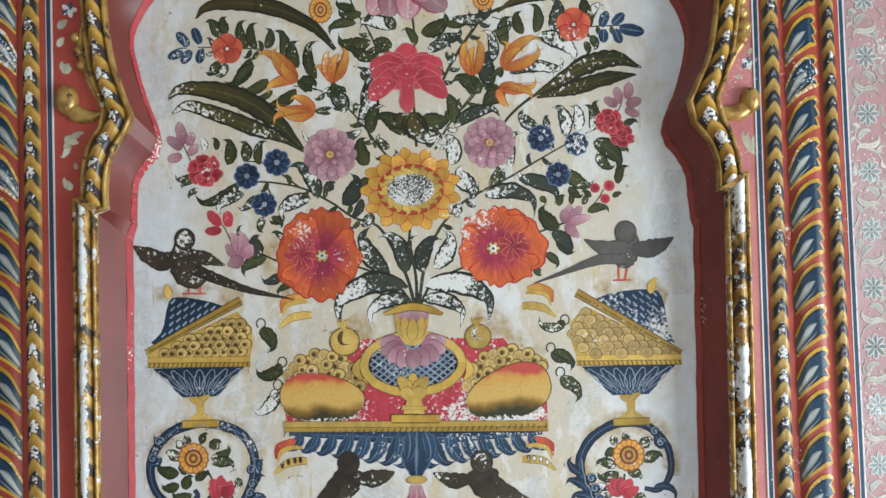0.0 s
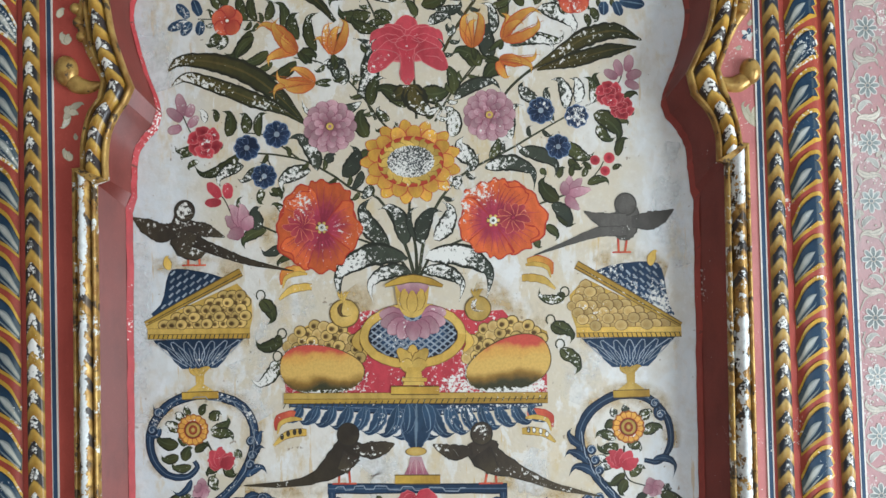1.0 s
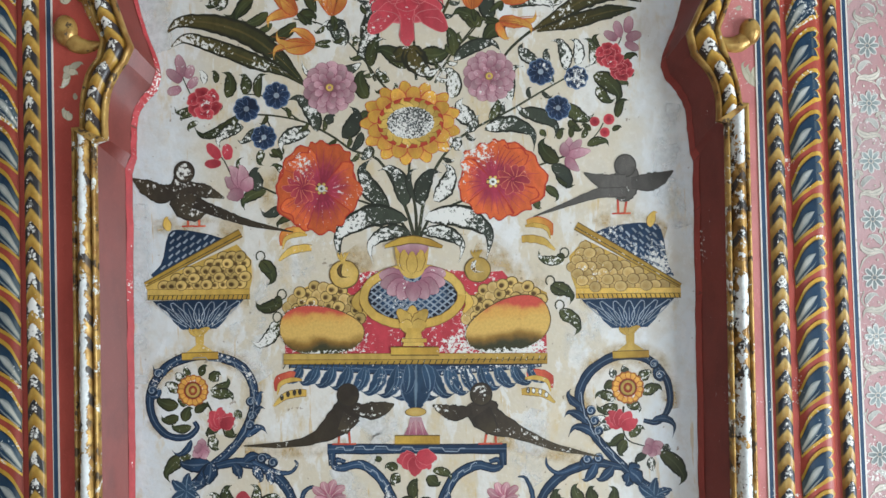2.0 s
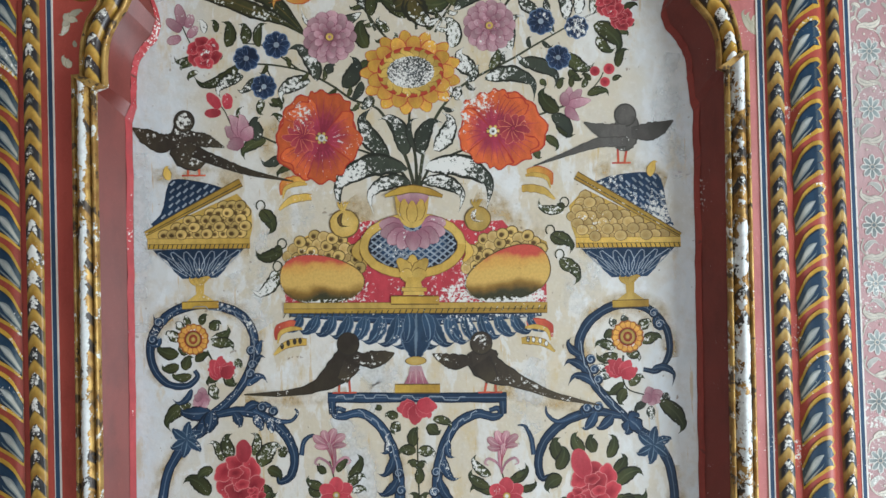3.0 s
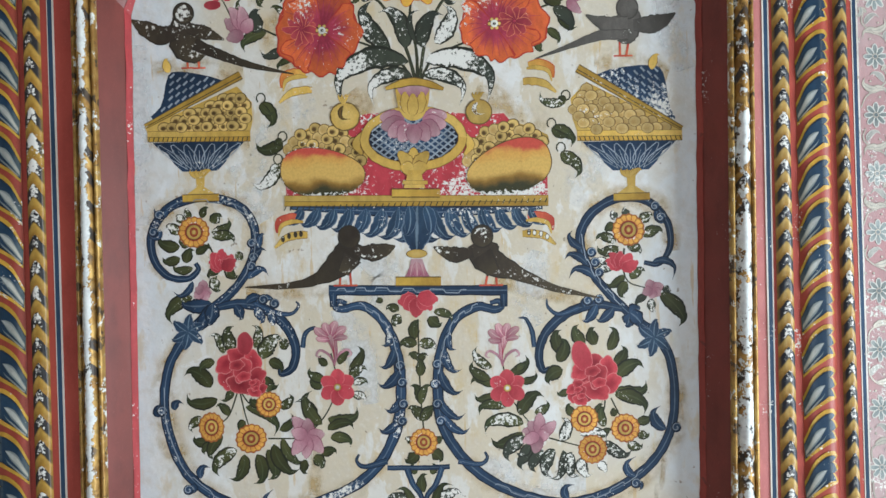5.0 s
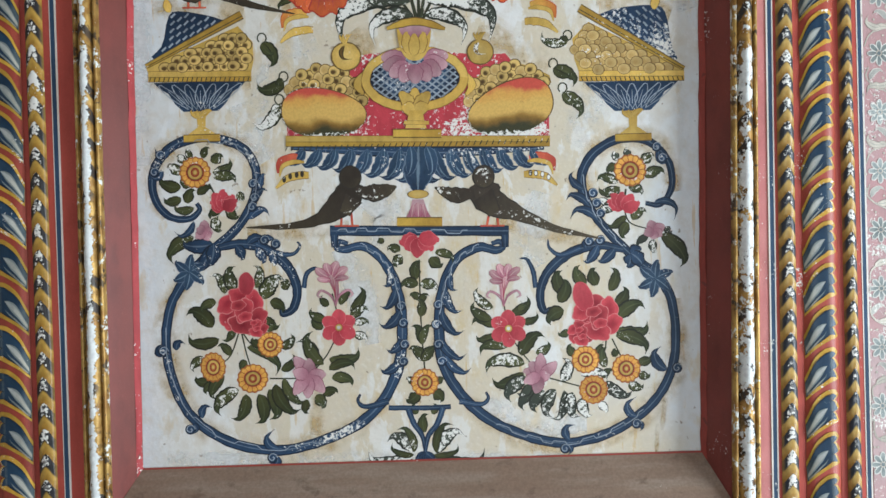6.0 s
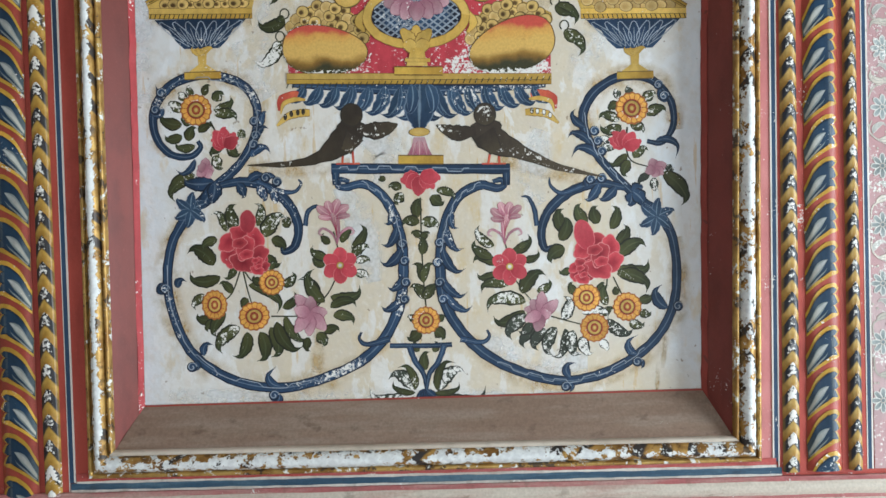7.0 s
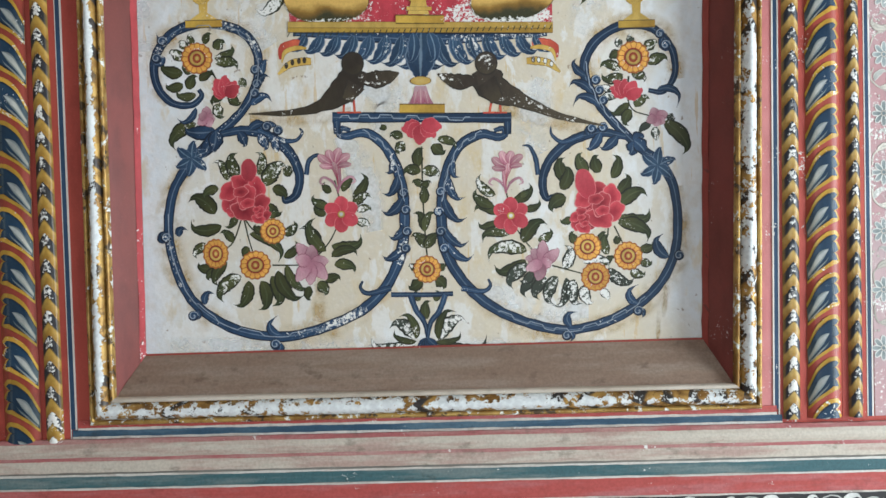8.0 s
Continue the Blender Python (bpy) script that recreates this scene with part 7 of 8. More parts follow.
# leaf curls on the bands
for a, b, w, bend in (((-0.2702, 1.3324), (-0.2631, 1.3561), 0.0105, 0.1), ((-0.2789, 1.3128), (-0.2622, 1.3346), 0.0113, 0.15), ((-0.2860, 1.2907), (-0.2585, 1.3026), 0.0129, 0.2), ((-0.3650, 1.2900), (-0.3896, 1.2685), 0.0097, 0.2), ((-0.4077, 1.3646), (-0.4240, 1.3531), 0.0097, 0.3), ((-0.3971, 1.3920), (-0.4171, 1.3887), 0.0113, 0.3), ((-0.3065, 1.2539), (-0.2977, 1.2321), 0.0145, 0.1), ((-0.2787, 1.2491), (-0.2676, 1.2264), 0.0145, 0.1), ((-0.2590, 1.2421), (-0.2533, 1.2227), 0.0129, 0.1), ((-0.2905, 1.2558), (-0.2663, 1.2630), 0.0129, 0.2), ((-0.2745, 1.2569), (-0.2505, 1.2593), 0.0113, 0.2),
                      ((0.1873, 1.3182), (0.1672, 1.3419), 0.0113, 0.15), ((0.1938, 1.2940), (0.1623, 1.3110), 0.0129, -0.15), ((0.2067, 1.2721), (0.1672, 1.2877), 0.0137, -0.2), ((0.2857, 1.2951), (0.3213, 1.2797), 0.0105, 0.25), ((0.2041, 1.2379), (0.1842, 1.2121), 0.0145, 0.1), ((0.2280, 1.2331), (0.2034, 1.2131), 0.0145, 0.1), ((0.1880, 1.2344), (0.1924, 1.2486), 0.0113, 0.2), ((0.2083, 1.2433), (0.2125, 1.2512), 0.0097, 0.2), ((0.3033, 1.3504), (0.2960, 1.3745), 0.0113, 0.2),
                      ((-0.0836, 1.1870), (-0.1023, 1.1557), 0.0137, 0.15), ((-0.0783, 1.1549), (-0.1063, 1.1302), 0.0145, 0.15), ((-0.0764, 1.1148), (-0.0978, 1.0955), 0.0129, 0.15), ((-0.0822, 1.0830), (-0.1083, 1.0678), 0.0129, 0.15), ((-0.0893, 1.2096), (-0.0980, 1.1875), 0.0121, 0.15), ((-0.0134, 1.1848), (0.0054, 1.1458), 0.0137, -0.15), ((-0.0192, 1.1530), (0.0068, 1.1154), 0.0137, -0.15), ((-0.0221, 1.1131), (0.0106, 1.0816), 0.0129, -0.15), ((-0.0164, 1.0889), (0.0179, 1.0622), 0.0129, -0.15), ((-0.0047, 1.2069), (-0.0008, 1.1780), 0.0113, -0.15),
                      ((-0.3946, 1.1090), (-0.3862, 1.1215), 0.0113, 0.3), ((-0.4140, 1.1016), (-0.4166, 1.1177), 0.0129, 0.3), ((-0.3613, 1.0119), (-0.3527, 1.0308), 0.0113, 0.25), ((-0.3777, 1.0004), (-0.3716, 0.9921), 0.0113, 0.4), ((-0.2542, 0.9651), (-0.2710, 0.9889), 0.0129, 0.3), ((-0.2594, 0.9540), (-0.2662, 0.9430), 0.0113, 0.4), ((0.2967, 1.0588), (0.2800, 1.0906), 0.0161, 0.2), ((0.3111, 1.0584), (0.3154, 1.0663), 0.0113, 0.3), ((0.2532, 0.9936), (0.2419, 1.0197), 0.0121, 0.3), ((0.2512, 0.9824), (0.2591, 0.9758), 0.0113, 0.3), ((0.1560, 0.9646), (0.1567, 0.9871), 0.0121, 0.3), ((0.1493, 0.9536), (0.1571, 0.9453), 0.0105, 0.4)):
    painted("leaf_curl", S, [(leaf_shape(a, b, w, bend), BLUE)], 3)
# blue trumpets where the scrolls branch
for c, tips in (((-0.3382, 1.2573), ((-0.3844, 1.2588), (-0.3651, 1.2183), (-0.3457, 1.2257))), ((0.2517, 1.2244), ((0.2663, 1.2303), (0.2448, 1.2046), (0.2673, 1.2079)))):
    painted("trumpet", S, [(leaf_shape(c, t, 0.0209, 0.08), BLUE) for t in tips], 4)
for c, far in (((-0.3731, 1.2185), 0.0274), ((0.2843, 1.1882), 0.0290)):
    painted("star_leaves", S, [(leaf_shape(c, around(c, far, far, a), 0.0137, 0.06), BLUE_LEAF) for a in (20, 80, 140, 205, 255, 318)], 5, "star of blue leaves")
painted("root_leaves", S, [(leaf_shape((-0.0488, 0.9536), t, 0.0105, 0.0), BLUE) for t in ((-0.0644, 0.9412), (-0.0582, 0.9338), (-0.0495, 0.9311), (-0.0406, 0.9332), (-0.0340, 0.9402))], 4)
# fine pale line drawn along the bands, with small curls
for pts in ([(-0.4094, 1.1415), (-0.4079, 1.0934), (-0.3923, 1.0409), (-0.3594, 0.9998), (-0.3162, 0.9767), (-0.2606, 0.9653), (-0.2044, 0.9715), (-0.1557, 0.9892)], [(0.0525, 0.9889), (0.1080, 0.9678), (0.1559, 0.9598), (0.2125, 0.9740), (0.2614, 1.0014)], [(-0.1623, 1.2701), (-0.1145, 1.2702), (-0.0507, 1.2666), (0.0210, 1.2628)], [(-0.1311, 1.2508), (-0.0999, 1.2275), (-0.0827, 1.1910), (-0.0754, 1.1468)], [(0.0364, 1.2439), (0.0054, 1.2242), (-0.0133, 1.1888), (-0.0226, 1.1451)], [(-0.3609, 1.4028), (-0.3173, 1.3999), (-0.2861, 1.3806), (-0.2753, 1.3485), (-0.2821, 1.3129), (-0.3056, 1.2786)], [(0.1863, 1.3381), (0.1917, 1.3061), (0.2114, 1.2688), (0.2440, 1.2326)]):
    line = curve(pts, 60)
    line[:, 1] += 0.0024 * np.sign(np.sin(np.arange(61) * 0.55))
    painted("pale_line", S, [(ribbon(line, [0.0013, 0.0013]), LATTICE)], 5)
for c in ((-0.4093, 1.3845), (-0.4181, 1.3609), (-0.2795, 1.3407), (-0.2786, 1.3208), (-0.2822, 1.3081), (-0.2664, 1.2606), (-0.2506, 1.2546), (-0.0765, 1.1612), (-0.0741, 1.1372), (-0.0735, 1.1067), (-0.0758, 1.0828), (-0.0237, 1.1612), (-0.0278, 1.1333), (-0.0255, 1.1052), (-0.0215, 1.0811), (0.1999, 1.3122), (0.2043, 1.2977), (0.2094, 1.2832), (0.1923, 1.2438), (0.2083, 1.2449), (0.2995, 1.3585), (0.2920, 1.3746), (-0.3795, 0.9964), (-0.2650, 0.9526), (-0.4138, 1.1080), (0.1492, 0.9520), (0.2513, 0.9840), (0.3112, 1.0608)):
    loop = [(c[0] + 0.0008 * (9 - k * 0.6) * math.cos(k * 0.62), c[1] + 0.0008 * (9 - k * 0.6) * math.sin(k * 0.62)) for k in range(13)]
    painted("curl", S, [(disc_shape(c, 0.0072), BLUE), (ribbon(loop, [0.0011, 0.0018]), LATTICE)], 4)


# ---- flower sprays inside the scrolls ----
def spray(place, label):
    return thing("painted_spray", spot(place), label, "painting", "flower sprays")


A = spray((-0.3615, 1.2756), "painted sprig with orange daisy and pink bloom inside a scroll")
daisy(A, (-0.3609, 1.3591), 0.0226)
stem(A, [(-0.3416, 1.3426), (-0.3321, 1.3185), (-0.3332, 1.2866), (-0.3494, 1.2784)], 0.0040, 0.0024)
lotus(A, (-0.3222, 1.3046), ((-0.3425, 1.3164), (-0.3372, 1.3321), (-0.3211, 1.3364), (-0.3078, 1.3280), (-0.3010, 1.3183)), 0.0209, "pink_bloom", ROSE_LEAF)
lotus(A, (-0.3503, 1.2752), ((-0.3513, 1.2928), (-0.3376, 1.2748), (-0.3428, 1.2622), (-0.3650, 1.2677), (-0.3613, 1.2819)), 0.0161, "mauve_bloom")
for a, b, w in (((-0.3642, 1.3791), (-0.3700, 1.3936), 0.0105), ((-0.3483, 1.3786), (-0.3413, 1.3943), 0.0113), ((-0.3342, 1.3702), (-0.3219, 1.3818), 0.0161), ((-0.3780, 1.3716), (-0.3847, 1.3837), 0.0129), ((-0.3825, 1.3558), (-0.3995, 1.3691), 0.0161), ((-0.3815, 1.3399), (-0.4114, 1.3504), 0.0177), ((-0.3821, 1.3240), (-0.4061, 1.3208), 0.0145), ((-0.3643, 1.3091), (-0.3921, 1.3100), 0.0129), ((-0.3720, 1.3157), (-0.3641, 1.3354), 0.0161), ((-0.3362, 1.3584), (-0.3087, 1.3726), 0.0145), ((-0.3349, 1.3504), (-0.3032, 1.3470), 0.0161),
                ((-0.3581, 1.3272), (-0.3386, 1.3370), 0.0129), ((-0.3670, 1.3434), (-0.3811, 1.3494), 0.0145), ((-0.3246, 1.3047), (-0.3433, 1.2949), 0.0129), ((-0.3165, 1.3076), (-0.3019, 1.2936), 0.0145), ((-0.3337, 1.2946), (-0.3281, 1.2745), 0.0161), ((-0.3658, 1.2677), (-0.4027, 1.2370), 0.0193), ((-0.3039, 1.3255), (-0.2947, 1.3173), 0.0129)):
    leaf(A, a, b, w)
A = spray((0.2606, 1.2560), "painted sprig with orange daisy and pink bloom, worn")
daisy(A, (0.2535, 1.3424), 0.0234)
stem(A, [(0.2464, 1.3163), (0.2440, 1.2885), (0.2514, 1.2683), (0.2767, 1.2587)], 0.0040, 0.0024)
lotus(A, (0.2415, 1.2870), ((0.2179, 1.3005), (0.2238, 1.3114), (0.2423, 1.3140), (0.2582, 1.3104), (0.2666, 1.2989)), 0.0193, "pink_bloom", ROSE_LEAF)
lotus(A, (0.2847, 1.2569), ((0.2771, 1.2715), (0.3009, 1.2644), (0.2972, 1.2485), (0.2826, 1.2426), (0.2685, 1.2526)), 0.0161, "mauve_bloom")
for a, b, w in (((0.2380, 1.3588), (0.2319, 1.3701), 0.0121), ((0.2540, 1.3615), (0.2496, 1.3744), 0.0113), ((0.2353, 1.3485), (0.2215, 1.3410), 0.0145), ((0.2713, 1.3514), (0.2876, 1.3628), 0.0161), ((0.2748, 1.3314), (0.3014, 1.3409), 0.0161), ((0.2346, 1.3246), (0.2069, 1.3335), 0.0145), ((0.2384, 1.3189), (0.2080, 1.3151), 0.0161), ((0.2504, 1.3186), (0.2702, 1.3100), 0.0145), ((0.2217, 1.2932), (0.2060, 1.3016), 0.0113),
                ((0.2295, 1.2873), (0.2054, 1.2833), 0.0129), ((0.2437, 1.2789), (0.2209, 1.2637), 0.0137), ((0.2490, 1.2684), (0.2404, 1.2471), 0.0161), ((0.2547, 1.2722), (0.2735, 1.2860), 0.0145), ((0.2764, 1.2476), (0.2601, 1.2361), 0.0113), ((0.2843, 1.2433), (0.2854, 1.2249), 0.0129), ((0.3008, 1.2612), (0.3102, 1.2545), 0.0113)):
    leaf(A, a, b, w, LEAF_OLD if w < 0.0137 else LEAF)
leaf(A, (0.2941, 1.2502), (0.3281, 1.2076), 0.0226, LEAF, 0.12)

A = spray((-0.2949, 1.1298), "painted spray of crimson rose, orange daisies and mauve star flower")
for pts in ([(-0.3068, 1.1302), (-0.3199, 1.0986), (-0.3404, 1.0833)], [(-0.3028, 1.1301), (-0.2960, 1.0979), (-0.2888, 1.0736)], [(-0.3012, 1.1300), (-0.2874, 1.1136), (-0.2635, 1.1128)], [(-0.2133, 1.0632), (-0.1842, 1.0943), (-0.1672, 1.1257)], [(-0.2652, 1.0648), (-0.2332, 1.0638), (-0.2132, 1.0648)], [(-0.1733, 1.1819), (-0.1677, 1.1577), (-0.1650, 1.1417)]):
    stem(A, pts, 0.0032, 0.0024)
rose(A, (-0.3017, 1.1620), 0.0354, ROSE_LOBES)
rose(A, (-0.2825, 1.1406), 0.0177, ROSE_LOBES)
bud(A, (-0.2946, 1.1841), (-0.2934, 1.2160), 0.0209, ROSE_LEAF, 6, "red_bud")
daisy(A, (-0.2627, 1.1128), 0.0185)
daisy(A, (-0.3444, 1.0834), 0.0185, 4, 0.0217)
daisy(A, (-0.2891, 1.0656), 0.0226, 4, 0.0209)
small_flower(A, (-0.1653, 1.1337), 0.0258, 6, ROSE_LEAF, OCHRE_DISC, "red_flower", "crimson six-petalled flower", 30)
lotus(A, (-0.2107, 1.0663), ((-0.2321, 1.0958), (-0.2098, 1.0935), (-0.1834, 1.0702), (-0.1876, 1.0399), (-0.2143, 1.0328), (-0.2325, 1.0382), (-0.2345, 1.0735)), 0.0209)
orchid(A, (-0.1690, 1.1640), -1, 0.0560)
for a, b, w in (((-0.3440, 1.1394), (-0.3766, 1.1644), 0.0226), ((-0.3350, 1.1231), (-0.3789, 1.1229), 0.0177), ((-0.3372, 1.1751), (-0.3591, 1.1638), 0.0145), ((-0.3248, 1.1867), (-0.3397, 1.2151), 0.0145), ((-0.3087, 1.1902), (-0.3155, 1.2247), 0.0193), ((-0.2807, 1.1933), (-0.2772, 1.2251), 0.0145), ((-0.2693, 1.1769), (-0.2442, 1.2081), 0.0242), ((-0.2614, 1.1727), (-0.2419, 1.1601), 0.0161), ((-0.2701, 1.1530), (-0.2507, 1.1364), 0.0177), ((-0.2448, 1.1921), (-0.2364, 1.2038), 0.0145),
                ((-0.3560, 1.0958), (-0.3749, 1.0804), 0.0145), ((-0.3491, 1.0635), (-0.3705, 1.0682), 0.0145), ((-0.3413, 1.0593), (-0.3577, 1.0478), 0.0145), ((-0.3199, 1.0986), (-0.3353, 1.1151), 0.0129), ((-0.3289, 1.0709), (-0.3476, 1.0395), 0.0161), ((-0.3096, 1.0503), (-0.3427, 1.0193), 0.0209), ((-0.2995, 1.0435), (-0.3152, 1.0064), 0.0177), ((-0.2819, 1.0430), (-0.2794, 1.0012), 0.0193), ((-0.2673, 1.0489), (-0.2592, 1.0069), 0.0209), ((-0.2575, 1.0566), (-0.2285, 1.0140), 0.0193), ((-0.2452, 1.0642), (-0.2185, 1.0273), 0.0145),
                ((-0.2963, 1.0899), (-0.3047, 1.0781), 0.0129), ((-0.2956, 1.1098), (-0.2488, 1.0763), 0.0161), ((-0.2488, 1.0763), (-0.2281, 1.0957), 0.0129), ((-0.2645, 1.1304), (-0.2546, 1.1405), 0.0113), ((-0.2477, 1.1083), (-0.2296, 1.1237), 0.0145), ((-0.2007, 1.0788), (-0.2193, 1.1194), 0.0177), ((-0.1886, 1.0824), (-0.2111, 1.1271), 0.0193), ((-0.1804, 1.0901), (-0.1362, 1.0967), 0.0177), ((-0.1809, 1.0742), (-0.1447, 1.0810), 0.0145), ((-0.1773, 1.0620), (-0.1472, 1.0546), 0.0161), ((-0.1901, 1.0384), (-0.1699, 1.0442), 0.0145), ((-0.2021, 1.0372), (-0.1907, 1.0208), 0.0177), ((-0.2119, 1.0327), (-0.2149, 1.0135), 0.0129),
                ((-0.1869, 1.1344), (-0.2024, 1.1469), 0.0129), ((-0.1825, 1.1462), (-0.2060, 1.1590), 0.0145), ((-0.1486, 1.1571), (-0.1291, 1.1885), 0.0145), ((-0.1466, 1.1451), (-0.1245, 1.1604), 0.0145), ((-0.1428, 1.1370), (-0.1227, 1.1403), 0.0113), ((-0.1450, 1.1210), (-0.1259, 1.1164), 0.0129), ((-0.1619, 1.1655), (-0.1452, 1.1850), 0.0129), ((-0.1778, 1.1661), (-0.1894, 1.1784), 0.0113), ((-0.2755, 1.1132), (-0.2888, 1.1216), 0.0129), ((-0.3144, 1.1424), (-0.3272, 1.1188), 0.0113)):
    leaf(A, a, b, w)

A = spray((0.1845, 1.1145), "painted spray of crimson roses, orange daisies and worn leaves")
for pts in ([(0.2123, 1.1056), (0.2077, 1.0857), (0.1874, 1.0784)], [(0.2203, 1.1054), (0.2316, 1.0810), (0.2391, 1.0647)], [(0.1226, 1.0524), (0.0955, 1.0853), (0.0764, 1.1140)], [(0.1306, 1.0521), (0.1663, 1.0414), (0.1902, 1.0342)], [(0.0662, 1.1743), (0.0703, 1.1502), (0.0730, 1.1341)]):
    stem(A, pts, 0.0032, 0.0024)
rose(A, (0.1996, 1.1365), 0.0354, ROSE_LOBES)
rose(A, (0.1765, 1.1148), 0.0193, ROSE_LOBES)
bud(A, (0.1870, 1.1465), (0.1746, 1.1868), 0.0258, ROSE_LEAF, 6, "red_bud")
daisy(A, (0.1818, 1.0770), 0.0201)
daisy(A, (0.2391, 1.0623), 0.0209)
daisy(A, (0.1918, 1.0341), 0.0209)
small_flower(A, (0.0743, 1.1244), 0.0266, 6, ROSE_LEAF, OCHRE_DISC, "red_flower", "crimson six-petalled flower", 30)
lotus(A, (0.1171, 1.0558), ((0.0917, 1.0630), (0.1017, 1.0787), (0.1181, 1.0910), (0.1418, 1.0774), (0.1308, 1.0585), (0.1098, 1.0287), (0.0927, 1.0453)), 0.0193)
orchid(A, (0.0690, 1.1560), 1, 0.0540)
for a, b, w in (((0.1542, 1.1715), (0.1471, 1.2037), 0.0193), ((0.1865, 1.1825), (0.1729, 1.2093), 0.0177), ((0.2025, 1.1820), (0.1968, 1.2061), 0.0177), ((0.2182, 1.1735), (0.2272, 1.2052), 0.0161), ((0.2257, 1.1532), (0.2424, 1.1767), 0.0177), ((0.2291, 1.1331), (0.2657, 1.1536), 0.0209), ((0.2262, 1.1172), (0.2728, 1.1197), 0.0209), ((0.2260, 1.1092), (0.2719, 1.0893), 0.0209), ((0.1458, 1.1598), (0.1563, 1.1914), 0.0193), ((0.1534, 1.1475), (0.1305, 1.1307), 0.0209), ((0.1606, 1.1193), (0.1444, 1.1142), 0.0113),
                ((0.0552, 1.1267), (0.0235, 1.1373), 0.0145), ((0.0507, 1.1388), (0.0226, 1.1597), 0.0161), ((0.0536, 1.1547), (0.0280, 1.1803), 0.0145), ((0.0774, 1.1459), (0.1060, 1.1650), 0.0145), ((0.0930, 1.1335), (0.1173, 1.1423), 0.0113), ((0.0895, 1.1496), (0.1017, 1.1556), 0.0113), ((0.0549, 1.1171), (0.0283, 1.1115), 0.0129), ((0.0719, 1.0981), (0.0318, 1.0954), 0.0161), ((0.0952, 1.0733), (0.0390, 1.0711), 0.0209), ((0.0932, 1.0614), (0.0503, 1.0467), 0.0193), ((0.0915, 1.0855), (0.1205, 1.1166), 0.0209), ((0.1117, 1.0888), (0.1321, 1.1018), 0.0129),
                ((0.1676, 1.0830), (0.1600, 1.0993), 0.0129), ((0.2036, 1.0819), (0.2064, 1.0978), 0.0129), ((0.2111, 1.0656), (0.2079, 1.0937), 0.0145), ((0.2276, 1.0811), (0.2239, 1.0908), 0.0129), ((0.2554, 1.0722), (0.2756, 1.0780), 0.0145), ((0.2565, 1.0561), (0.2725, 1.0516), 0.0129), ((0.2425, 1.0421), (0.2624, 1.0359), 0.0145), ((0.2050, 1.0497), (0.2190, 1.0613), 0.0113)):
    leaf(A, a, b, w)
for a, b, w in (((0.1465, 1.0476), (0.1554, 1.0794), 0.0177), ((0.0986, 1.0532), (0.0681, 1.0253), 0.0209), ((0.1141, 1.0366), (0.0869, 1.0118), 0.0177), ((0.1220, 1.0348), (0.1052, 1.0064), 0.0177), ((0.1381, 1.0359), (0.1249, 0.9978), 0.0193), ((0.1501, 1.0339), (0.1368, 0.9918), 0.0145), ((0.1620, 1.0311), (0.1650, 0.9949), 0.0193), ((0.1754, 1.0226), (0.1850, 0.9958), 0.0177), ((0.2105, 1.0456), (0.2444, 1.0244), 0.0177), ((0.1747, 1.0547), (0.2131, 1.0527), 0.0145), ((0.1976, 1.0139), (0.2093, 1.0015), 0.0129), ((0.1023, 1.0450), (0.0858, 1.0295), 0.0145)):
    leaf(A, a, b, w, LEAF_OLD)

A = spray((-0.0479, 1.1059), "painted centre column of small leaves, red bloom and orange daisy")
lotus(A, (-0.0487, 1.2562), ((-0.0783, 1.2523), (-0.0692, 1.2385), (-0.0504, 1.2259), (-0.0293, 1.2364), (-0.0177, 1.2504)), 0.0242, "red_bloom", ROSE_LEAF)
daisy(A, (-0.0464, 1.0522), 0.0201)
stem(A, [(-0.0488, 1.2259), (-0.0493, 1.1620), (-0.0479, 1.1059), (-0.0458, 1.0698)], 0.0032, 0.0032)
for a, b, w in (((-0.0756, 1.2387), (-0.0930, 1.2432), 0.0129), ((-0.0719, 1.2306), (-0.0827, 1.2174), 0.0161), ((-0.0262, 1.2347), (0.0006, 1.2243), 0.0129), ((-0.0320, 1.2293), (-0.0164, 1.2169), 0.0177), ((-0.0989, 1.2578), (-0.1070, 1.2532), 0.0097), ((-0.0529, 1.1980), (-0.0505, 1.2243), 0.0161), ((-0.0516, 1.1900), (-0.0755, 1.1908), 0.0161), ((-0.0484, 1.1899), (-0.0246, 1.1852), 0.0161), ((-0.0506, 1.1700), (-0.0632, 1.1768), 0.0113), ((-0.0492, 1.1660), (-0.0377, 1.1760), 0.0113), ((-0.0506, 1.1460), (-0.0506, 1.1700), 0.0145), ((-0.0495, 1.1060), (-0.0590, 1.1343), 0.0145), ((-0.0479, 1.1059), (-0.0358, 1.1336), 0.0129),
                ((-0.0471, 1.0819), (-0.0656, 1.1025), 0.0161), ((-0.0455, 1.0818), (-0.0288, 1.1013), 0.0161), ((-0.0565, 1.0381), (-0.0729, 1.0266), 0.0177), ((-0.0357, 1.0374), (-0.0225, 1.0250), 0.0177), ((-0.0617, 1.0503), (-0.0718, 1.0586), 0.0113), ((-0.0297, 1.0493), (-0.0190, 1.0569), 0.0113), ((-0.0574, 1.0085), (-0.0626, 1.0223), 0.0113), ((-0.0382, 1.0078), (-0.0330, 1.0213), 0.0113), ((-0.0479, 0.9817), (-0.0470, 1.0081), 0.0145)):
    leaf(A, a, b, w)
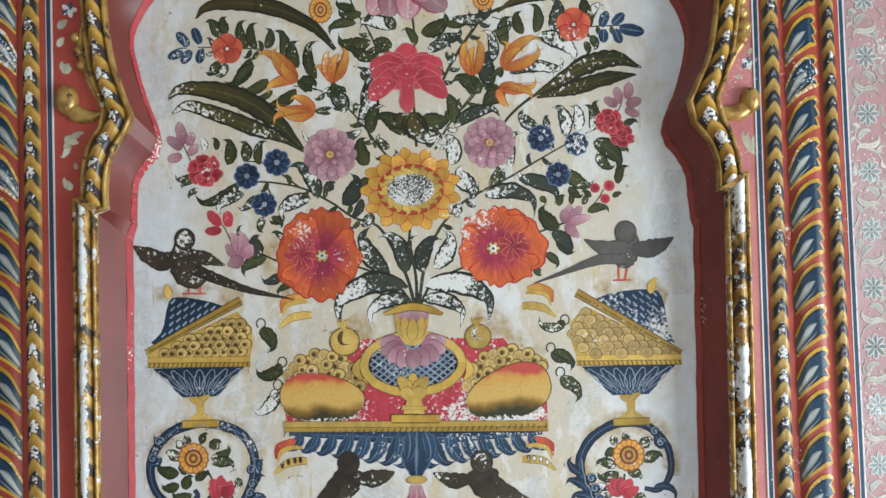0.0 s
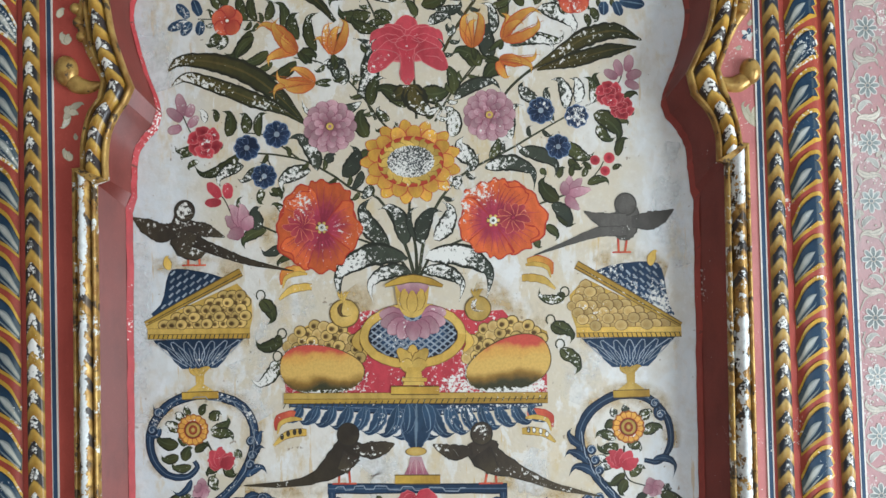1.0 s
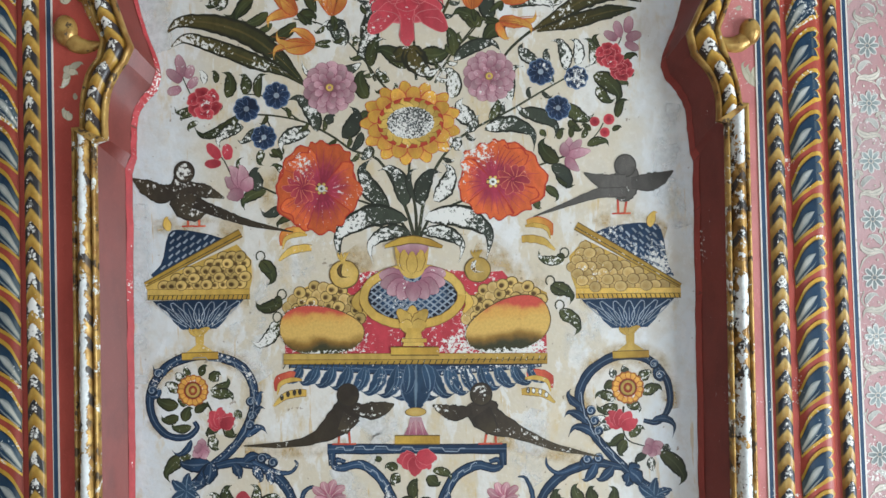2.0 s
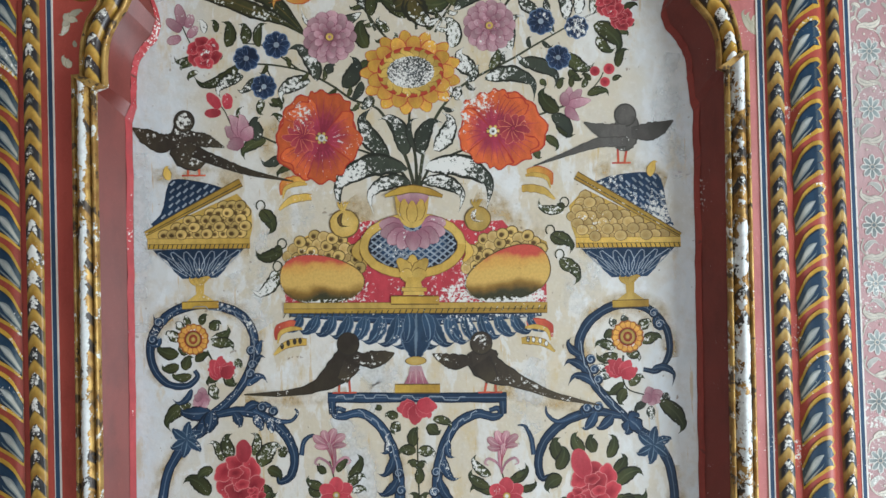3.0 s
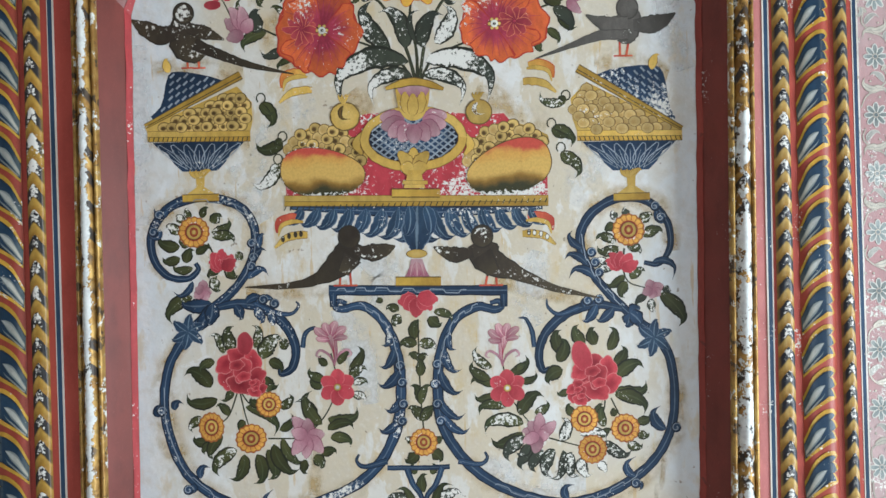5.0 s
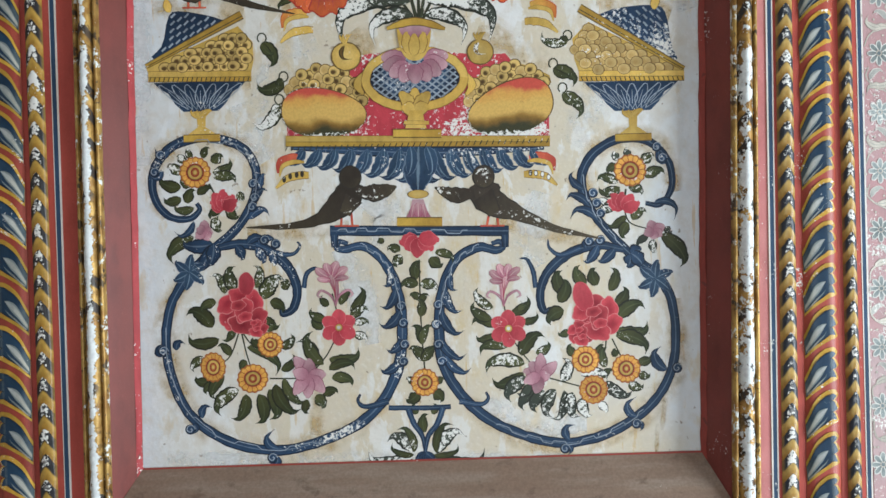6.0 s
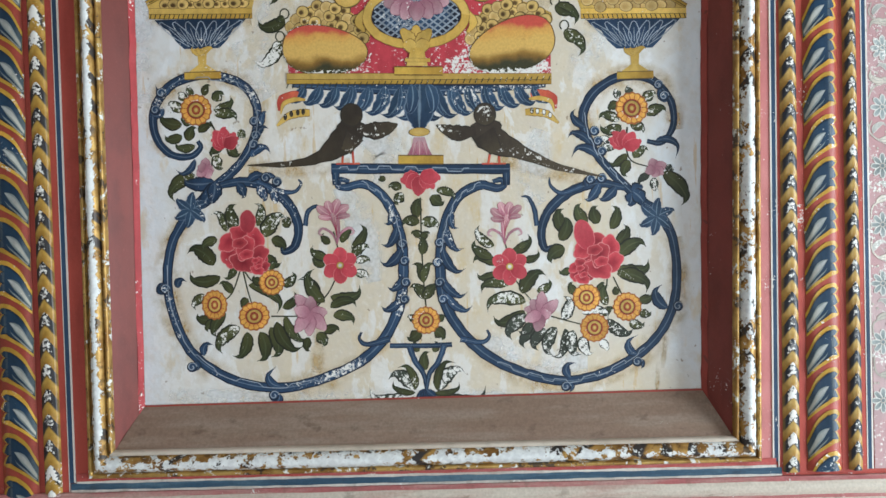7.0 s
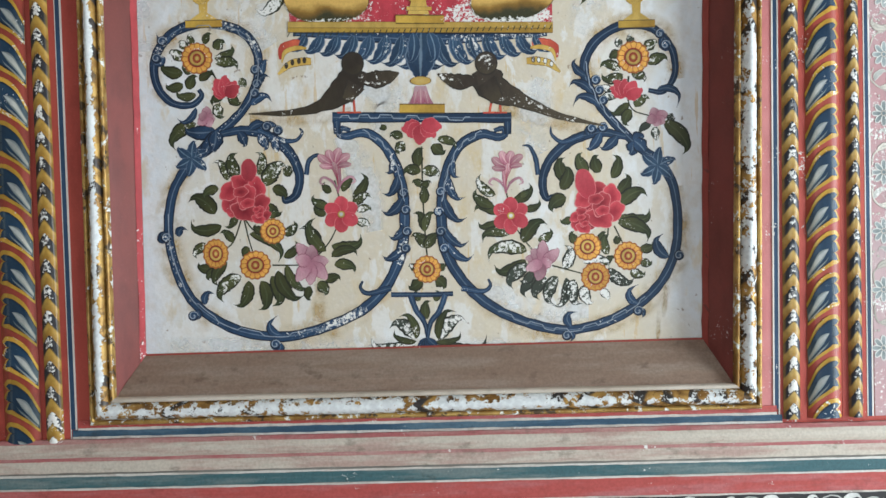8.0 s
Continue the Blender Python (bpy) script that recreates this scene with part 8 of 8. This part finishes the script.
for pts in (((-0.0649, 0.9501), (-0.1314, 0.9498), 0.0161, 0.12), ((-0.0648, 0.9541), (-0.0985, 0.9777), 0.0209, -0.15), ((-0.0369, 0.9492), (0.0367, 0.9444), 0.0161, -0.12), ((-0.0328, 0.9515), (0.0026, 0.9824), 0.0209, 0.15)):
    foot = thing("painted_sprig", spot(pts[0]), "dark green painted leaf at the foot of the stand", "painting", "small leaf sprigs")
    leaf(foot, *pts[:3], LEAF_OLD, pts[3])
    leaf(foot, pts[0], ((pts[0][0] * 0.5 + pts[1][0] * 0.5), pts[1][1] + 0.0129), pts[2] * 0.6, LEAF, pts[3])

# ---- painted motifs on the wall face ----
def wall_motif(name, place, label, group):
    return thing(name, (place[0], YF - 0.001, place[1]), label, "painting", group)


for a, tips, w in (((-0.5096, 1.8064), ((-0.5209, 1.7833), (-0.5176, 1.7989), (-0.5064, 1.8158), (-0.4876, 1.8198), (-0.4956, 1.8036), (-0.5126, 1.8160)), 0.0097), ((-0.5081, 1.9025), ((-0.5187, 1.9203), (-0.5078, 1.9168)), 0.0113), ((-0.5060, 1.7405), ((-0.5182, 1.7581), (-0.5105, 1.7532)), 0.0097), ((-0.5212, 1.9648), ((-0.5084, 1.9771),), 0.0113), ((-0.5216, 1.9394), ((-0.5135, 1.9534),), 0.0105), ((-0.4986, 1.7684), ((-0.5007, 1.7779),), 0.0064),
                   ((0.4377, 1.7553), ((0.4269, 1.7895), (0.4192, 1.7929), (0.4376, 1.7859), (0.4324, 1.7751)), 0.0072), ((0.4164, 1.8623), ((0.4230, 1.8684),), 0.0064), ((0.4369, 1.8965), ((0.4405, 1.9058), (0.4357, 1.9028)), 0.0064)):
    m = wall_motif("painted_sprig", a, "pale cream painted leaf sprig on red ground", "pale sprigs")
    for t in tips:
        painted("leaf", m, [(leaf_shape(a, t, w, 0.1), CREAM_PAINT)], 4, "", YF)
for c, r in (((-0.5066, 1.9913), 0.0113), ((0.4324, 1.8839), 0.0097)):
    m = wall_motif("painted_blossom", c, "small blue and white painted blossom on red ground", "small blossoms")
    painted("petals", m, [(petal_shape(c, around(c, r, r, 72 * k), r * 0.8), BLUE_LEAF if k % 2 else WHITE_PAINT) for k in range(5)], 4, "", YF)

# flowers and vines on the dusty pink wall
PETAL = paint("pale_petal", (0.20, 0.24, 0.24), (0.34, 0.37, 0.36), (0.62, 0.60, 0.56), 0.34, None, 0.3, both=True)
VINE = paint("pale_vine", (0.62, 0.57, 0.49), (0.56, 0.51, 0.44), (0.30, 0.26, 0.23), 0.18, (0.36, 0.37, 0.33), 0.4)
VINE_GREY = paint("grey_vine", (0.40, 0.40, 0.37), (0.50, 0.48, 0.44), (0.60, 0.56, 0.52), 0.22, None, 0.4)


def wall_sprig(root, x, z, s):
    """An S-shaped stem with two broad curled leaves and small side leaves, filling the gap above a rosette."""
    vine = curve([(max(0.5645, x + s * a), z + b) for a, b in ((-0.020, 0.010), (-0.012, 0.026), (0.006, 0.036), (0.017, 0.048), (0.013, 0.062))], 16)
    strokes = [(ribbon(vine, [0.0016, 0.0026, 0.0016]), VINE)]
    for a, b, w, bend, mat in (((-0.008, 0.029), (0.018, 0.032), 0.0095, 0.22, VINE), ((0.004, 0.036), (-0.018, 0.048), 0.0095, 0.22, VINE), ((0.012, 0.044), (-0.006, 0.058), 0.0080, -0.2, VINE_GREY),
                               ((-0.014, 0.022), (-0.022, 0.036), 0.0060, -0.2, VINE_GREY), ((0.016, 0.048), (0.024, 0.040), 0.0055, 0.2, VINE), ((-0.018, 0.014), (-0.025, 0.004), 0.0060, 0.2, VINE),
                               ((0.020, 0.014), (0.025, -0.004), 0.0060, -0.2, VINE_GREY), ((0.018, -0.014), (0.025, -0.024), 0.0055, 0.2, VINE), ((-0.020, -0.012), (-0.024, -0.026), 0.0055, 0.2, VINE_GREY), ((0.010, 0.060), (0.022, 0.066), 0.0060, 0.2, VINE)):
        if min(x + s * a[0], x + s * b[0]) > 0.565:
            strokes.append((leaf_shape((x + s * a[0], z + a[1]), (x + s * b[0], z + b[1]), w, bend * s, 8), mat))
    for dx, dz in ((-0.023, -0.004), (0.021, 0.024), (-0.006, 0.046), (0.022, 0.056), (-0.024, 0.052), (0.006, 0.024)):
        strokes.append((disc_shape((max(0.5645, x + s * dx), z + dz), 0.0017, n=8), VINE))
    painted("vine", root, strokes, 4, "", YF - 0.0014)


for column in range(3):
    for row in range(17):
        z = 0.927 + 0.080 * row + 0.040 * (column % 2)
        x = 0.5785 + 0.053 * column + 0.021 * (z - 1.087)
        c = (x, z)
        if z > 2.2:
            continue
        m = wall_motif("painted_rosette", c, "pale grey painted rosette with vine leaves on pink", "wall rosettes")
        painted("petals", m, [(petal_shape(around(c, 0.003, 0.003, 45 * k), around(c, 0.0165, 0.0175, 45 * k), 0.0105), PETAL) for k in range(8)] + [(disc_shape(c, 0.0042), VINE), (disc_shape(c, 0.0026), GREY_GREEN)], 5, "", YF - 0.0014)
        wall_sprig(m, x, z, 1 if row % 2 else -1)

# white scrolls on the black frieze
for k in range(24):
    x = -0.62 + 0.056 * k
    z = 0.7235 - 0.009 * (x + 0.35)
    m = wall_motif("painted_scroll", (x, z), "white painted scroll with leaf on black frieze", "frieze scrolls")
    spiral = [(x + (0.003 + 0.0011 * i) * math.cos(0.62 * i + k % 2 * 3.14), z + (0.002 + 0.0008 * i) * math.sin(0.62 * i + k % 2 * 3.14)) for i in range(16)]
    painted("spiral", m, [(ribbon(spiral, [0.0012, 0.0026, 0.0016]), WHITE_PAINT), (disc_shape((x, z), 0.0034), WHITE_PAINT)], 4, "", YF - 0.0052)
    painted("leaf", m, [(leaf_shape((x + 0.012, z - 0.006 * (-1) ** k), (x + 0.040, z + 0.010 * (-1) ** k), 0.009, 0.25 * (-1) ** k), WHITE_PAINT), (leaf_shape((x + 0.020, z), (x + 0.034, z - 0.012 * (-1) ** k), 0.007, 0.2), WHITE_PAINT)], 4, "", YF - 0.0052)
